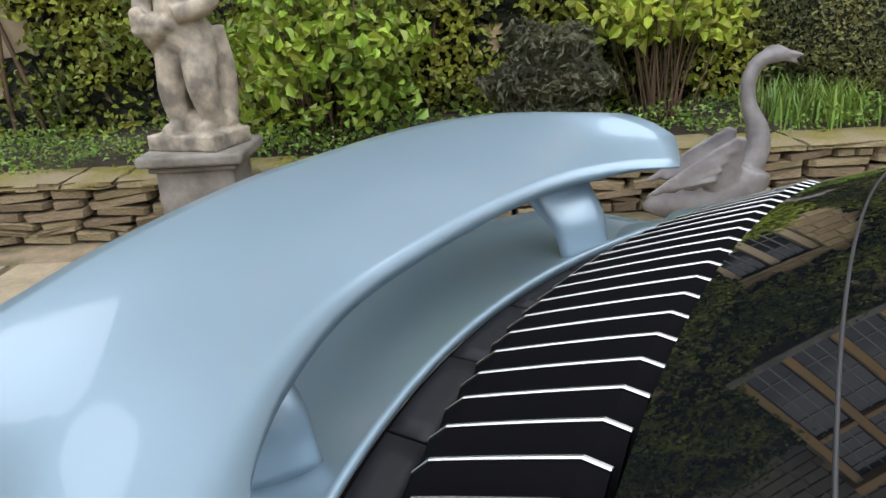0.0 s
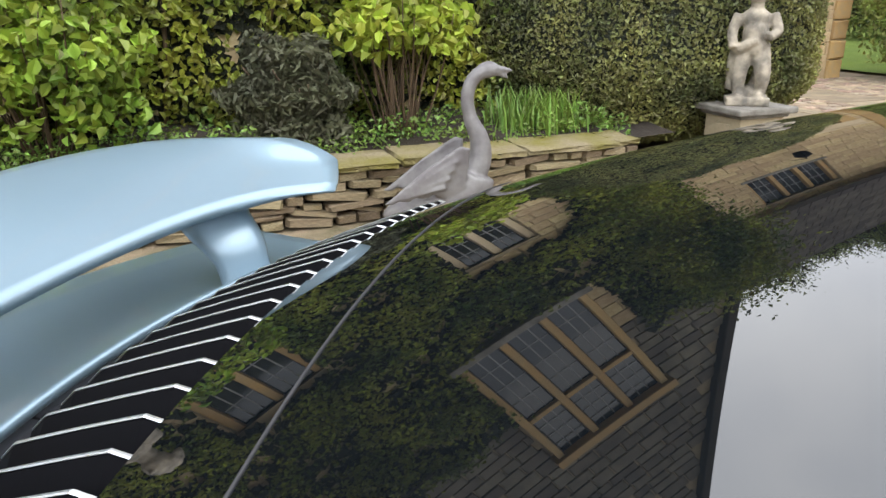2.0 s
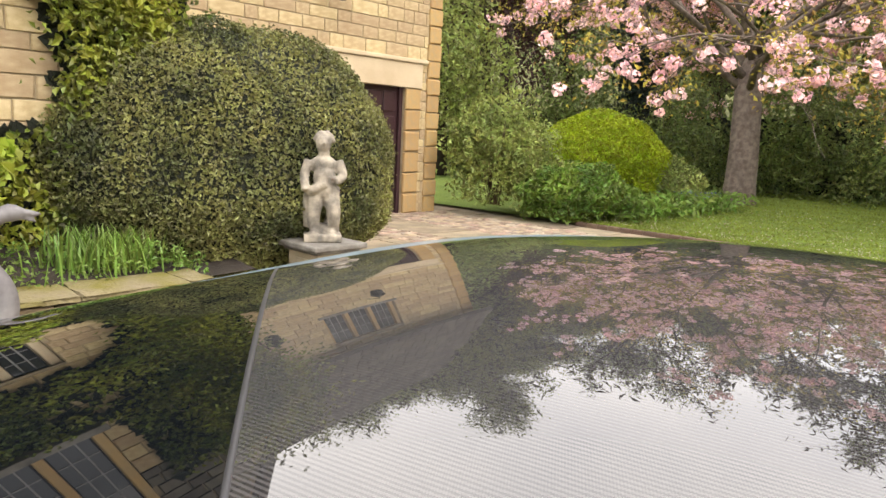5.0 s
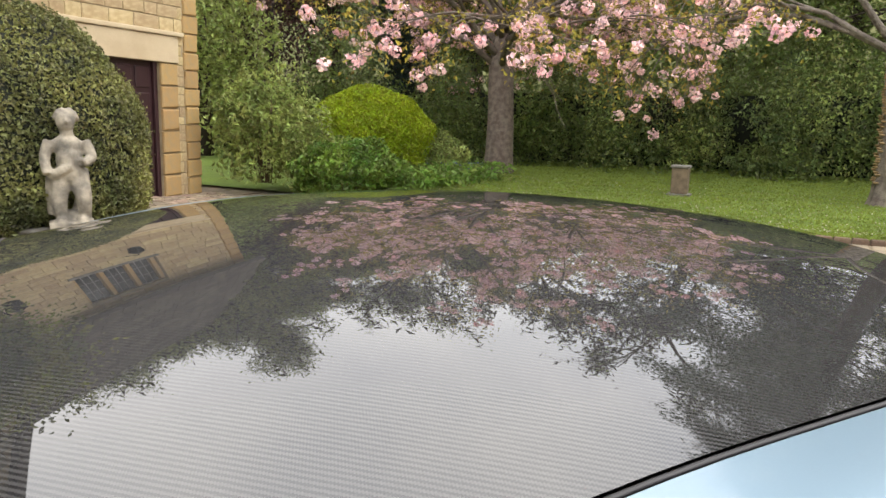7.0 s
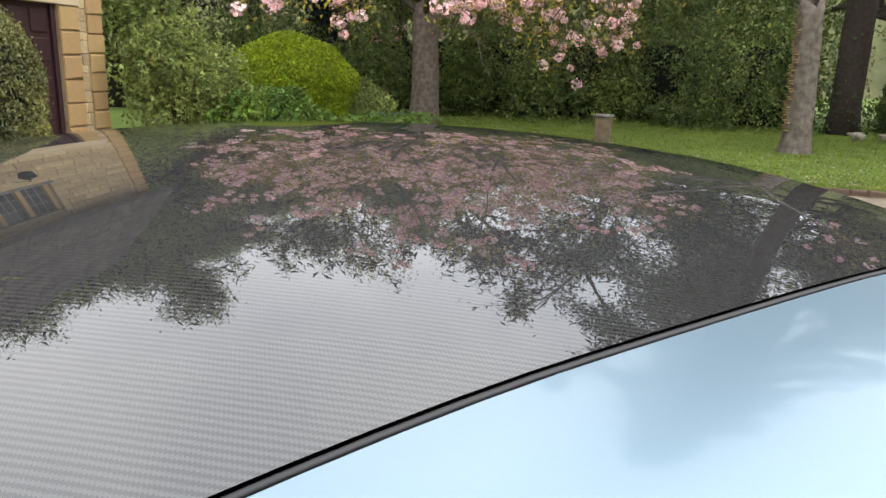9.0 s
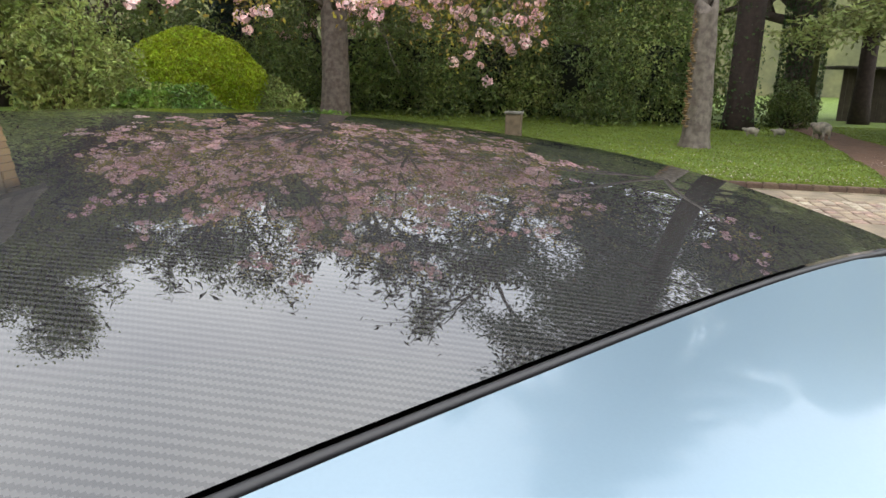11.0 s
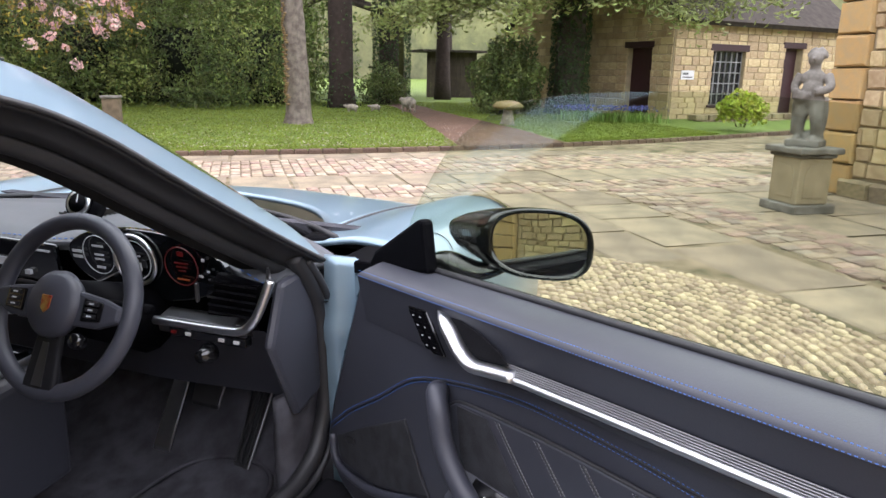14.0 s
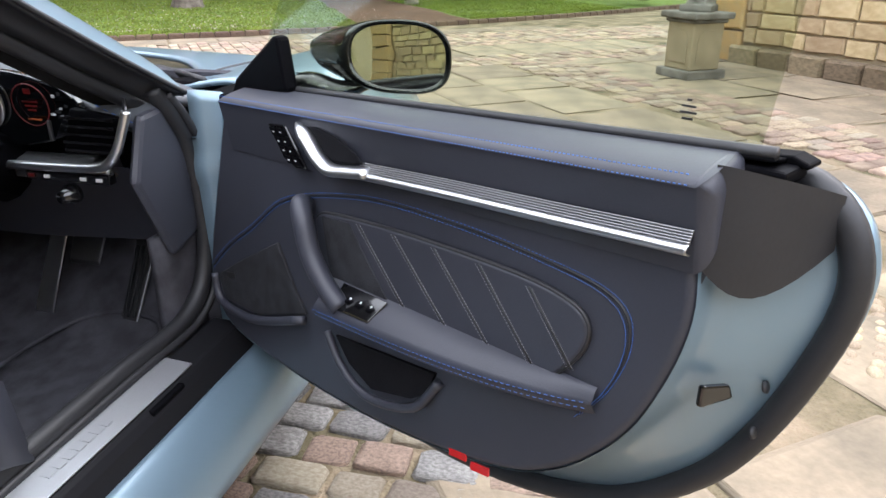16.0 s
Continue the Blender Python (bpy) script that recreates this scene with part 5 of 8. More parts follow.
# dark straight conifer trunk, and far trunks
def bare_trunk(name, label, u, v, h, r, material, ivy=0, lean=(0, 0)):
    t = thing(name, label, "tree")
    base = yard(u, v, 0)
    part("trunk", tube([base, base + Vector((lean[0] * 0.1, lean[1] * 0.1, 0.8)), base + Vector((lean[0] * 0.5, lean[1] * 0.5, h * 0.5)), base + Vector((*lean, h))], [r * 1.35, r * 1.05, r * 0.9, r * 0.6], sides=12), material, t, "tall trunk", True)
    if ivy:
        a, z = rng.uniform(0, 2 * pi, ivy), rng.random(ivy) ** 1.3 * h * 0.75
        rad = r * (1.15 + 0.35 * np.exp(-z * 1.5)) + 0.09 * rng.random(ivy)
        p = np.stack([base.x + np.cos(a) * rad + lean[0] * z / h, base.y + np.sin(a) * rad + lean[1] * z / h, z], 1)
        leaves("ivy", p, np.stack([np.cos(a), np.sin(a), 0.3 + 0 * a], 1), 0.085, M_IVY, t, 0.5, 0.8)
    return t, base


con_t, cb = bare_trunk("conifer", "tall dark conifer with ivy at its foot", 21.6, -4.5, 25, 0.36, M_DARKBARK, 1200)
oak = tree("oak_tree", "old oak with spreading mossy limbs and ivy on its trunk", 27.6, -7.3, 8.5, 0.55, 12, [("spring_leaves", 3, 0.10, 0.25, M_SPRING)], 44, 0.02, (0.3, 0.2), 3, 3.4, 0.45, 0.35, M_BARK)
a, z = rng.uniform(0, 2 * pi, 5000), rng.random(5000) * 4.5
c = yard(27.6, -7.3, 0)
leaves("ivy", np.stack([c.x + np.cos(a) * (0.66 + 0.1 * rng.random(5000)), c.y + np.sin(a) * (0.66 + 0.1 * rng.random(5000)), z], 1), np.stack([np.cos(a), np.sin(a), 0.3 + 0 * a], 1), 0.085, M_IVY, oak, 0.5, 0.8)
ivy_t, ib = bare_trunk("spruce_tree", "ivy-clad trunk of a drooping spruce", 18.6, -10.6, 10, 0.40, M_BARK, 6500)
# drooping boughs
rr = random.Random(21)


def boughs(t, foot, n, z0, z1, reach, material, per):
    bm_, pts, dirs = bmesh.new(), [], []
    for k in range(n):
        a = 2 * pi * rr.random()
        f = rr.random()
        z = z0 + (z1 - z0) * f
        L = reach * (1 - 0.75 * f) * rr.uniform(0.7, 1.05)
        s = foot + Vector((0, 0, z + 0.5))
        one_bough(bm_, pts, dirs, s, a, L, per)
    tagged(part("bough_mass", bm_, M_BARK, t, "drooping boughs", True), kind="stuff")
    leaves("needles", np.array(pts), np.array(dirs), 0.19, material, t, 0.6, 0.13)


def one_bough(bm_, pts, dirs, s, a, L, per):
    e = s + Vector((cos(a) * L, sin(a) * L, -0.9 - 0.3 * rr.random()))
    line = spline([s, s.lerp(e, 0.5) + Vector((0, 0, 0.35)), e], 5)
    tube(line, [0.04 - 0.0035 * i for i in range(len(line))], bm_, 5)
    for q in line[2:]:
        for _ in range(per):
            off = Vector((rr.gauss(0, 0.28), rr.gauss(0, 0.28), -abs(rr.gauss(0, 0.30))))
            pts.append((q + off)[:])
            dirs.append((off.x * 0.5, off.y * 0.5, -1))


boughs(ivy_t, ib, 150, 3.1, 11, 6.0, M_SPRUCE, 80)
boughs(con_t, cb, 180, 8.0, 24, 8.6, M_CEDAR, 75)
for u, v, h, seed, leafy in ((31, 1.5, 24, 31, 0), (30, 8.5, 20.5, 32, 2), (27, 14, 18.5, 33, 5), (34, -3, 20, 34, 6), (23, 19, 17, 35, 10), (36, -12, 20, 36, 8), (14.5, 22.5, 21, 37, 16), (28, -9.5, 15, 38, 16), (20, 27, 22, 39, 0), (18.5, 18.5, 19, 40, 22), (24.5, 23, 19.5, 41, 6), (29, 11.5, 15, 42, 20), (26.5, 17, 15, 43, 20)):
    tree("woodland_tree", "tall woodland tree with thin spring leaf" if leafy else "tall bare-twigged woodland tree in early spring", u, v, h * 0.74, 0.30, 15, [("spring_leaves", max(leafy, 2), 0.12, 0.28, M_SPRING), ("twig_mass", 1, 0.55, 0.25, M_DARKBARK, 0.011)], seed, -0.03, (rr.uniform(-0.5, 0.5), rr.uniform(-0.5, 0.5)), 3, h * 0.155, 1.3, 0.42, M_DARKBARK, 4)
# dark evergreen belt behind the lawn, uneven in height and depth
belt = thing("evergreen_belt", "dark uneven belt of laurel and yew behind the lawn", "hedge", kind="stuff")
clumps = {}
for k in range(64):
    v = -3.2 + 27.7 * k / 63 + 0.5 * sin(5.1 * k)
    u = 23.4 + 1.9 * sin(1.7 * k) + 0.9 * sin(3.9 * k + 1) - 0.12 * abs(v - 2)
    hh = 1.5 + 0.9 * sin(2.3 * k) + 0.6 * sin(0.7 * k)
    kind = (0, 1, 0, 2, 0, 1, 0)[k % 7]
    p, d = dome_points((1700, 1300, 1000)[kind], (u, v, hh * 0.75), (1.4, 1.0 + 0.3 * sin(k), hh), -0.75, 0.2, 0.7)
    clumps.setdefault(kind, []).append((p, d))
for kind, (nm, size, material, asp) in enumerate((("foliage", 0.14, M_YEW, 0.45), ("sprays", 0.19, M_YEW2, 0.3), ("low_leaves", 0.11, M_VIB, 0.55))):
    leaves(nm, yard_np(np.concatenate([c[0] for c in clumps[kind]])), yard_np(np.concatenate([c[1] for c in clumps[kind]])), size, material, belt, 0.9, asp)
# upright near-black sheet, standing in for shade between the belt's clumps
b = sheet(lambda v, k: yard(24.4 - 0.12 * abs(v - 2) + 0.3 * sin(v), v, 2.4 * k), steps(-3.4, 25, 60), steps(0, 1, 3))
part("belt_core", b, M_INNERSHADE, belt, "near-black sheet painted as the shade inside the belt", True)
for (u, v, ru, rv, rz, n, m, nm, lab, size) in ((27.5, 5, 2.5, 6, 5.0, 13000, M_YEW2, "yew_thicket", "tall yew thicket behind the hedge", 0.22), (28, 15, 3, 6, 6.0, 13000, M_YEW, "yew_thicket", "tall dark yew thicket", 0.22), (24.5, 12.2, 1.3, 1.3, 5.5, 6000, M_SPRUCE2, "blue_spruce", "dark blue-green young spruce", 0.2), (22, 17, 2.6, 2.2, 6.5, 9000, M_BEECH, "copper_beech", "dark red copper beech", 0.16), (18.6, -8.75, 1.05, 1.0, 1.15, 7000, M_YEW, "yew_bush", "rounded dark yew bush", 0.13), (27, -1.6, 2.2, 2.6, 2.6, 8000, M_YEW2, "holly_thicket", "dense dark glossy thicket", 0.18), (33, -1.5, 3.5, 5.5, 6.5, 12000, M_YEW2, "yew_thicket", "tall yew thicket beyond the lawn", 0.25), (23.6, -6.2, 0.8, 0.8, 0.75, 3000, M_YEW, "ivy_mound", "low mound of ivy at the conifer's foot", 0.11), (17, 15.5, 2.2, 2.2, 3.6, 8000, M_VIB, "laurel_thicket", "light green laurel thicket beside the garage wing", 0.18)):
    t = thing(nm, lab, "tree" if rz > 3 else "bush")
    p, d = dome_points(n, (u, v, rz * 0.85), (ru, rv, rz), -0.85, 0.14, 0.75)
    leaves("foliage", yard_np(p), yard_np(d), size, m, t, 0.9, 0.45)
    part("trunk", tube([yard(u, v, 0), yard(u, v, rz * 1.2)], [0.25, 0.12], sides=8), M_DARKBARK, t, "hidden trunk", True)
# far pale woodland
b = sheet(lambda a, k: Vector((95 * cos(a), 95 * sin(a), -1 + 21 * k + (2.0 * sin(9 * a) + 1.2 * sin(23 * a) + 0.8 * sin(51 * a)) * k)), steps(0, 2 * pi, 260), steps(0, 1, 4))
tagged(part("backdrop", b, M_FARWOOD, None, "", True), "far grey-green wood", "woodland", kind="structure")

# bluebells, staddle stone, sundial plinth, stone sheep
for (u, v) in ((16.0, -9.6), (15.6, -10.4), (15.4, -11.0)):
    t = thing("bluebell_clump", "clump of bluebells in leaf and flower", "flowers", "bluebells by the path")
    blades("leaf_mass", 260, u, v, 0.06, 0.22, 0.28, 0.32, 0.022, M_HERB, t)
    n = 130
    p = np.stack([rng.normal(u, 0.2, n), rng.normal(v, 0.25, n), 0.36 + 0.12 * rng.random(n)], 1)
    leaves("flower_mass", yard_np(p), rng.normal(0, 1, (n, 3)), 0.06, M_BLUEFLOWER, t, 0.5, 0.8)
st_ = thing("staddle_stone", "mushroom-shaped staddle stone on the grass", "staddle stone", at=YARD @ pose(14.6, -7.25, 0.06))
part("stone_leg", lathe([(0.17, 0), (0.15, 0.1), (0.10, 0.36), (0.11, 0.40)], 12), M_LICHEN, st_, "tapered stone leg", True)
part("stone_cap", lathe([(0.12, 0.36), (0.33, 0.40), (0.35, 0.45), (0.26, 0.53), (0.08, 0.565)], 18), M_MOSSY, st_, "mossy domed cap", True)
sd = thing("stone_post", "short square stone post on the lawn", "post", at=YARD @ pose(14.5, 0.85, 0.07))
part("post_foot", box(bmesh.new(), -0.22, 0.22, -0.22, 0.22, 0, 0.05), M_GREYSTONE, sd, "stone foot", bevel=0.01)
part("post_shaft", box(bmesh.new(), -0.155, 0.155, -0.155, 0.155, 0.05, 0.55), M_DRY, sd, "worn shaft", bevel=0.02)
part("post_cap", box(bmesh.new(), -0.18, 0.18, -0.18, 0.18, 0.55, 0.60), M_GREYSTONE, sd, "flat cap", bevel=0.015)
for (u, v, s, a) in ((19.0, -6.0, 0.95, 20), (19.2, -5.1, 0.5, 100), (18.8, -4.4, 0.55, 60)):
    b = bmesh.new()
    m_ = YARD @ pose(u, v, 0.08, 0, 0, a)
    ball(b, (0, 0, 0), s, m_ @ Matrix.Translation((0, 0, 0.30 * s)), 0.34, 0.17, 0.17)
    ball(b, (0, 0, 0), s, m_ @ Matrix.Translation((0.36 * s, 0, 0.36 * s)), 0.13, 0.08, 0.08)
    for dx in (-0.2, 0.2):
        for dy in (-0.08, 0.08):
            tube([m_ @ Vector((dx * s, dy * s, 0.25 * s)), m_ @ Vector((dx * s, dy * s, 0))], 0.035 * s, b, 6)
    sculpt("lawn_sculpture", b, M_LICHEN, "small pale stone sheep sculpture on the lawn", "sculpture", 0.025)

# ---- lodge ----
LODGE = pose(20.75, -0.1, 0, 0, 0, -40)   # its corner; the front runs along +x, the shaded side along +y
FRONTH = [(1.50, 2.80, 0.45, 1.90), (4.5, 5.3, 0.0, 2.05)]
lodge = holed_wall("wall_lodge_front", lambda a, d, z: LODGE @ Vector((a, d, z)), 0, 7, -0.1, 2.75, 0.45, FRONTH, M_MORTAR, "sunny honey stone front of the lodge")
lay("stone", lodge, STONES, [LODGE @ trs(a, -0.002, z, w * 0.97, 0.05, h * 0.95) for a, z, w, h in courses(R, 0.02, 7, 0, 2.75, (0.14, 0.24), (0.25, 0.55), FRONTH)], 200, "coursed stone blocks")
lside = holed_wall("wall_lodge_side", lambda a, d, z: LODGE @ Vector((d, a, z)), 0.45, 8, -0.1, 2.75, 0.45, [(0.75, 1.70, 0.0, 1.95)], M_MORTAR, "shaded stone side of the lodge")
lay("stone", lside, STONES, [LODGE @ trs(-0.002, a, z, w * 0.97, 0.05, h * 0.95, -pi / 2) for a, z, w, h in courses(R, 0.02, 8, 0, 2.75, (0.14, 0.24), (0.25, 0.55), [(0.75, 1.70, 0.0, 1.95)])], 150, "coursed stone blocks")
for nm, y0, m_ in (("lodge_door", 0.80, LODGE), ):
    t = thing(nm, "dark maroon plank door under a timber lintel", "door", at=m_)
    part("door_leaf", box(bmesh.new(), 0.18, 0.24, 0.80, 1.70, 0, 1.95), M_MAROON, t, "dark boarded leaf")
    part("door_lintel", box(bmesh.new(), -0.04, 0.12, 0.68, 1.82, 1.95, 2.12), M_MAROON, t, "dark timber lintel", bevel=0.01)
    part("door_handle", tube([(0.17, 0.90, 1.0), (0.14, 0.90, 1.0), (0.14, 0.98, 1.0)], 0.012, sides=6), M_BLACK, t, "iron handle", True)
t = thing("lodge_door", "dark boarded door in the lodge front", "door", at=LODGE)
part("door_leaf", box(bmesh.new(), 4.5, 5.3, 0.20, 0.26, 0, 2.05), M_MAROON, t, "dark boarded leaf")
part("door_lintel", box(bmesh.new(), 4.38, 5.42, -0.04, 0.12, 2.05, 2.22), M_MAROON, t, "dark timber lintel", bevel=0.01)
w = thing("lodge_window", "two-light casement under a dark timber lintel", "window", at=LODGE)
part("window_lintel", box(bmesh.new(), 1.38, 2.92, -0.04, 0.12, 1.90, 2.08), M_MAROON, w, "dark timber lintel", bevel=0.01)
part("window_sill", box(bmesh.new(), 1.40, 2.90, -0.08, 0.12, 0.38, 0.45), M_MAROON, w, "dark sill", bevel=0.01)
for k in range(2):
    x0 = 1.50 + k * 0.65
    fr = part("casement", box(bmesh.new(), x0, x0 + 0.65, 0.12, 0.14, 0.45, 1.90), M_PANE, w, "leaded glass casement")
    b = bmesh.new()
    for i in range(4):
        box(b, x0 + 0.65 * i / 3 - 0.018, x0 + 0.65 * i / 3 + 0.018, 0.09, 0.118, 0.45, 1.90)
    for j in range(6):
        box(b, x0, x0 + 0.65, 0.092, 0.116, 0.45 + 0.29 * j - 0.014, 0.45 + 0.29 * j + 0.014)
    part("glazing_bar", b, M_FRAMEPALE, fr, "pale glazing bars")
sign = thing("wall_sign", "small white sign on the lodge wall", "sign", at=LODGE)
part("sign_board", box(bmesh.new(), 0.30, 0.78, -0.06, -0.04, 1.12, 1.36), M_WHITEMARK, sign, "white board", bevel=0.004)
part("sign_bar", box(bmesh.new(), 0.36, 0.56, -0.064, -0.06, 1.25, 1.30), M_DARKMETAL, sign, "dark bar of writing")
part("sign_bar", box(bmesh.new(), 0.36, 0.72, -0.064, -0.06, 1.17, 1.20), M_DARKMETAL, sign, "dark bar of writing")
b = bmesh.new()
a_ = [b.verts.new(LODGE @ Vector(p)) for p in ((-0.15, -0.4, 2.65), (7.4, -0.4, 2.65), (7.4, 3.75, 6.1), (-0.15, 3.75, 6.1), (7.4, 7.9, 2.65), (-0.15, 7.9, 2.65))]
b.faces.new(a_[:4]); b.faces.new((a_[3], a_[2], a_[4], a_[5]))
tagged(part("roof_lodge", b, M_SLATE, thick=0.15), "dark stone-slated lodge roof", "roof", kind="structure")
b = prism([(0.0, 2.74), (7.5, 2.74), (3.75, 5.95)], 0.45, lambda a, z, c: LODGE @ Vector((c, a, z)))
lgable = tagged(part("wall_lodge_gable", b, M_MORTAR), "stone gable end of the lodge", "wall", kind="structure")
lay("stone", lgable, STONES, [LODGE @ trs(-0.002, a, z, w * 0.97, 0.05, h * 0.95, -pi / 2) for a, z, w, h in courses(R, 0.02, 7.5, 2.75, 5.9, (0.14, 0.24), (0.25, 0.55)) if (z + h / 2 - 2.74) / 0.856 < 3.75 - abs(a - 3.75) - w / 2], 0, "coursed stone blocks")
b = bmesh.new()
for k in range(14):
    box(b, 0.0, 0.45, 0, 0.3, 0, 0.1, LODGE @ pose(0.2 + 0.5 * k, -1.0 - 0.05 * (k % 3), 0.0 + 0.0 * k))
    box(b, 0.0, 0.45, 0, 0.3, 0.1, 0.24, LODGE @ pose(0.0 + 0.5 * k, -0.98, 0.0))
tagged(part("lodge_kerb", b, M_DRY, bevel=0.02), "low rough stone kerb before the lodge", "kerb", kind="structure")
shrub("yellow_shrub", "small yellow-green shrub by the lodge", 13.1, -12.2, 0.5, (0.5, 0.5, 0.4), 900, 0.10, M_LIME, 8, -0.6)
# timber shed at the end of the path
SH = pose(29.6, 10.6, 0, 0, 0, -52)
shed = thing("garden_shed", "old dark timber shed with a flat felt roof", "shed", at=SH)
for k in range(12):
    part("shed_board", box(bmesh.new(), k * 0.19, k * 0.19 + 0.18, 0, 0.04, 0, 2.0), M_SHED, shed, bevel=0.006)
part("shed_roof", box(bmesh.new(), -0.3, 2.6, -0.4, 2.0, 2.0, 2.1), M_SLATE, shed, "felt roof", bevel=0.01)
part("shed_side", box(bmesh.new(), 2.2, 2.25, 0, 1.8, 0, 2.0), M_SHED, shed, "boarded side")
pl = thing("slim_post", "slim mossy post beside the path", "post")
part("post_shaft", tube([yard(24.5, -7.0, 0), yard(24.5, -7.0, 5.5)], [0.10, 0.08], sides=8), M_MOSSBARK, pl, "mossy pole", True)


# ---- the car ----
def roof_z(x, y):
    f = min(1.0, max(0.0, (x - 0.35) / 0.5))
    f = f * f * (3 - 2 * f)
    return 1.30 + 0.007 * f - (0.13 if x < 1.05 else 0.19) * (x - 1.05) ** 2 - (0.2 - 0.065 * f) * y * y


car = thing("sports_car", "pale blue sports coupe with raised rear wing and open driver's door", "car")

RAIL_IN = [(-0.70, 0.53), (-0.2, 0.54), (0.4, 0.545), (0.9, 0.549), (1.27, 0.548), (1.45, 0.578), (1.6, 0.615), (1.75, 0.66)]
RAIL_OUT = [(-0.70, 0.66), (-0.2, 0.68), (0.4, 0.675), (0.9, 0.665), (1.2, 0.66), (1.42, 0.68), (1.6, 0.715), (1.75, 0.75)]
RAIL_Z = [(-0.70, 0.84), (-0.3, 0.955), (0.0, 1.045), (0.4, 1.158), (0.7, 1.222), (0.92, 1.241), (1.05, 1.237), (1.2, 1.204), (1.3, 1.160), (1.42, 1.086), (1.6, 0.972), (1.75, 0.880)]


def rail_point(x, k, side):
    """Over the painted roof side: k 0 at the roof joint, 1 at the door opening."""
    yi, yo, zo = curve_at(RAIL_IN, x), curve_at(RAIL_OUT, x), curve_at(RAIL_Z, x)
    zi = roof_z(x, yi)
    if x > 1.2:
        zi = min(zi, curve_at([(1.2, 1.262), (1.27, 1.252), (1.35, 1.213), (1.45, 1.150), (1.6, 1.050), (1.75, 0.945)], x))
    y = yi + (yo - yi) * k
    z = zi + (zo - zi) * k + 0.0056 * sin(pi * k)
    return Vector((x, side * y, z))


def seam_x(y):
    return 0.487 - 0.03 * y


# carbon roof
def roof_front(y):
    return 1.43 - 0.55 * y * y


def roof_point(u, v):
    y = v * curve_at(RAIL_IN, 0.5 + 0.77 * u) * 0.988
    x = (seam_x(y) + 0.002) * (1 - u) + roof_front(y) * u
    return Vector((x, y, roof_z(x, y)))


bm = sheet(roof_point, steps(0, 1, 24), steps(-1, 1, 24))
part("roof_panel", bm, M_CARBON, car, "glossy woven carbon roof", True)
# thin black joint round the roof
for side in (-1, 1):
    bm = tube([(x, side * (curve_at(RAIL_IN, x) * 0.993), roof_z(x, curve_at(RAIL_IN, x)) - 0.001) for x in steps(0.45, 1.265, 24)], 0.0017, sides=6)
    part("roof_joint", bm, M_RUBBER, car, "black rubber roof joint", True)
bm = tube([(seam_x(y), y, roof_z(seam_x(y), y) - 0.002) for y in steps(-0.53, 0.53, 24)], 0.0035, sides=6)
part("roof_joint", bm, M_RUBBER, car, "black rubber roof joint", True)
# rear window
def glass_point(u, v):
    y = v * 0.538
    x = (-0.418 - 0.02 * (1 - v * v) + 0.03 * v * v) * (1 - u) + (seam_x(y) - 0.002) * u
    return Vector((x, y, roof_z(x, y)))
part("rear_window", sheet(glass_point, steps(0, 1, 24), steps(-1, 1, 24)), M_BLACKGLASS, car, "dark tinted rear window", True)
bm = tube([(-0.321 + 0.12 * y * y - 0.03 * y, y, roof_z(-0.321 + 0.12 * y * y - 0.03 * y, y)) for y in steps(-0.5, 0.5, 30)], 0.0017, sides=6)
part("window_joint", bm, M_RUBBER, car, "thin dark joint across the rear window", True)
for side in (-1, 1):
    # painted roof side, from the tail to the foot of the windscreen pillar
    bm = sheet(lambda u, v: rail_point(u, v, side), steps(-0.70, 1.74, 70), steps(0, 1, 10))
    part("roof_side", bm, M_PAINT, car, "pale blue painted roof side", True)
# flanks: sections of half width and height from the tail to the nose
def flank(x, k):
    top_y, top_z = curve_at(RAIL_OUT, x), curve_at(RAIL_Z, x)
    crest_y, crest_z = curve_at([(-1.1, 0.60), (-0.7, 0.74), (-0.2, 0.80), (0.35, 0.78)], x), curve_at([(-1.1, 0.70), (-0.7, 0.80), (-0.2, 0.875), (0.2, 0.90), (0.45, 0.93)], x)
    wide = curve_at([(-1.1, 0.66), (-0.8, 0.82), (-0.3, 0.925), (0.2, 0.93), (0.7, 0.86)], x)
    if x < -0.7:
        top_y, top_z = 0.5, crest_z + 0.02
    pts = [(0, (top_y, top_z)), (1, (crest_y, crest_z)), (2, (wide, crest_z - 0.16)), (3, (wide, 0.5)), (4, (wide - 0.05, 0.22))]
    return curve_at([(a, b[0]) for a, b in pts], k), curve_at([(a, b[1]) for a, b in pts], k)
for side in (-1, 1):
    bm = sheet(lambda x, k: Vector((x, side * flank(x, k)[0], flank(x, k)[1])), steps(-1.1, 0.40, 30), steps(0, 4, 26))
    part("rear_wing_panel", bm, M_PAINT, car, "pale blue flared rear wing panel", True)
# tail deck under the wing, with its upturned front lip
def deck(u, v):
    y = v * 0.70
    x0 = -0.755 + 0.40 * y * y
    x = x0 - u * 0.42
    z = roof_z(x0, y) - 0.020 - 0.012 * u - 0.03 * u * u - 0.045 * sin(pi * u ** 0.7) + 0.020 * max(0, 1 - u / 0.05)
    return Vector((x, y, z))
part("tail_deck", sheet(deck, [0, 0.012, 0.025, 0.05, 0.08, 0.12, 0.2, 0.3, 0.4, 0.55, 0.7, 0.85, 1], steps(-1, 1, 40)), M_PAINT, car, "pale blue tail deck under the wing", True, thick=0.01)
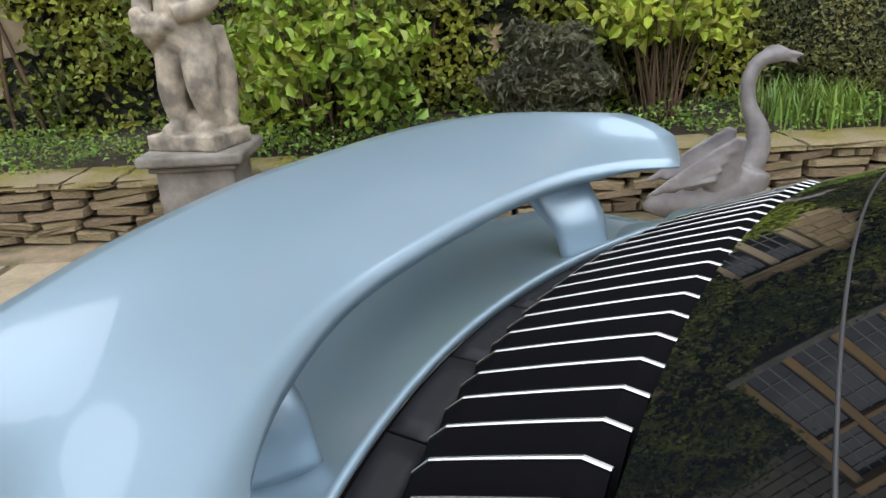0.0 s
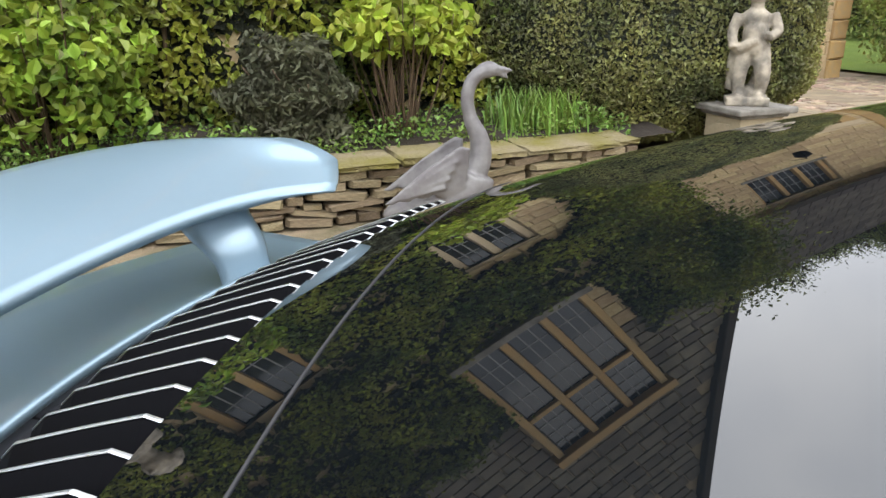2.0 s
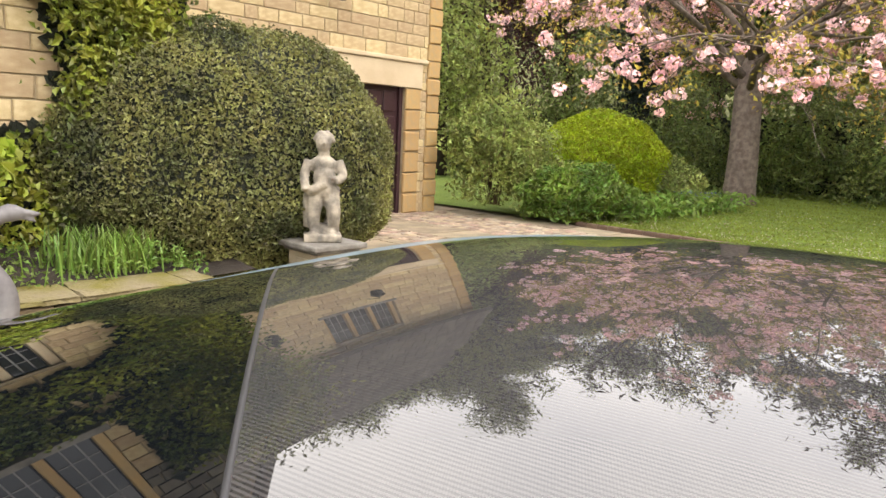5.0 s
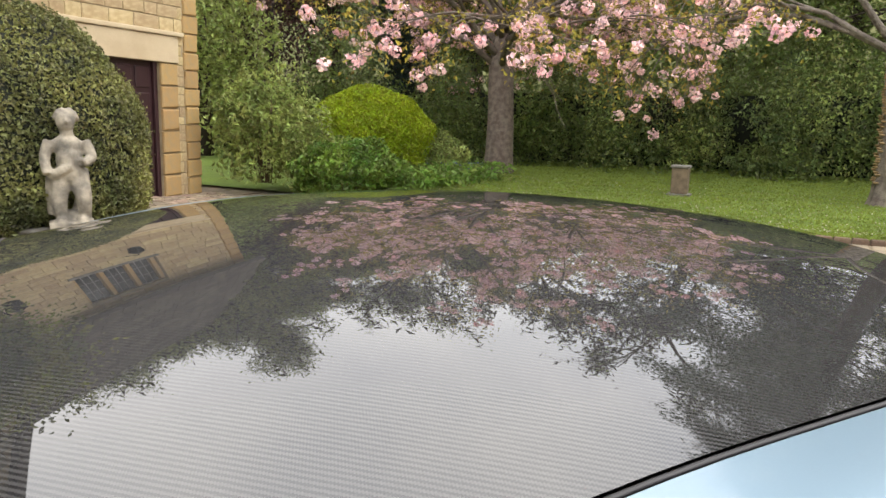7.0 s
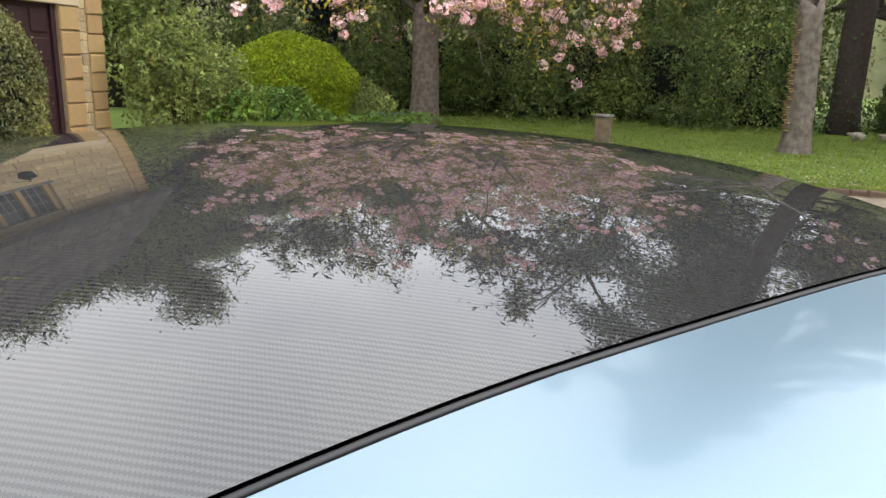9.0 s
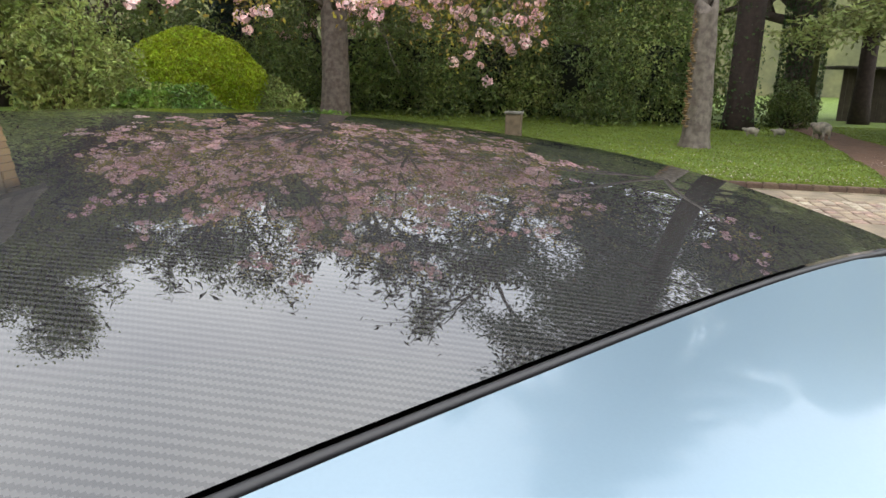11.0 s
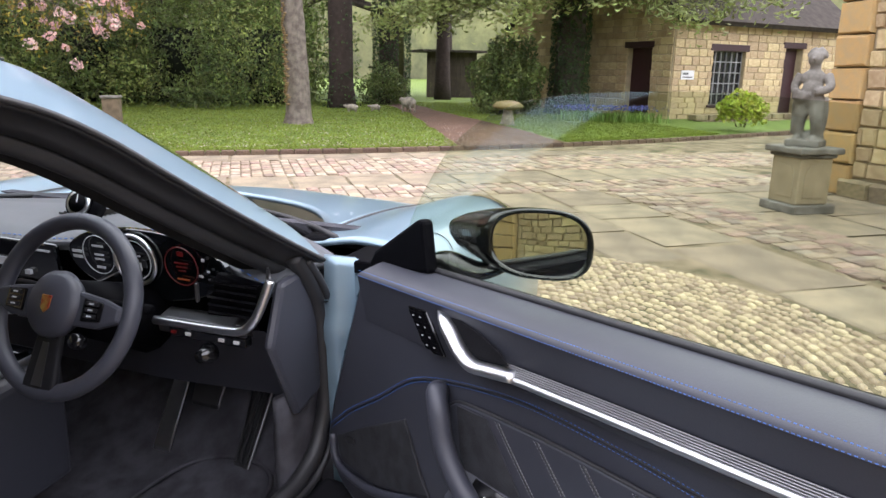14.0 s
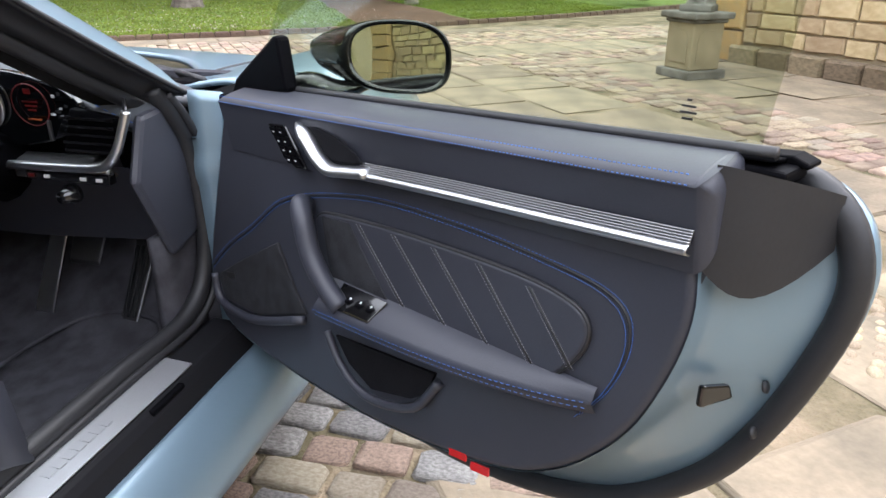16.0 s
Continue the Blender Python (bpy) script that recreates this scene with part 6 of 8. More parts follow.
# dark well that the grille sits in
bm = sheet(lambda u, v: Vector((-0.40 - (0.352 - 0.40 * (v * 0.6) ** 2) * u, v * 0.60, roof_z(-0.40 - (0.352 - 0.40 * (v * 0.6) ** 2) * u, v * 0.60) - 0.075 + 0.055 * max(0, u - 0.75) / 0.25)), steps(0, 1, 12), steps(-1, 1, 24))
part("grille_well", bm, M_BLACK, car, "black well under the engine grille", True)
for k in range(24):
    yf = (k - 11.5) * 0.0425 - 0.02
    yr = yf * 1.10 + 0.045
    bm = bmesh.new()
    xf, xr = -0.428 + 0.06 * yf * yf, -0.672 + 0.42 * yr * yr
    ys = lambda x: yf + (yr - yf) * (x - xf) / (xr - xf)
    top = [Vector((xf, yf, roof_z(xf, yf) - 0.006))] + [Vector((x, ys(x), roof_z(x, ys(x)) + 0.004 - 0.012 * ((x - xr) < 0.01))) for x in steps(xf - 0.022, xr, 8)]
    t = 0.005
    rows = []
    for p in top:
        rows.append([bm.verts.new(p + Vector((0, t, 0.0))), bm.verts.new(p + Vector((0, -t * 0.2, 0.0))), bm.verts.new(p + Vector((0, -0.026, -0.034))), bm.verts.new(p + Vector((0, -0.018, -0.040)))])
    for a, b in zip(rows, rows[1:]):
        for i in range(4):
            bm.faces.new((a[i], a[(i + 1) % 4], b[(i + 1) % 4], b[i]))
    bm.faces.new(rows[0]); bm.faces.new(rows[-1][::-1])
    slat = part("slat", bm, M_BLACK, car)
    bm = tube([p + Vector((0, 0.003, 0.0015)) for p in top], 0.0028, sides=6, flat=0.5)
    part("slat_edge", bm, M_CHROME, slat, "bright metal edging")
# black cover plates between the slats and the lip
for k in range(6):
    y0, y1 = -0.50 + k * 0.17, -0.50 + k * 0.17 + 0.164
    bm = sheet(lambda u, v: (lambda y: Vector((-0.690 + 0.41 * y * y - 0.055 * u, y, roof_z(-0.69 + 0.41 * y * y - 0.055 * u, y) - 0.040 + 0.022 * u)))(y0 + (y1 - y0) * v), steps(0, 1, 3), steps(0, 1, 5))
    part("cover_plate", bm, M_SATIN, car, "satin black cover plate", True, thick=0.006)
# wheels
for x, y, wd in ((2.50, 0.80, 0.25), (2.50, -0.80, 0.25), (0.04, 0.79, 0.31), (0.04, -0.79, 0.31)):
    m_ = Matrix.Translation((x, y, 0.335)) @ pose(0, 0, 0, 90)
    wheel_ = part("wheel", lathe([(0.20, -wd * 0.42), (0.235, -wd * 0.46), (0.235, wd * 0.46), (0.20, wd * 0.42)], 28, m=m_), M_DARKMETAL, car, "dark alloy wheel", True)
    part("tyre", lathe([(0.236, -wd * 0.48), (0.30, -wd * 0.5), (0.325, -wd * 0.42), (0.335, -wd * 0.2), (0.335, wd * 0.2), (0.325, wd * 0.42), (0.30, wd * 0.5), (0.236, wd * 0.48)], 36, m=m_), M_RUBBER, wheel_, "black rubber tyre", True)
    part("rim", lathe([(0.05, wd * 0.30), (0.12, wd * 0.40), (0.20, wd * 0.44), (0.20, wd * 0.38), (0.05, wd * 0.26)], 10, m=m_), M_DARKMETAL, wheel_, "dark metal rim")
# raised wing
WREAR = [(-0.66, -0.76), (-0.59, -0.89), (-0.48, -0.96), (-0.36, -1.02), (-0.1, -1.11), (0.08, -1.13), (0.3, -1.14), (0.47, -1.10), (0.58, -1.02), (0.66, -0.84)]
WFRONT = [(-0.53, -0.585), (-0.475, -0.65), (-0.37, -0.725), (-0.23, -0.785), (-0.08, -0.81), (0.12, -0.82), (0.31, -0.80), (0.45, -0.74), (0.53, -0.665)]
def wing_point(v, k, up):
    y = v * (0.565 + 0.125 * min(1, k / 0.3) ** 0.8) - 0.03
    xr, xf = curve_at(WREAR, v * 0.66), curve_at(WFRONT, v * 0.525)
    x = xf + (xr - xf) * k
    z = 0.976 + 0.022 * sin(pi * k * 0.8) + 0.062 * k - 0.012 * v ** 6
    th = (0.030 * (k + 0.02) ** 0.4 * (1 - k) ** 0.6 + 0.008) * (1 - 0.75 * max(0, (abs(v) - 0.72) / 0.28))
    return Vector((x, y, z - (0 if up else th)))
bm = bmesh.new()
sheet(lambda v, k: wing_point(v, k, True), steps(-1, 1, 50), steps(0, 1, 14), bm)
sheet(lambda v, k: wing_point(v, k, False), steps(-1, 1, 50), steps(0, 1, 14), bm)
vs = bm.verts[:]
half = len(vs) // 2
n = 15
edge = [i * n for i in range(51)] + [50 * n + j for j in range(1, n)] + [i * n + n - 1 for i in range(49, -1, -1)] + [j for j in range(n - 2, 0, -1)]
bm.verts.ensure_lookup_table()
for a, b in zip(edge, edge[1:] + edge[:1]):
    bm.faces.new((bm.verts[a], bm.verts[b], bm.verts[b + half], bm.verts[a + half]))
rear_wing = part("rear_wing", bm, M_PAINT, car, "raised pale blue rear wing", True)
for side in (-1, 1):
    bm = tube(spline([(-0.80, side * 0.40, 0.80), (-0.82, side * 0.405, 0.87), (-0.86, side * 0.41, 0.92), (-0.89, side * 0.415, 0.972)], 4), [0.050, 0.05, 0.05, 0.052, 0.055, 0.056, 0.058, 0.06, 0.064, 0.068, 0.07, 0.072, 0.075], sides=14, flat=0.28)
    part("wing_strut", bm, M_PAINT, rear_wing, "pale blue wing strut", True)

# front bodywork: half sections from the centre line out
FRONT = [
    (1.98, [(0, 0.850), (0.35, 0.845), (0.55, 0.845), (0.70, 0.865), (0.82, 0.84), (0.90, 0.74), (0.93, 0.60), (0.92, 0.42), (0.88, 0.24)]),
    (2.25, [(0, 0.868), (0.35, 0.860), (0.55, 0.850), (0.70, 0.872), (0.83, 0.845), (0.91, 0.74), (0.94, 0.60), (0.93, 0.42), (0.88, 0.24)]),
    (2.55, [(0, 0.850), (0.35, 0.840), (0.55, 0.832), (0.70, 0.868), (0.82, 0.840), (0.90, 0.73), (0.94, 0.58), (0.93, 0.42), (0.88, 0.24)]),
    (2.85, [(0, 0.800), (0.35, 0.790), (0.55, 0.785), (0.68, 0.832), (0.80, 0.800), (0.88, 0.68), (0.91, 0.55), (0.90, 0.40), (0.86, 0.24)]),
    (3.10, [(0, 0.725), (0.35, 0.715), (0.55, 0.712), (0.66, 0.745), (0.77, 0.705), (0.84, 0.60), (0.87, 0.50), (0.86, 0.38), (0.82, 0.24)]),
    (3.30, [(0, 0.590), (0.35, 0.580), (0.52, 0.590), (0.62, 0.620), (0.71, 0.580), (0.77, 0.50), (0.79, 0.44), (0.78, 0.34), (0.76, 0.22)]),
    (3.42, [(0, 0.470), (0.35, 0.465), (0.50, 0.465), (0.58, 0.465), (0.65, 0.44), (0.69, 0.40), (0.70, 0.36), (0.70, 0.30), (0.68, 0.22)]),
]


def front_point(x, k, side):
    ys = [(a, curve_at([(i, p[0]) for i, p in enumerate(pr)], k)) for a, pr in FRONT]
    zs = [(a, curve_at([(i, p[1]) for i, p in enumerate(pr)], k)) for a, pr in FRONT]
    return Vector((x, side * curve_at(ys, x), curve_at(zs, x)))


def hood_rear(y):
    return 2.40 - 0.92 * y * y - 0.05 * abs(y)


bm = sheet(lambda u, v: front_point(max(1.98, hood_rear(0.555 * v)) * (1 - u) + 3.36 * u, abs(v) * 2.0, -1 if v < 0 else 1), steps(0, 1, 26), steps(-1, 1, 26))
part("front_lid", bm, M_PAINT, car, "pale blue luggage lid", True, thick=0.012)
for side in (-1, 1):
    bm = sheet(lambda x, k: front_point(x, k, side), steps(1.985, 3.40, 34), [2.03 + i * 0.07 for i in range(28)] + steps(4.0, 8.0, 16))
    fender = part("front_wing", bm, M_PAINT, car, "pale blue curved front wing", True, thick=0.012)
    bm = tube([front_point(x, 2.015, side) + Vector((0, 0, 0.000)) for x in steps(2.02, 3.3, 30)], 0.005, sides=5)
    part("panel_gap", bm, M_RUBBER, fender, "dark panel gap", True)
    c, hx = front_point(2.86, 3.55, side), 0.0
    bm = sheet(lambda a, r: front_point(2.95 + 0.15 * r * cos(a) , 3.7 + 0.95 * r * sin(a), side) + Vector((0.006, side * 0.004, 0.006)), steps(0, 2 * pi, 24), steps(0.02, 1, 4))
    part("headlight", bm, M_BLACKGLASS, fender, "clear headlight cover", True)
# filler flap on the driver's side
ring = [front_point(2.10 + 0.085 * cos(a), 4.08 + 0.50 * sin(a), -1) + Vector((0, -0.001, 0.0015)) for a in steps(0, 2 * pi, 40)]
part("filler_flap_gap", tube(ring, 0.0011, sides=5, cap=False), M_RUBBER, car, "round filler flap joint", True)
# scuttle, wiper and windscreen
bm = sheet(lambda u, v: Vector(((1.98 + 0.30 * (1 - v * v) - 0.04) * (1 - u) + (max(1.985, hood_rear(0.6 * v)) + 0.03) * u, v * 0.66, 0.80 + 0.01 * u)), steps(0, 1, 4), steps(-1, 1, 24))
part("scuttle_panel", bm, M_BLACK, car, "black scuttle below the windscreen", True)
bm = tube(spline([(2.02, -0.56, 0.842), (2.10, -0.40, 0.856), (2.20, -0.12, 0.866), (2.24, 0.12, 0.868)], 6), 0.009, sides=6)
box(bm, 1.99, 2.05, -0.60, -0.54, 0.80, 0.855)
part("wiper", bm, M_BLACK, car, "black wiper arm", True)
bm = tube([(2.26 - 0.85 * y * y * 0.75, y, 0.856) for y in steps(-0.62, 0.62, 24)], 0.008, sides=6)
part("scuttle_seal", bm, M_RUBBER, car, "rubber seal along the scuttle", True)


def screen(u, v):
    xb, xt = 2.23 - 0.42 * v * v, roof_front(0.54 * v) + 0.004
    y = v * (0.70 * (1 - u) + 0.54 * u)
    x = xb * (1 - u) + xt * u
    zt = roof_z(xt, 0.54 * v) - 0.006
    return Vector((x, y, 0.862 * (1 - u) + zt * u + 0.022 * sin(pi * u)))


ws = part("windscreen", sheet(screen, steps(0, 1, 16), steps(-1, 1, 20)), M_CLEAR, car, "clear curved windscreen", True)
ws.visible_shadow = False
bm = sheet(lambda u, v: screen(1 - 0.075 * u, v) + Vector((0, 0, 0.004)), steps(0, 1, 3), steps(-1, 1, 20))
part("header_band", bm, M_GLOSS, car, "black band above the windscreen", True)

bm = sheet(lambda u, v: Vector((1.76 + 0.46 * u, v * 0.74, 0.785 - 0.02 * u)), steps(0, 1, 4), steps(-1, 1, 12))
part("scuttle_well", bm, M_BLACK, car, "black well below the scuttle", True)

# ---- open doorway of the driver's side (right) ----
def opening(x, inner, down):
    y, z = curve_at(RAIL_OUT, x), curve_at(RAIL_Z, x)
    return Vector((x, -(y - inner), z - down))


xs = steps(-0.05, 1.74, 60)
part("gutter", tube([opening(x, -0.002, 0.004) for x in xs], 0.005, sides=6), M_RUBBER, car, "black gutter moulding", True)
bm = sheet(lambda x, k: opening(x, 0.055 * k, 0.006 + 0.030 * k - 0.012 * sin(pi * k)), xs, steps(0, 1, 5))
part("door_frame_trim", bm, M_RUBBER, car, "satin black door frame trim", True, thick=0.006)
part("door_seal", tube([opening(x, 0.072, 0.046) for x in xs], 0.017, sides=10), M_RUBBER, car, "thick rubber door seal", True)
bm = sheet(lambda x, k: opening(x, 0.075 + 0.05 * k, 0.055 + 0.012 * k), xs, steps(0, 1, 4))
part("pillar_trim", bm, M_HEADLINER, car, "dark cloth pillar trim", True)
# the far doorway and the lining
bm = sheet(lambda x, k: Vector((x, curve_at(RAIL_OUT, x) - 0.02 - 0.08 * k, curve_at(RAIL_Z, x) - 0.01 - 0.06 * k)), steps(0.1, 1.74, 40), steps(0, 1, 4))
part("pillar_trim", bm, M_HEADLINER, car, "dark cloth pillar trim", True)
bm = sheet(lambda u, v: Vector((-0.1 + (roof_front(v * 0.55) + 0.08) * u, v * 0.55, roof_z(-0.1 + (roof_front(v * 0.55) + 0.08) * u, v * 0.55) - 0.035)), steps(0, 1, 10), steps(-1, 1, 10))
part("headliner", bm, M_HEADLINER, car, "dark cloth headlining", True)
# rear bulkhead, far door, floor and tunnel
bm = box(bmesh.new(), -0.05, 0.02, -0.66, 0.66, 0.25, 1.0)
part("rear_bulkhead", bm, M_LEATHER, car, "dark rear cabin wall")
bm = sheet(lambda x, k: Vector((x, 0.70 + 0.05 * sin(pi * k), 0.30 + 0.60 * k)), steps(0.0, 1.95, 10), steps(0, 1, 8))
far_door = part("passenger_door", bm, M_LEATHER, car, "dark leather passenger door lining", True, thick=-0.05)
bm = tube(spline([(1.42, 0.70, 0.60), (1.40, 0.655, 0.66), (1.47, 0.65, 0.75), (1.50, 0.70, 0.80)], 5), 0.018, sides=8)
part("grab_handle", bm, M_LEATHER, far_door, "dark grab handle", True)
bm = sheet(lambda x, v: Vector((x, v, 0.255 + 0.22 * max(0, (x - 1.75) / 0.35) ** 1.5 + 0.01 * sin(9 * x) * sin(7 * v))), steps(0.0, 2.12, 24), steps(-0.72, 0.72, 16))
part("footwell_carpet", bm, M_CARPET, car, "black footwell carpet", True)
bm = box(bmesh.new(), 2.10, 2.14, -0.72, 0.72, 0.25, 0.86)
part("front_bulkhead", bm, M_CARPET, car, "black front bulkhead carpet")
# floor mat, with raised edge
mat_line = spline([(1.25, -0.55, 0.272), (1.25, -0.30, 0.272), (1.5, -0.27, 0.272), (1.80, -0.30, 0.285), (1.86, -0.44, 0.30), (1.80, -0.55, 0.285), (1.5, -0.57, 0.272), (1.25, -0.55, 0.272)], 6)
part("floor_mat", tube(mat_line, 0.006, sides=6, cap=False), M_CARPET, car, "black bound floor mat edge", True)

# sill with kick plate
bm = prism([(-0.70, 0.27), (-0.70, 0.36), (-0.735, 0.385), (-0.80, 0.38), (-0.815, 0.36), (-0.83, 0.32), (-0.80, 0.25)], 2.0, lambda a, b, c: Vector((-0.1 + c * 0.93, a, b)))
sill = part("sill", bm, M_SATIN, car, "black sill cover", False, bevel=0.008)
bm = prism([(-0.82, 0.335), (-0.855, 0.325), (-0.90, 0.28), (-0.925, 0.21), (-0.90, 0.17), (-0.80, 0.2)], 2.05, lambda a, b, c: Vector((-0.1 + c, a, b)))
part("outer_sill", bm, M_PAINT, car, "pale blue outer sill", True, bevel=0.02, seg=3)
bm = prism([(-0.732, 0.3878), (-0.732, 0.3905), (-0.797, 0.3862), (-0.797, 0.3832)], 0.62, lambda a, b, c: Vector((0.95 + c, a, b)))
plate = part("kick_plate", bm, M_PLATE, sill, "brushed aluminium kick plate", False, bevel=0.001)
for k in range(7):
    bm = box(bmesh.new(), 1.22 + k * 0.022, 1.236 + k * 0.022, -0.772, -0.752, 0.387, 0.3895)
    part("plate_mark", bm, M_PLATE, plate, "faint engraved bar")
# black block on the sill face, painting the shade of a small recess
bm = box(bmesh.new(), 1.42, 1.52, -0.812, -0.798, 0.365, 0.377)
part("sill_recess", bm, M_BLACK, sill, "small black block for the shade in a recess", bevel=0.004)
for k in range(7):
    bm = box(bmesh.new(), 1.50 + k * 0.030, 1.522 + k * 0.030, -0.655, -0.640, 0.272, 0.274)
    part("mat_mark", bm, M_CHROME, sill, "silver lettering bar")
SEAL_LINE = spline([(0.2, -0.712, 0.395), (0.9, -0.712, 0.40), (1.45, -0.71, 0.408), (1.60, -0.71, 0.404), (1.69, -0.71, 0.412), (1.76, -0.71, 0.455), (1.795, -0.712, 0.55), (1.79, -0.712, 0.69), (1.772, -0.712, 0.78), (1.735, -0.712, 0.845), (1.70, -0.705, 0.895)], 8)
part("sill_seal", tube(SEAL_LINE, 0.019, sides=12), M_RUBBER, car, "thick rubber door seal", True)
part("sill_seal", tube([p + Vector((0.018, -0.020, -0.012)) for p in SEAL_LINE], 0.009, sides=8), M_RUBBER, car, "slim outer sealing lip", True)
# hinge post
bm = sheet(lambda z, k: Vector((1.80 + 0.075 * k + 0.012 * sin(6 * z) - 0.012 * max(0, 1 - abs(z - 0.72) / 0.03), -0.722 - 0.105 * k - 0.015 * sin(pi * k), z - 0.02 * k)), steps(0.32, 0.88, 26), steps(0, 1, 6))
post = part("hinge_post", bm, M_PAINT, car, "pale blue hinge post", True, thick=0.02)
for z in (0.82, 0.50):
    bm = box(bmesh.new(), 1.80, 1.85, -0.815, -0.775, z - 0.032, z + 0.032)
    hinge = part("hinge", bm, M_PAINT, post, "painted door hinge", bevel=0.008)
    for dz in (-0.022, 0.022):
        part("hinge_bolt", lathe([(0.009, 0), (0.009, 0.008), (0.005, 0.011)], 8, m=pose(1.815, -0.815, z + dz, 90)), M_CHROME, hinge)
bm = tube(spline([(1.81, -0.77, 0.66), (1.775, -0.81, 0.655), (1.74, -0.87, 0.65)], 4), 0.006, sides=6)
box(bm, 1.79, 1.82, -0.79, -0.76, 0.645, 0.675)
part("check_strap", bm, M_BLACK, post, "black door check strap")
# solid black block added for the shade of the open scuttle corner
part("scuttle_gap_shade", box(bmesh.new(), 1.80, 1.93, -0.84, -0.75, 0.835, 0.872), M_BLACK, post, "black block for the shade in the gap below the scuttle corner", bevel=0.006)
part("post_label", box(bmesh.new(), 1.806, 1.809, -0.775, -0.757, 0.56, 0.62), M_WHITEMARK, post, "small pale service label")
bm = sheet(lambda z, k: Vector((1.66 + 0.13 * k, -0.688 - 0.012 * k, z)), steps(0.30, 0.60, 5), steps(0, 1, 3))
part("kick_panel", bm, M_CARPET, car, "dark carpeted kick panel", True, thick=0.02)

# ---- dashboard ----
def dash_edge(y):
    """Height of the dashboard's rear top edge, raised over the dials."""
    return 0.868 + 0.018 * (1 - abs(y) / 0.7) + 0.058 * math.exp(-((y + 0.40) / 0.19) ** 2) - 0.03 * max(0, -0.55 - y) / 0.15


def dash_x(y):
    return 1.655 + 0.012 * math.exp(-((y + 0.40) / 0.20) ** 2)


def dash_top_point(u, v):
    y = 0.70 - 1.405 * v
    x0 = dash_x(y)
    x = x0 * (1 - u) + (2.16 - 0.30 * (y / 0.7) ** 2) * u
    z = dash_edge(y) * (1 - u) + 0.862 * u + 0.018 * sin(pi * min(1, u * 1.3)) - 0.018 * math.exp(-(u / 0.05) ** 2)
    return Vector((x, y, z))


dash = part("dashboard", sheet(dash_top_point, [0, 0.01, 0.03, 0.06, 0.1, 0.2, 0.35, 0.5, 0.65, 0.8, 0.92, 1], steps(0, 1, 60)), M_DASH, car, "blue-grey leather dashboard", True, thick=0.02)
pts = [dash_top_point(0.018, v) + Vector((0, 0, 0.003)) for v in steps(0.01, 0.99, 160)]
bm = bmesh.new()
for a, b in list(zip(pts, pts[1:]))[::2]:
    tube([a, b], 0.0011, bm, 4)
part("stitching", bm, M_BLUETHREAD, dash, "bright blue stitching")
# dark upper face with the central screen
bm = sheet(lambda v, k: (lambda y: Vector((dash_x(y) + 0.035 + 0.02 * k, y, (dash_edge(y) - 0.012) * (1 - k) + 0.715 * k)))(0.70 - 1.40 * v), steps(0, 1, 50), steps(0, 1, 5))
part("dash_face", bm, M_BLACK, dash, "black dashboard face", True)
bm = prism([(0.16, 0.772), (-0.13, 0.772), (-0.13, 0.868), (0.16, 0.868)], 0.012, lambda a, b, c: Vector((1.672 - c + (b - 0.77) * -0.12, a, b)))
screen_unit = part("centre_screen", bm, M_BLACKGLASS, dash, "dark glossy centre touchscreen", bevel=0.006)
for (y0, y1, z0, z1) in ((0.10, 0.06, 0.855, 0.859), (-0.02, -0.05, 0.852, 0.856), (-0.07, -0.11, 0.848, 0.852), (0.08, 0.0, 0.805, 0.822), (-0.03, -0.045, 0.79, 0.80)):
    part("screen_mark", box(bmesh.new(), 1.647, 1.655, y1, y0, z0, z1), M_DIMLIGHT, screen_unit, "dim grey screen graphic")
# bright trim bar, turned up at the driver's end
def trim_bar(off):
    return spline([(1.64, 0.70, 0.86 + off), (1.632, 0.705, 0.80 + off), (1.625, 0.69, 0.745 + off), (1.625, 0.3, 0.740 + off), (1.625, 0.0, 0.742 + off), (1.62, -0.25, 0.748 + off), (1.61, -0.46, 0.757 + off), (1.60, -0.60, 0.764 + off), (1.597, -0.655, 0.772 + off), (1.598, -0.685, 0.80 + off), (1.602, -0.705, 0.845 + off), (1.606, -0.715, 0.875 + off)], 6)
bm = tube(trim_bar(-0.004), 0.009, sides=8)
part("trim_strip", bm, M_CHROME, dash, "satin silver trim strip", True)
VT = trim_bar(0)[44:]
part("vent_surround", sheet(lambda i, k: VT[i] + Vector((0.004 + 0.03 * k, 0.026 * k * i / len(VT), 0.012 * k)), range(len(VT)), steps(0, 1, 4)), M_DARKMETAL, dash, "grey satin surround of the side vent", True, thick=0.004)
bm = sheet(lambda v, k: Vector((1.615 + 0.045 * k, 0.69 - 1.33 * v, 0.746 + 0.012 * k + 0.022 * max(0, v - 0.5))), steps(0, 1, 20), steps(0, 1, 3))
part("dash_shelf", bm, M_SHELF, dash, "grey ribbed dashboard shelf", True, thick=0.03)
bm = sheet(lambda v, k: (lambda y: Vector((1.63 + 0.14 * k + 0.02 * sin(3 * k), y, 0.735 * (1 - k) + 0.53 * k + 0.025 * max(0, -0.3 - y) / 0.4)))(0.70 - 1.38 * v), steps(0, 1, 24), steps(0, 1, 8))
part("knee_panel", bm, M_LEATHER, dash, "dark knee panel", True)
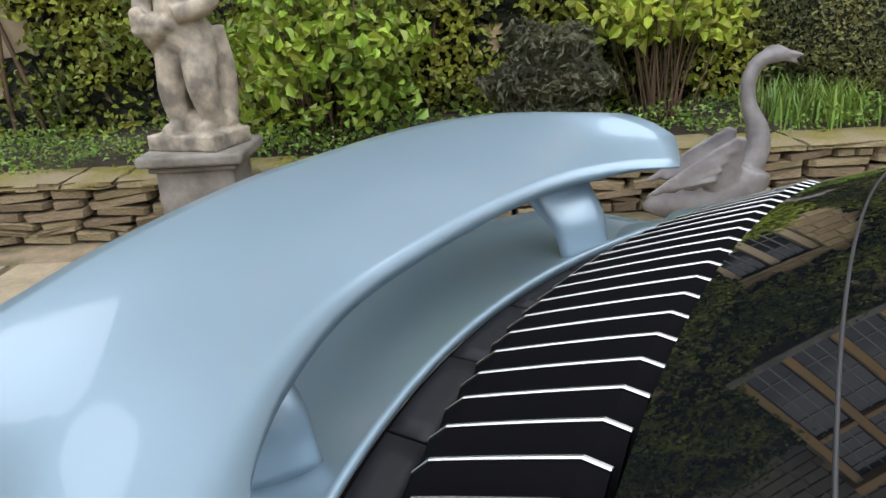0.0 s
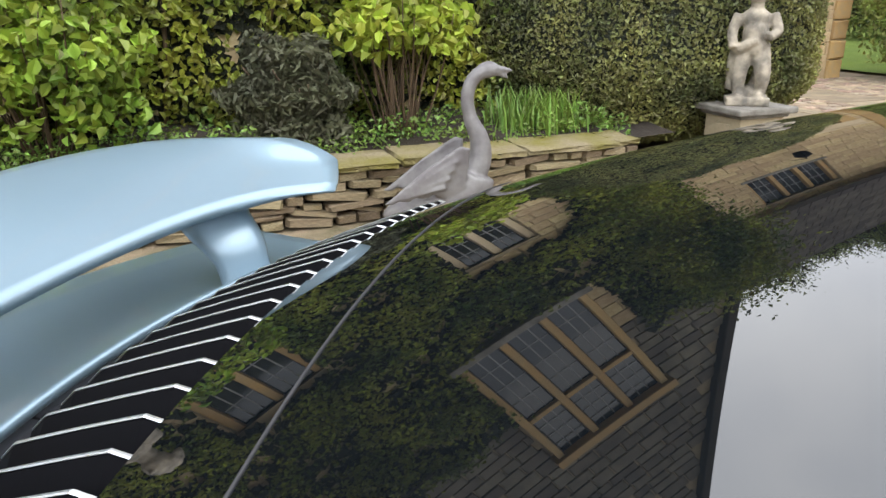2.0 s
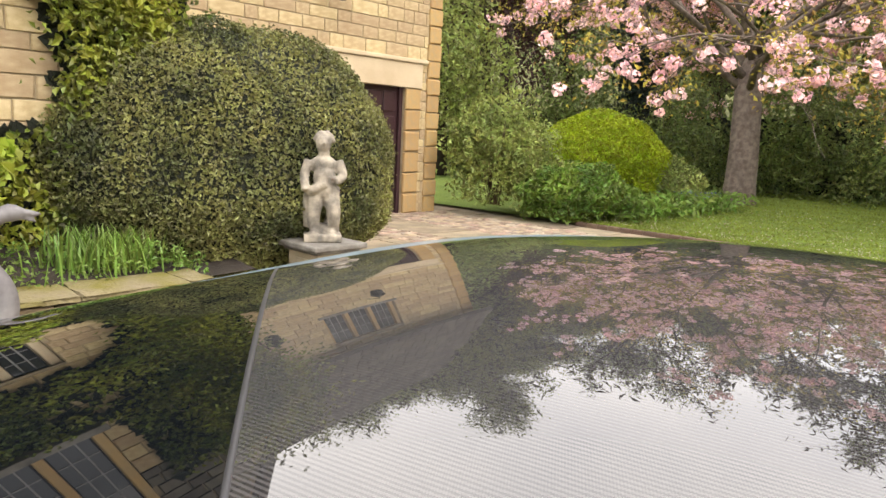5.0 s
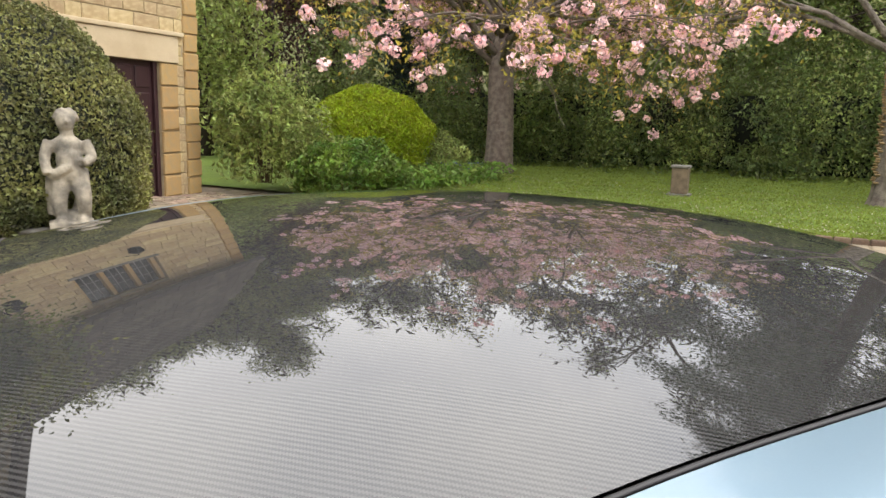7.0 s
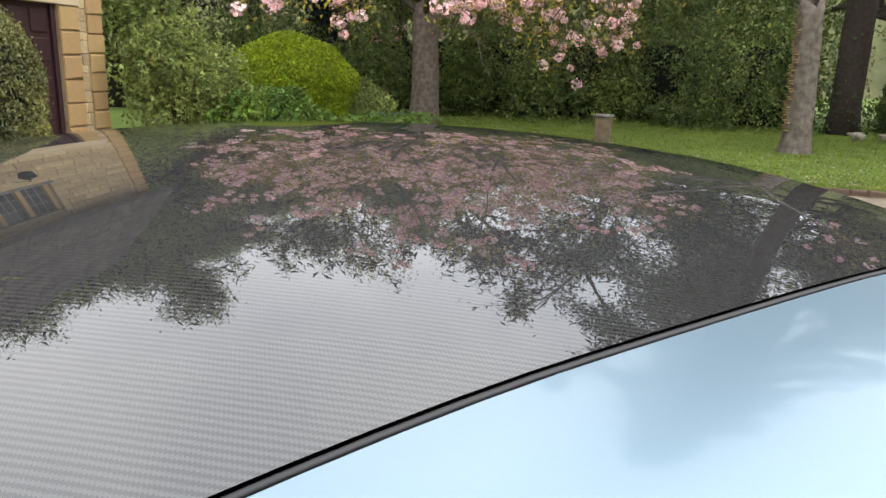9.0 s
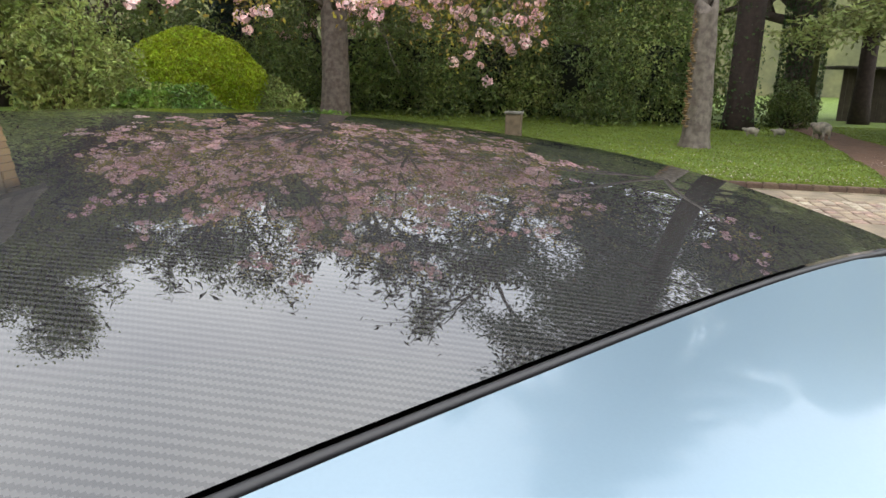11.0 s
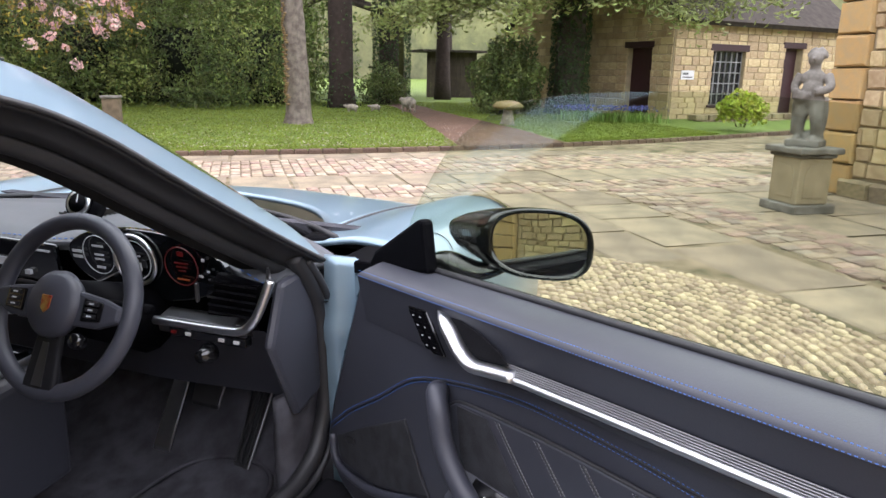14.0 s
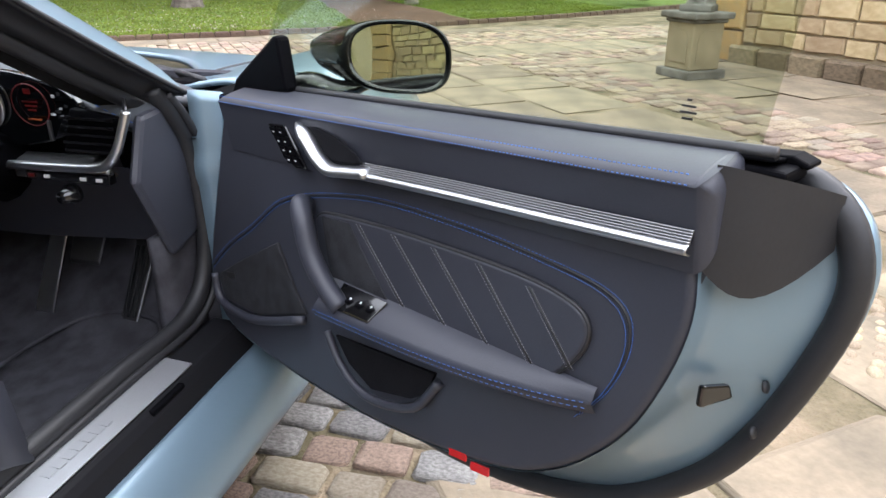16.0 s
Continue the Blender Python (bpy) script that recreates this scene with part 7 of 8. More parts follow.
# switch row right of the column, with the light switch
bm = box(bmesh.new(), 1.603, 1.625, -0.655, -0.47, 0.728, 0.748)
row = part("switch_strip", bm, M_GLOSS, dash, "gloss black switch strip", bevel=0.003)
for k, (y, m) in enumerate(((-0.485, M_REDLIGHT), (-0.52, M_WHITEMARK), (-0.60, M_WHITEMARK), (-0.635, M_WHITEMARK))):
    part("switch_symbol", box(bmesh.new(), 1.600, 1.604, y - 0.006, y + 0.006, 0.735, 0.741), m, row, "small lit symbol")
part("light_switch", lathe([(0.020, 0), (0.020, 0.012), (0.014, 0.02), (0.012, 0.034)], 16, m=pose(1.612, -0.565, 0.705, 0, -90)), M_GLOSS, dash, "black light switch knob", True)
part("knee_corner", prism([(1.605, 0.735), (1.65, 0.855), (1.775, 0.865), (1.785, 0.58), (1.69, 0.555)], 0.022, lambda a, b, c: Vector((a, -0.712 + c, b))), M_LEATHER, dash, "dark dashboard end panel", bevel=0.012)
# side vent
bm = prism([(-0.555, 0.778), (-0.675, 0.785), (-0.695, 0.855), (-0.585, 0.868)], 0.02, lambda a, b, c: Vector((1.615 + c, a, b)))
vent = part("air_vent", bm, M_BLACK, dash, "black side air vent", bevel=0.006)
for k in range(5):
    bm = box(bmesh.new(), 1.603, 1.618, -0.685, -0.572, 0.790 + k * 0.015, 0.795 + k * 0.015)
    part("vent_slat", bm, M_GLOSS, vent)
part("vent_wheel", box(bmesh.new(), 1.605, 1.614, -0.546, -0.540, 0.805, 0.845), M_DARKMETAL, dash, "knurled vent wheel", bevel=0.003)
# instrument cluster
def dial_face(a, b, c=0.0):
    return Vector((1.640 + 0.03 * ((b - 0.85) / 0.1) * -0.4 + c, a, b))
bm = prism([(-0.385 + 0.205 * cos(t), 0.862 + (0.068 if sin(t) > 0 else 0.085) * sin(t)) for t in steps(0, 2 * pi, 40)[:-1]], 0.02, lambda a, b, c: dial_face(a, b, 0.02 - c))
cluster = part("dial_panel", bm, M_BLACKGLASS, dash, "dark glass instrument cluster", bevel=0.004)
def ring_at(y, z, r, w, m, name, label):
    pts_ = [dial_face(y + r * cos(t), z + r * sin(t), -0.008) for t in steps(0, 2 * pi, 36)]
    return part(name, tube(pts_, w, sides=6, cap=False), m, cluster, label, True)
ring_at(-0.372, 0.866, 0.052, 0.0045, M_CHROME, "rev_counter_ring", "bright rev counter ring")
ring_at(-0.372, 0.866, 0.041, 0.0012, M_DIMLIGHT, "rev_counter_scale", "thin white dial scale")
ring_at(-0.490, 0.866, 0.040, 0.0012, M_REDLIGHT, "warning_ring", "red lit warning dial")
ring_at(-0.275, 0.866, 0.042, 0.0010, M_DIMLIGHT, "dial_ring", "thin dial scale")
R = random.Random(5)
for (y, z, w, h, m) in ((-0.490, 0.892, 0.014, 0.010, M_REDLIGHT), (-0.490, 0.872, 0.034, 0.003, M_REDLIGHT), (-0.490, 0.864, 0.026, 0.003, M_REDLIGHT), (-0.490, 0.856, 0.018, 0.003, M_REDLIGHT),
                        (-0.490, 0.838, 0.030, 0.003, M_AMBER), (-0.38, 0.852, 0.012, 0.016, M_DIMLIGHT), (-0.372, 0.875, 0.03, 0.003, M_DIMLIGHT), (-0.275, 0.885, 0.03, 0.004, M_DIMLIGHT),
                        (-0.275, 0.866, 0.024, 0.004, M_DIMLIGHT), (-0.275, 0.856, 0.024, 0.004, M_DIMLIGHT), (-0.275, 0.838, 0.022, 0.005, M_DIMLIGHT), (-0.215, 0.868, 0.026, 0.006, M_DIMLIGHT),
                        (-0.215, 0.856, 0.026, 0.006, M_DIMLIGHT), (-0.545, 0.885, 0.006, 0.006, M_DIMLIGHT), (-0.535, 0.85, 0.010, 0.004, M_DIMLIGHT), (-0.555, 0.862, 0.006, 0.004, M_DIMLIGHT), (-0.33, 0.915, 0.008, 0.007, M_AMBER)):
    part("dial_mark", prism([(y - w / 2, z - h / 2), (y + w / 2, z - h / 2), (y + w / 2, z + h / 2), (y - w / 2, z + h / 2)], 0.002, lambda a, b, c: dial_face(a, b, -0.006 - c)), m, cluster)
# clock and speaker grilles on top
part("dash_clock", lathe([(0.040, -0.03), (0.042, 0), (0.036, 0.012), (0.033, 0.010)], 24, m=pose(1.755, -0.105, 0.938, 0, -68, 8)), M_BLACK, dash, "round dashboard clock housing", True)
ck = part("clock_ring", lathe([(0.030, 0.0), (0.030, 0.006), (0.024, 0.008)], 24, m=pose(1.746, -0.106, 0.942, 0, -68, 8)), M_CHROME, dash, "bright clock ring", True)
part("clock_face", lathe([(0.023, 0.0085), (0.001, 0.0092)], 20, m=pose(1.746, -0.106, 0.942, 0, -68, 8)), M_BLACK, ck, "black clock face", True)
part("clock_hand", box(bmesh.new(), 0.0, 0.018, -0.0012, 0.0012, 0.010, 0.011, pose(1.746, -0.106, 0.942, 0, -68, 8)), M_WHITEMARK, ck, "white clock hand")
for y0 in (0.02, -0.30):
    for k in range(8):
        a = dash_top_point(0.28 + 0.028 * k, (0.70 - y0) / 1.405)
        b = dash_top_point(0.25 + 0.028 * k, (0.70 - y0 + 0.12) / 1.405)
        part("speaker_slot", tube([a + Vector((0, 0, 0.003)), b + Vector((0, 0, 0.003))], 0.0032, sides=5), M_GLOSS, dash)

# far side vent and the picture on the screen
vent = part("air_vent", prism([(0.60, 0.785), (0.52, 0.785), (0.52, 0.845), (0.60, 0.85)], 0.02, lambda a, b, c: Vector((1.655 + c, a, b))), M_BLACK, dash, "black far air vent", bevel=0.006)
for k in range(4):
    part("vent_slat", box(bmesh.new(), 1.645, 1.658, 0.525, 0.595, 0.793 + k * 0.014, 0.797 + k * 0.014), M_GLOSS, vent)

# steering wheel
WHEEL = pose(1.460, -0.363, 0.820, 0, -66, 0) @ Matrix.Diagonal((0.925, 0.90, 1, 1))
bm = tube([WHEEL @ Vector((0.172 * cos(t), 0.178 * sin(t), 0)) for t in steps(0, 2 * pi, 48)], 0.0165, sides=12, cap=False)
wheel = part("steering_wheel", bm, M_LEATHER, car, "black leather steering wheel", True)
part("airbag_cover", lathe([(0.060, 0.0), (0.068, 0.012), (0.066, 0.024), (0.055, 0.034), (0.02, 0.038), (0.001, 0.038)], 28, m=WHEEL), M_LEATHER, wheel, "round black leather hub", True)
part("wheel_badge", prism([(0.016, 0.013), (0.016, -0.013), (-0.010, -0.011), (-0.019, 0), (-0.010, 0.011)], 0.004, lambda a, b, c: WHEEL @ Vector((a, b, 0.036 + c))), M_BADGE, wheel, "small gold and red shield", bevel=0.001)
for side in (-1, 1):
    bm = prism([(-0.036, 0.050), (0.034, 0.050), (0.026, 0.120), (0.014, 0.168), (-0.016, 0.168), (-0.034, 0.118)], 0.016, lambda a, b, c: WHEEL @ Vector((a, side * b, 0.004 + c)))
    spoke = part("spoke", bm, M_LEATHER, wheel, "dark wheel spoke with switch pod", bevel=0.006)
    pod = part("switch_pod", prism([(-0.024, 0.078), (0.022, 0.078), (0.018, 0.128), (-0.020, 0.128)], 0.005, lambda a, b, c: WHEEL @ Vector((a, side * b, 0.019 + c))), M_GLOSS, spoke, "gloss black switch pod", bevel=0.003)
    for k in range(3):
        part("wheel_button", box(bmesh.new(), -0.016 + 0.012 * k, -0.007 + 0.012 * k, side * 0.103 - 0.016, side * 0.103 + 0.016, 0.0235, 0.0265, WHEEL), M_SATIN, spoke, bevel=0.002)
        part("button_mark", box(bmesh.new(), -0.013 + 0.012 * k, -0.010 + 0.012 * k, side * 0.103 - 0.006, side * 0.103 + 0.006, 0.0265, 0.0272, WHEEL), M_DIMLIGHT, spoke)
bm = prism([(-0.05, 0.030), (-0.05, -0.030), (-0.168, -0.042), (-0.168, 0.042)], 0.014, lambda a, b, c: WHEEL @ Vector((a, b, 0.002 + c)))
part("lower_spoke", bm, M_SATIN, wheel, "black lower spoke", bevel=0.005)
part("spoke_inlay", prism([(-0.075, 0.008), (-0.075, -0.008), (-0.160, -0.014), (-0.160, 0.014)], 0.004, lambda a, b, c: WHEEL @ Vector((a, b, 0.014 + c))), M_DARKMETAL, wheel, "grey spoke inlay")
part("mode_dial", lathe([(0.016, 0), (0.016, 0.016), (0.012, 0.02)], 16, m=WHEEL @ pose(-0.062, -0.078, 0.008)), M_GLOSS, wheel, "round gloss black mode dial", True)
part("column_shroud", tube([WHEEL @ Vector((0, 0, -0.01)), WHEEL @ Vector((0, 0, -0.12)), WHEEL @ Vector((0.0, 0, -0.22))], [0.05, 0.062, 0.075], sides=14), M_BLACK, car, "black steering column shroud", True)
for side, dz in ((-1, 0.02), (1, 0.03)):
    bm = tube([WHEEL @ Vector((dz, side * 0.05, -0.05)), WHEEL @ Vector((dz, side * 0.12, -0.045)), WHEEL @ Vector((dz, side * 0.185, -0.035))], [0.008, 0.010, 0.013], sides=8, flat=0.7)
    part("column_stalk", bm, M_BLACK, car, "black column stalk", True)

# centre console
def con(a, b, c):
    """Along the console (a from front to rear), across (b), height."""
    return Vector((1.62 - a, -0.03 + 0.82 * b, 0.632 - 0.10 * a + c))
bm = prism([(-0.135, -0.30), (-0.145, -0.02), (-0.12, 0.0), (0.12, 0.0), (0.145, -0.02), (0.135, -0.30)], 0.75, lambda a, b, c: con(c, a, b))
console = part("centre_console", bm, M_LEATHER, car, "dark leather centre console", bevel=0.012)
part("console_plate", prism([(0.02, -0.105), (0.02, 0.105), (0.50, 0.095), (0.50, -0.095)], 0.006, lambda a, b, c: con(a, b, c + 0.001)), M_BLACKGLASS, console, "glossy black console plate", bevel=0.002)
for side in (-1, 1):
    part("console_edge", tube([con(0.0, side * 0.118, 0.008), con(0.25, side * 0.114, 0.008), con(0.52, side * 0.106, 0.008)], 0.008, sides=6), M_CHROME, console, "silver console edging", True)
part("selector", prism([(0.14, -0.016), (0.14, 0.016), (0.18, 0.016), (0.18, -0.016)], 0.062, lambda a, b, c: con(a, b - 0.03, c)), M_GLOSS, console, "short black gear selector", bevel=0.007)
part("selector_plate", prism([(0.10, -0.045), (0.10, 0.03), (0.30, 0.03), (0.30, -0.045)], 0.004, lambda a, b, c: con(a, b - 0.02, c + 0.006)), M_DARKMETAL, console, "grey selector plate", bevel=0.002)
for k in range(4):
    for j in (-1, 1):
        part("console_switch", box(bmesh.new(), -0.012, 0.012, -0.010, 0.010, 0, 0.008, Matrix.Translation(con(0.05 + 0.034 * k, j * 0.065, 0.008))), M_GLOSS, console, bevel=0.002)
for k in range(3):
    part("toggle_switch", box(bmesh.new(), 1.598, 1.632, 0.02 - k * 0.055, 0.06 - k * 0.055, 0.708, 0.722), M_CHROME, dash, "silver toggle switch", bevel=0.003)
part("cup_holder", lathe([(0.040, 0.0), (0.044, 0.006), (0.036, 0.008)], 20, m=Matrix.Translation(con(0.62, -0.02, 0.0))), M_CHROME, console, "round cup holder rim", True)

# pedals
bm = prism([(0.0, -0.033), (0.0, 0.033), (0.24, 0.028), (0.24, -0.028)], 0.012, lambda a, b, c: Vector((1.83 + a * 0.35, -0.20 - 0.14 * a + 0.8 * b, 0.285 + a * 0.92 + c)))
foot = part("footrest", bm, M_CHROME, car, "shiny metal footrest", bevel=0.004)
bm = prism([(0.0, -0.042), (0.0, 0.042), (0.075, 0.046), (0.075, -0.046)], 0.012, lambda a, b, c: Vector((1.86 + a * 0.45 , -0.325 + b, 0.42 + a * 0.8 + c)))
brake = part("brake_pedal", bm, M_DARKMETAL, car, "metal brake pedal with rubber face", bevel=0.006)
part("pedal_arm", tube([(1.89, -0.325, 0.46), (2.0, -0.325, 0.57), (2.06, -0.325, 0.66)], 0.010, sides=6), M_BLACK, brake, "black pedal arm", True)
bm = prism([(0.0, -0.024), (0.0, 0.024), (0.22, 0.030), (0.22, -0.030)], 0.012, lambda a, b, c: Vector((1.84 + a * 0.55, -0.435 + b, 0.27 + a * 0.82 + c)))
gas = part("accelerator", bm, M_DARKMETAL, car, "metal accelerator pedal", bevel=0.004)
for k in range(3):
    part("pedal_rib", prism([(0.02, -0.018 + 0.015 * k), (0.02, -0.012 + 0.015 * k), (0.20, -0.012 + 0.015 * k), (0.20, -0.018 + 0.015 * k)], 0.004, lambda a, b, c: Vector((1.832 + a * 0.55, -0.435 + b, 0.281 + a * 0.82 + c))), M_RUBBER, gas)

# seats
def seat(y0, name_label):
    s = bmesh.new()
    sheet(lambda u, v: Vector((0.66 + 0.63 * u, y0 + v * 0.25, 0.44 + 0.05 * u + 0.07 * abs(v) ** 3 - 0.02 * (1 - v * v) - 0.06 * max(0, u - 0.85) / 0.15)), steps(0, 1, 12), steps(-1, 1, 14), s)
    st = part("seat_cushion", s, M_LEATHER, car, name_label, True, thick=0.14)
    s = sheet(lambda u, v: Vector((0.66 - 0.22 * u - 0.03 * sin(pi * u), y0 + v * (0.26 - 0.10 * max(0, u - 0.6) / 0.4), 0.46 + 0.62 * u)) + Vector((0.07 * abs(v) ** 3, 0, 0)), steps(0, 1, 12), steps(-1, 1, 12))
    part("seat_back", s, M_LEATHER, car, "dark leather seat back", True, thick=0.10)
    part("seat_seam", tube([(0.70 + 0.5 * u, y0 - 0.15, 0.475 + 0.05 * u) for u in steps(0, 1, 8)], 0.003, sides=5), M_RUBBER, st, "seat seam", True)
seat(-0.40, "black leather driver's seat cushion")
seat(0.40, "black leather passenger seat cushion")

# ---- the open driver's door ----
D0 = Vector((1.69, -0.86, 0))
DD = Vector((-0.5408, -0.8412, 0))
DN = Vector((-0.8412, 0.5408, 0))


def dr(d, z, n):
    """Along the door from its hinges, height, and towards the cabin."""
    return D0 + DD * d + DN * n + Vector((0, 0, z))


OUT_LINE = spline([(-0.02, 0.862, 0), (-0.10, 0.72, 0), (-0.17, 0.50, 0), (-0.16, 0.38, 0), (0.0, 0.31, 0), (0.30, 0.30, 0), (0.58, 0.33, 0), (0.80, 0.41, 0), (0.92, 0.51, 0), (0.995, 0.625, 0), (1.05, 0.79, 0), (1.045, 0.877, 0), (1.00, 0.925, 0), (0.93, 0.925, 0)], 5)
shell = part("driver_door", prism([(p.x, p.y) for p in OUT_LINE], 0.045, lambda a, b, c: dr(a, b, -0.175 + c)), M_PAINT, car, "open driver's door, pale blue outside", True, bevel=0.03, seg=4)
IN_LINE = spline([(0.0, 0.885, 0), (-0.06, 0.74, 0), (-0.15, 0.51, 0), (-0.145, 0.43, 0), (-0.06, 0.375, 0), (0.2, 0.375, 0), (0.45, 0.405, 0), (0.676, 0.463, 0), (0.79, 0.525, 0), (0.875, 0.62, 0), (0.918, 0.71, 0), (0.94, 0.80, 0), (0.935, 0.88, 0)], 5)
# shut face between lining and outer skin
a_line, b_line = [IN_LINE[round(i * (len(IN_LINE) - 1) / 60)] for i in range(61)], [OUT_LINE[round(i * (len(OUT_LINE) - 1) / 60)] for i in range(61)]
bm = sheet(lambda i, k: dr(a_line[i].x * (1 - k) + b_line[i].x * k - 0.012 * sin(pi * k), a_line[i].y * (1 - k) + b_line[i].y * k, -0.004 - 0.135 * k ** 0.8), range(61), steps(0, 1, 8))
part("shut_face", bm, M_PAINT, shell, "pale blue inner shut face", True)
bm = tube([dr(p.x - 0.012, p.y + 0.002, -0.120) for p in OUT_LINE[8:]], 0.016, sides=10)
part("rim_seal", bm, M_RUBBER, shell, "black rubber seal round the door edge", True)
# lining: main card
bm = prism([(p.x, p.y) for p in IN_LINE], 0.035, lambda a, b, c: dr(a, b, -0.035 + c))
card = part("door_card", bm, M_LEATHER, shell, "dark leather door lining", True, bevel=0.012, seg=3)
# padded top rail
def rail(d):
    return 0.884 + 0.062 * d
bm = sheet(lambda d, k: dr(d + 0.01 * sin(pi * k), rail(d) + 0.021 * sin(k * pi / 2), 0.022 - 0.075 * (1 - cos(k * pi / 2)) if k <= 1 else 0), steps(0.02, 0.935, 30), steps(0, 1, 8))
part("top_rail", bm, M_LEATHER, shell, "padded leather top rail", True)
bm = sheet(lambda d, k: dr(d, rail(d) - 0.09 * k, 0.020 - 0.018 * k), steps(0.02, 0.935, 30), steps(0, 1, 4))
part("upper_lining", bm, M_LEATHER, shell, "smooth leather upper lining", True)
RAIL_END = [(0.002, -0.09), (0.007, -0.065), (0.012, -0.04), (0.017, -0.015), (0.020, 0.0)] + [(0.022 - 0.075 * (1 - cos(q * pi / 2)), 0.021 * sin(q * pi / 2)) for q in steps(0.1, 1, 9)] + [(-0.053, -0.02), (-0.053, -0.06)]
bm = sheet(lambda i, k: dr(0.934 + 0.016 * sin(k * pi / 2), rail(0.935) + (RAIL_END[i][1] + 0.035) * (1 - 0.5 * (1 - cos(k * pi / 2))) - 0.035, (RAIL_END[i][0] + 0.02) * (1 - 0.5 * (1 - cos(k * pi / 2))) - 0.02), range(len(RAIL_END)), steps(0, 1, 6))
cap = [v for v in bm.verts if abs((v.co - D0).dot(DD) - 0.95) < 1e-4]
bmesh.ops.contextual_create(bm, geom=cap)
part("rail_end", bm, M_LEATHER, shell, "rounded leather rail end", True)


def dashes(name, line, material, parent, w=0.0006, lift=0.0):
    b = bmesh.new()
    for p, q in list(zip(line, line[1:]))[::2]:
        tube([p, q], w, b, 4)
    return part(name, b, material, parent, "row of fine stitching")


dashes("stitching", [dr(d, rail(d) + 0.002, 0.0235) for d in steps(0.03, 0.930, 330)], M_BLUETHREAD, shell)
dashes("stitching", [dr(d, rail(d) + 0.012, 0.0225) for d in steps(0.03, 0.930, 330)], M_BLUETHREAD, shell)
ARC = spline([(-0.14, 0.512, 0), (-0.05, 0.585, 0), (0.061, 0.658, 0), (0.16, 0.728, 0), (0.245, 0.763, 0), (0.36, 0.792, 0), (0.478, 0.81, 0), (0.64, 0.816, 0), (0.775, 0.812, 0), (0.845, 0.803, 0), (0.876, 0.78, 0), (0.879, 0.736, 0), (0.858, 0.68, 0), (0.823, 0.63, 0)], 44)
dashes("stitching", [dr(p.x, p.y, 0.0015) for p in ARC], M_BLUETHREAD, card)
dashes("stitching", [dr(p.x * 0.985 + 0.005, p.y - 0.008, 0.0015) for p in ARC], M_BLUETHREAD, card)
part("card_crease", tube([dr(p.x * 0.992 + 0.003, p.y - 0.004, 0.000) for p in ARC], 0.0022, sides=5), M_RUBBER, card, "seam groove", True)
# silver trim with pull
TRIM = [(0.376, 0.841), (0.43, 0.8465), (0.507, 0.8535), (0.618, 0.863), (0.712, 0.870), (0.793, 0.8763), (0.863, 0.882), (0.92, 0.8865), (0.936, 0.888)]
TL = spline([(d, z, 0) for d, z in TRIM], 5)
bm = sheet(lambda i, k: dr(TL[i].x, TL[i].y - 0.012 + 0.011 * k, 0.012 + 0.012 * sin(pi * (0.08 + 0.8 * k))), range(len(TL)), steps(0, 1, 6))
trim = part("trim_strip", bm, M_CHROME, shell, "satin silver trim strip", True, thick=0.002)
bm = bmesh.new()
for j in range(5):
    tube([dr(p.x, p.y + 0.0008 + 0.0026 * j, 0.019 - 0.0012 * j) for p in TL[5:]], 0.0016, bm, 5)
part("trim_inlay", bm, M_SHELF, trim, "ribbed grey trim inlay", True)
bm = tube(spline([dr(0.270, 0.889, 0.012), dr(0.300, 0.884, 0.026), dr(0.325, 0.868, 0.030), dr(0.346, 0.850, 0.030), dr(0.372, 0.838, 0.028), dr(0.41, 0.842, 0.024), dr(0.455, 0.849, 0.020)], 6), [0.006 + 0.0075 * min(1, i / 9) for i in range(37)], sides=10, flat=0.6)
part("door_pull", bm, M_CHROME, trim, "satin silver door pull", True)
# no hollow here: a thin dark plate paints the shade behind the pull
bm = prism([(0.295, 0.888), (0.335, 0.858), (0.372, 0.848), (0.44, 0.858), (0.42, 0.872), (0.375, 0.886), (0.33, 0.892)], 0.004, lambda a, b, c: dr(a, b, 0.016 + c))
part("pull_recess", bm, M_HOLLOWSHADE, shell, "flat dark plate for the recess shade behind the door pull", bevel=0.002)
# memory buttons
bm = prism([(0.184, 0.874), (0.236, 0.880), (0.290, 0.818), (0.262, 0.814), (0.226, 0.824)], 0.007, lambda a, b, c: dr(a, b, 0.012 + c))
panel = part("switch_panel", bm, M_GLOSS, shell, "gloss black door switch panel", bevel=0.003)
for k in range(4):
    for j in range(2):
        d, z = 0.193 + 0.0135 * k + 0.020 * j, 0.870 - 0.0130 * k + 0.002 * j
        part("door_switch", prism([(d, z), (d + 0.017, z + 0.001), (d + 0.028, z - 0.010), (d + 0.011, z - 0.0115)], 0.003, lambda a, b, c: dr(a, b, 0.0185 + c)), M_BLACK, panel)
        part("switch_mark", prism([(d + 0.012, z - 0.004), (d + 0.0165, z - 0.004), (d + 0.0165, z - 0.006), (d + 0.012, z - 0.006)], 0.0006, lambda a, b, c: dr(a, b, 0.0216 + c)), M_WHITEMARK, panel)
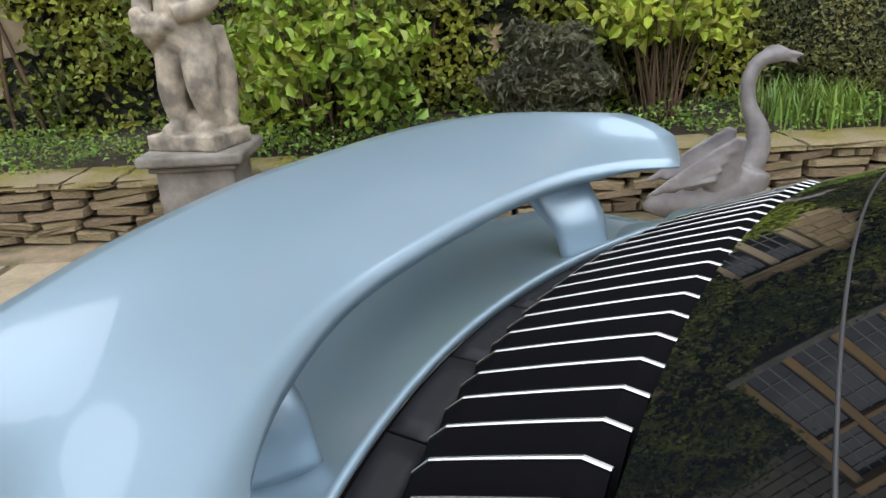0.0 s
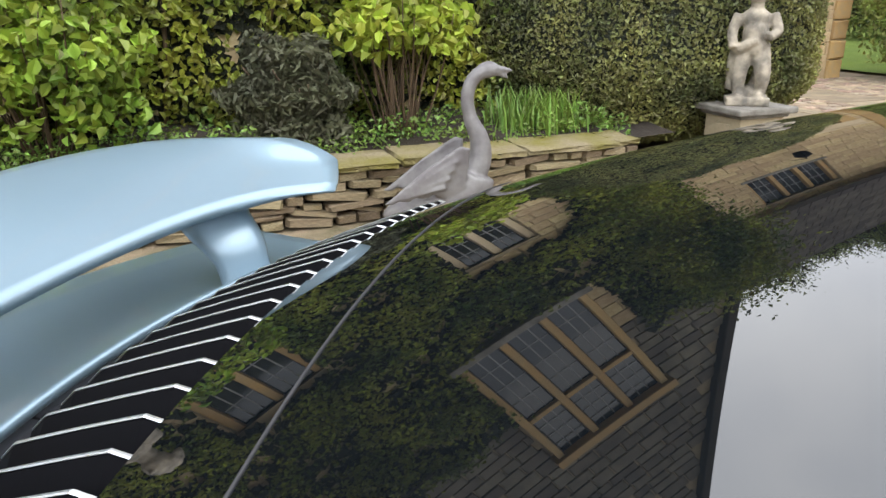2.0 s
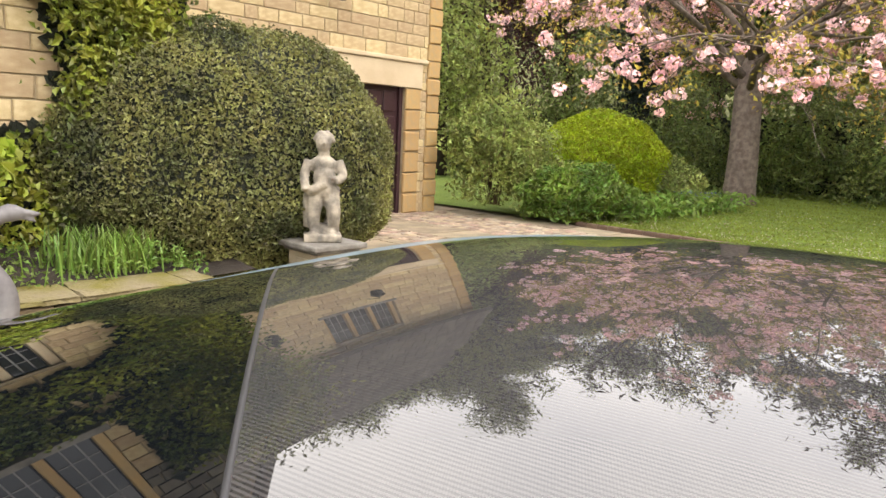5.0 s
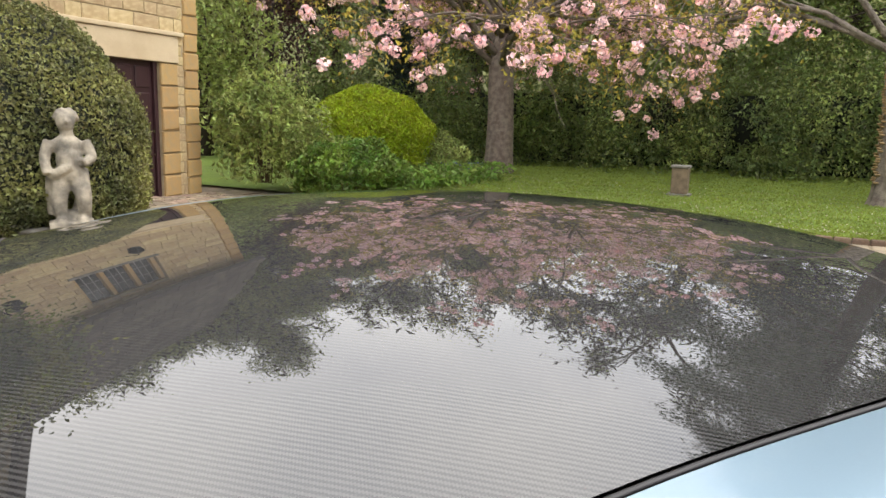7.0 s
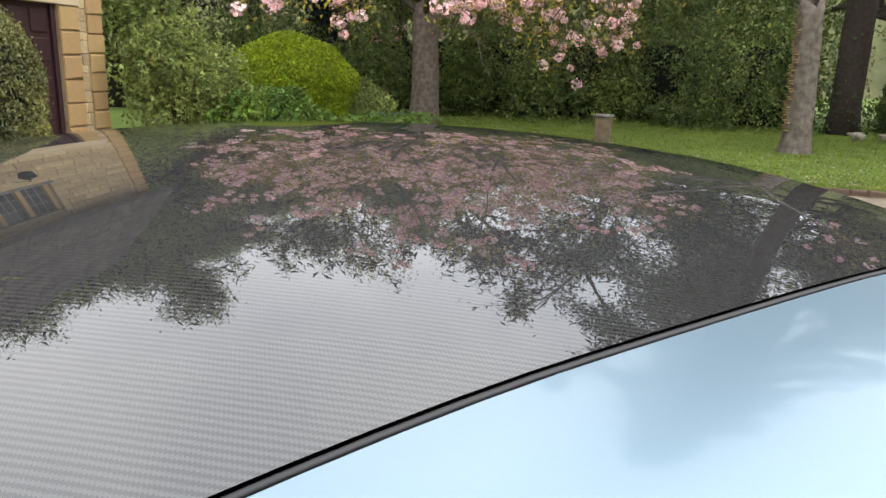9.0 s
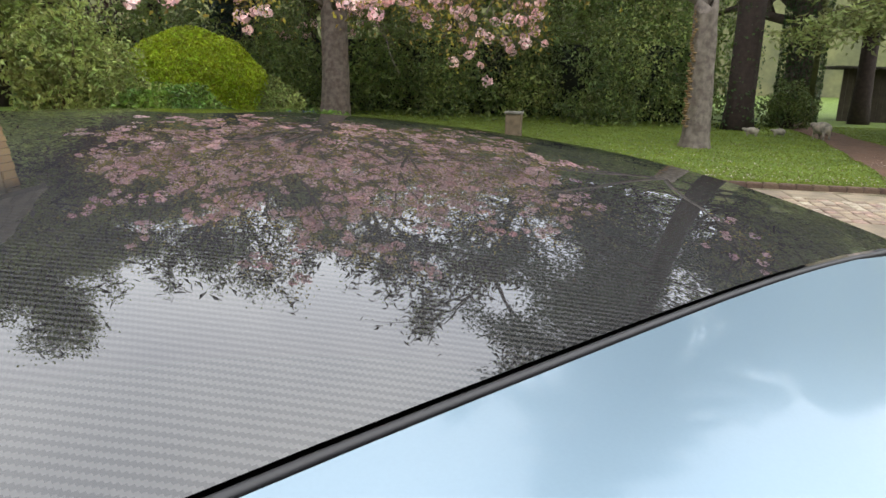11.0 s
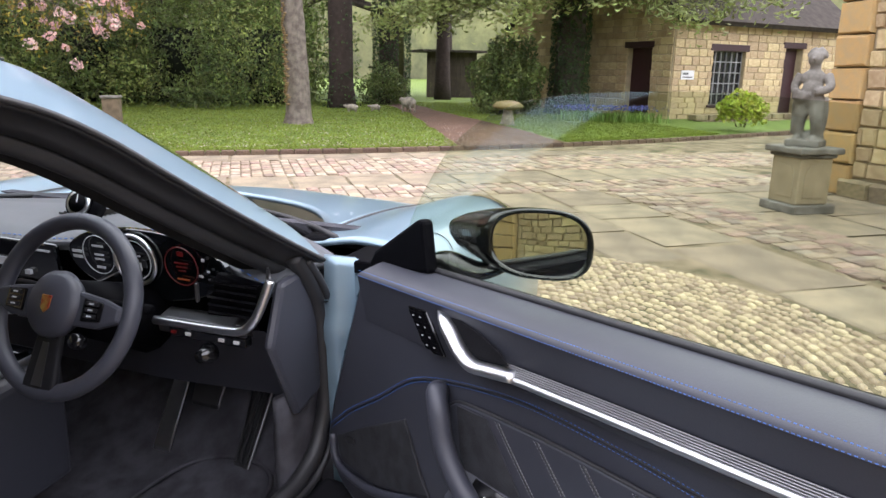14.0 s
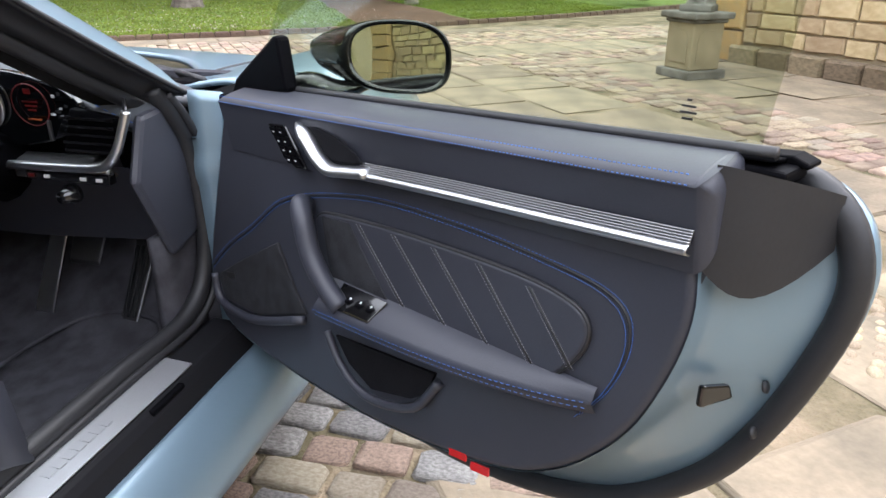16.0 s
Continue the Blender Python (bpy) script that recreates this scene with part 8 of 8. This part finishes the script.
# quilted panel with raised pads
QUILT = spline([(0.29, 0.735, 0), (0.33, 0.752, 0), (0.50, 0.770, 0), (0.70, 0.780, 0), (0.79, 0.775, 0), (0.825, 0.755, 0), (0.82, 0.715, 0), (0.775, 0.655, 0)], 6)
bm = prism([(p.x, p.y) for p in QUILT] + [(0.60, 0.632), (0.42, 0.590), (0.30, 0.575)], 0.010, lambda a, b, c: dr(a, b, -0.002 + c))
quilt = part("padded_panel", bm, M_LEATHER, shell, "padded leather door panel", True, bevel=0.006, seg=3)
part("panel_seam", tube([dr(p.x, p.y, 0.004) for p in QUILT], 0.003, sides=6), M_RUBBER, quilt, "dark panel seam", True)
for (d0, z0, d1, z1) in ((0.405, 0.757, 0.545, 0.618), (0.487, 0.764, 0.625, 0.632), (0.572, 0.770, 0.700, 0.640), (0.655, 0.774, 0.766, 0.650), (0.738, 0.772, 0.806, 0.690)):
    dashes("stitching", [dr(d0 + (d1 - d0) * t, z0 + (z1 - z0) * t, 0.0095) for t in steps(0, 1, 80)], M_GREYTHREAD, quilt, 0.0005)
    dashes("stitching", [dr(d0 + 0.010 + (d1 - d0) * t, z0 + (z1 - z0) * t, 0.0095) for t in steps(0, 1, 80)], M_GREYTHREAD, quilt, 0.0005)
    part("quilt_groove", tube([dr(d0 + 0.005, z0, 0.0082), dr(d1 + 0.005, z1, 0.0082)], 0.0016, sides=5), M_RUBBER, quilt, "groove between pads", True)
bm = prism([(0.315, 0.745), (0.385, 0.752), (0.51, 0.615), (0.42, 0.60), (0.335, 0.60)], 0.003, lambda a, b, c: dr(a, b, 0.0075 + c))
part("speaker_cloth", bm, M_MESH, quilt, "dark perforated speaker panel")
# grab handle and arm rest
bm = tube(spline([dr(0.262, 0.742, 0.002), dr(0.285, 0.762, 0.028), dr(0.308, 0.748, 0.042), dr(0.330, 0.695, 0.046), dr(0.362, 0.652, 0.044), dr(0.398, 0.622, 0.040)], 6), [0.017] * 31, sides=12)
part("grab_handle", bm, M_LEATHER, shell, "leather-wrapped grab handle", True)
bm = bmesh.new()
ARM = steps(0, 1, 20)
sheet(lambda u, k: dr(0.340 + 0.505 * u, 0.606 + 0.055 * u + 0.045 * (1 - 0.6 * u) * (1 - min(1, k / 0.6)) - 0.020 * max(0, k - 0.6) / 0.4 + 0.004 * sin(pi * min(1, k / 0.6)), 0.002 + (0.055 - 0.045 * u ** 4) * min(1, k / 0.6) - 0.012 * max(0, k - 0.6) / 0.4), ARM, steps(0, 1, 10), bm)
arm = part("arm_rest", bm, M_LEATHER, shell, "padded leather arm rest", True, thick=0.0)
for o in (0, 0.010):
    dashes("stitching", [dr(0.345 + 0.495 * u, 0.606 - o + 0.055 * u, 0.0585 - 0.045 * u ** 4 - 0.4 * o) for u in steps(0, 1, 120)], M_BLUETHREAD, arm)
bm = prism([(0.325, 0.558), (0.335, 0.580), (0.43, 0.580), (0.44, 0.560)], 0.004, lambda a, b, c: dr(a + 0.045, 0.611 + 0.10 * (a - 0.315) + c + (0.055 - (0.010 + (b - 0.556) * 1.6)) * 0.78, 0.010 + (b - 0.556) * 1.6))
sw = part("window_switch_panel", bm, M_GLOSS, shell, "gloss black window switch panel", bevel=0.002)
for k in range(4):
    a = 0.315 + 0.026 * k
    part("window_switch", box(bmesh.new(), -0.008, 0.008, -0.008, 0.008, 0, 0.005, Matrix.Translation(dr(a + 0.070, 0.6300 + 0.10 * (a - 0.29), 0.030))), M_BLACK, sw, bevel=0.002)
    part("switch_mark", box(bmesh.new(), -0.003, 0.003, -0.0015, 0.0015, 0, 0.001, Matrix.Translation(dr(a + 0.070, 0.6350 + 0.10 * (a - 0.29), 0.030))), M_WHITEMARK, sw)
# speaker grille at the front, pocket below
bm = prism([(-0.105, 0.500), (0.02, 0.575), (0.155, 0.650), (0.215, 0.555), (0.235, 0.535), (0.05, 0.462), (-0.085, 0.452)], 0.006, lambda a, b, c: dr(a, b, 0.0 + c))
spk = part("speaker_grille", bm, M_MESH, shell, "dark ribbed speaker grille", bevel=0.002)
part("speaker_badge", prism([(-0.06, 0.520), (-0.025, 0.528), (-0.025, 0.516), (-0.06, 0.508)], 0.002, lambda a, b, c: dr(a, b, 0.006 + c)), M_DARKMETAL, spk, "small blank speaker badge")
part("speaker_rim", tube(spline([dr(-0.125, 0.495, 0.004), dr(-0.11, 0.445, 0.006), dr(-0.06, 0.435, 0.008), dr(0.06, 0.455, 0.010), dr(0.235, 0.525, 0.012)], 5), 0.009, sides=8), M_LEATHER, spk, "raised lining edge", True)
# the pocket's inner shade, painted as a thin dark plate on the lining
bm = prism([(0.325, 0.530), (0.36, 0.490), (0.42, 0.468), (0.52, 0.500), (0.555, 0.525), (0.575, 0.570)], 0.005, lambda a, b, c: dr(a, b, 0.0 + c))
part("pocket_opening", bm, M_HOLLOWSHADE, shell, "flat dark plate for the shade in the door pocket")
part("pocket_edge", tube(spline([dr(0.31, 0.535, 0.012), dr(0.35, 0.485, 0.014), dr(0.42, 0.458, 0.014), dr(0.53, 0.492, 0.012), dr(0.585, 0.56, 0.006)], 6), 0.008, sides=8), M_LEATHER, shell, "rounded pocket edge", True)
for d in (0.60, 0.645):
    part("door_reflector", prism([(d, 0.452), (d + 0.036, 0.460), (d + 0.036, 0.446), (d, 0.438)], 0.004, lambda a, b, c: dr(a, b, -0.004 + c)), M_REDGLASS, shell, "red door edge reflector", bevel=0.001)
# lock and end details
part("door_lock", prism([(0.0, -0.013), (0.0, 0.015), (0.03, 0.011), (0.036, -0.008)], 0.008, lambda a, b, c: dr(0.942 + 0.5 * a + c, 0.700 + b, -0.035 - a)), M_GLOSS, shell, "black door lock", bevel=0.003)
for k in range(2):
    part("grommet", lathe([(0.007, 0), (0.007, 0.003), (0.003, 0.004)], 12, m=Matrix.Translation(dr(0.985 + 0.0 * k, 0.70 - 0.055 * k, -0.105 + 0.01 * k)) @ pose(0, 0, 0, 0, -70, 58)), M_RUBBER, shell, "round rubber grommet", True)
bm = sheet(lambda u, k: dr(0.940 + 0.080 * k, (0.856 - 0.045 * sin(pi * k * 0.85) + 0.035 * k) * (1 - u) + (0.960 - 0.004 * k - 0.030 * k * k) * u, -0.004 - 0.105 * k + 0.022 * sin(pi * k)), steps(0, 1, 10), steps(0, 1, 10))
part("corner_pad", bm, M_RUBBER, shell, "moulded black rubber corner pad", True, thick=0.0)
bm = prism([(0.935, 0.957), (0.975, 0.961), (0.992, 0.955), (0.992, 0.950), (0.935, 0.947)], 0.03, lambda a, b, c: dr(a, b, -0.110 + c))
part("latch_cap", bm, M_BLACK, shell, "black glass guide cap", bevel=0.004)
part("slot_end", prism([(0.93, 0.938), (0.93, 0.953), (0.985, 0.953), (0.985, 0.938)], 0.055, lambda a, b, c: dr(a, b, -0.10 + c)), M_BLACK, shell, "black filler at the end of the glass slot", bevel=0.004)
# window glass, its rubber and the small fixed triangle
GLASS = spline([(0.045, 0.905, 0), (0.075, 0.985, 0), (0.135, 1.07, 0), (0.215, 1.149, 0), (0.33, 1.203, 0), (0.464, 1.226, 0), (0.641, 1.235, 0), (0.80, 1.23, 0), (0.92, 1.222, 0), (0.975, 1.20, 0), (0.965, 1.08, 0), (0.950, 0.945, 0)], 6)
bm = prism([(p.x, p.y) for p in GLASS], 0.004, lambda a, b, c: dr(a, b, -0.062 + c))
gl = part("window_glass", bm, M_WINGLASS, shell, "frameless green-tinted window glass")
gl.visible_shadow = False
for k, w in enumerate((0.005, 0.015, 0.018, 0.012)):
    part("glass_mark", prism([(0.877 - w / 2, 1.003 - 0.0062 * k), (0.877 + w / 2, 1.003 - 0.0062 * k), (0.877 + w / 2, 1.003 - 0.0062 * k - 0.0022), (0.877 - w / 2, 1.003 - 0.0062 * k - 0.0022)], 0.0005, lambda a, b, c: dr(a, b, -0.0575 + c)), M_DARKMETAL, gl, "tiny printed bar")
part("glass_slot", sheet(lambda d, k: dr(d, rail(d) + 0.019 - 0.010 * k, -0.050 - 0.060 * k), steps(0.0, 0.97, 20), steps(0, 1, 3)), M_BLACK, shell, "black strip beside the glass", True, thick=0.004)
part("window_seal", tube([dr(d, rail(d) + 0.022, -0.056) for d in steps(0.06, 0.97, 20)], 0.007, sides=6), M_RUBBER, shell, "black window seal", True)
bm = prism([(-0.035, 0.885), (-0.01, 0.918), (0.135, 1.006), (0.150, 1.005), (0.168, 0.915), (0.02, 0.888)], 0.026, lambda a, b, c: dr(a, b, -0.058 + c))
part("mirror_triangle", bm, M_BLACK, shell, "black mirror mounting triangle", bevel=0.008)
# mirror
MIR_N = Vector((-0.965, -0.260, 0.0)).normalized()
MIR = Matrix(((-MIR_N.y, MIR_N.x, 0, 1.690), (MIR_N.x, MIR_N.y, 0, -1.196), (0, 0, 1, 0.972), (0, 0, 0, 1))) @ pose(0, 0, 0, 6) @ Matrix.Diagonal((0.93, 1, 0.95, 1))
def mirror_outline(s):
    return [(s * 0.096 * (abs(cos(t)) ** 0.75) * (1 if cos(t) > 0 else -1), s * (0.062 + 0.004 * cos(t)) * (abs(sin(t)) ** 0.75) * (1 if sin(t) > 0 else -1) - 0.006 * cos(t)) for t in steps(0, 2 * pi, 48)[:-1]]
bm = bmesh.new()
def mirror_ring(b_, s, sh, n):
    return [b_.verts.new(MIR @ Vector((a + sh - 0.03 * max(0, -a / 0.096) * (n / -0.1), n, b + 0.012 * (1 - s)))) for a, b in mirror_outline(s)]
def band(b_, lo, hi):
    for i in range(len(lo)):
        b_.faces.new((lo[i], lo[(i + 1) % len(lo)], hi[(i + 1) % len(lo)], hi[i]))
rings = [mirror_ring(bm, *r) for r in ((1.02, -0.012, -0.030), (0.93, -0.035, -0.060), (0.74, -0.075, -0.085), (0.48, -0.115, -0.100), (0.20, -0.150, -0.108))]
for a, b in zip(rings, rings[1:]):
    band(bm, a, b)
bm.faces.new(rings[-1])
housing = part("door_mirror", bm, M_CARBONFINE, shell, "carbon fibre door mirror housing", True)
bm = bmesh.new()
rings = [mirror_ring(bm, *r) for r in ((1.02, -0.012, -0.030), (1.03, -0.003, -0.010), (1.0, 0.0, 0.0), (0.94, 0.0, 0.0005), (0.885, 0.0, -0.007))]
for a, b in zip(rings, rings[1:]):
    band(bm, a, b)
part("mirror_rim", bm, M_GLOSS, housing, "gloss black mirror rim", True)
bm = bmesh.new()
sheet(lambda s, i: (lambda q: MIR @ Vector((q[0], -0.003 - (q[0] ** 2 + q[1] ** 2) / 2.6, q[1])))(mirror_outline(0.89 * s)[i % 48]), [0.01, 0.25, 0.5, 0.75, 1.0], range(49), bm)
part("mirror_glass", bm, M_MIRROR, housing, "mirror glass", True)
bm = tube(spline([MIR @ Vector((-0.06, -0.05, -0.045)), MIR @ Vector((-0.11, -0.045, -0.060)), dr(0.13, 0.920, -0.10), dr(0.10, 0.900, -0.07)], 5), [0.022 + 0.001 * i for i in range(16)], sides=10, flat=0.6)
part("mirror_foot", bm, M_GLOSS, housing, "gloss black mirror foot", True)
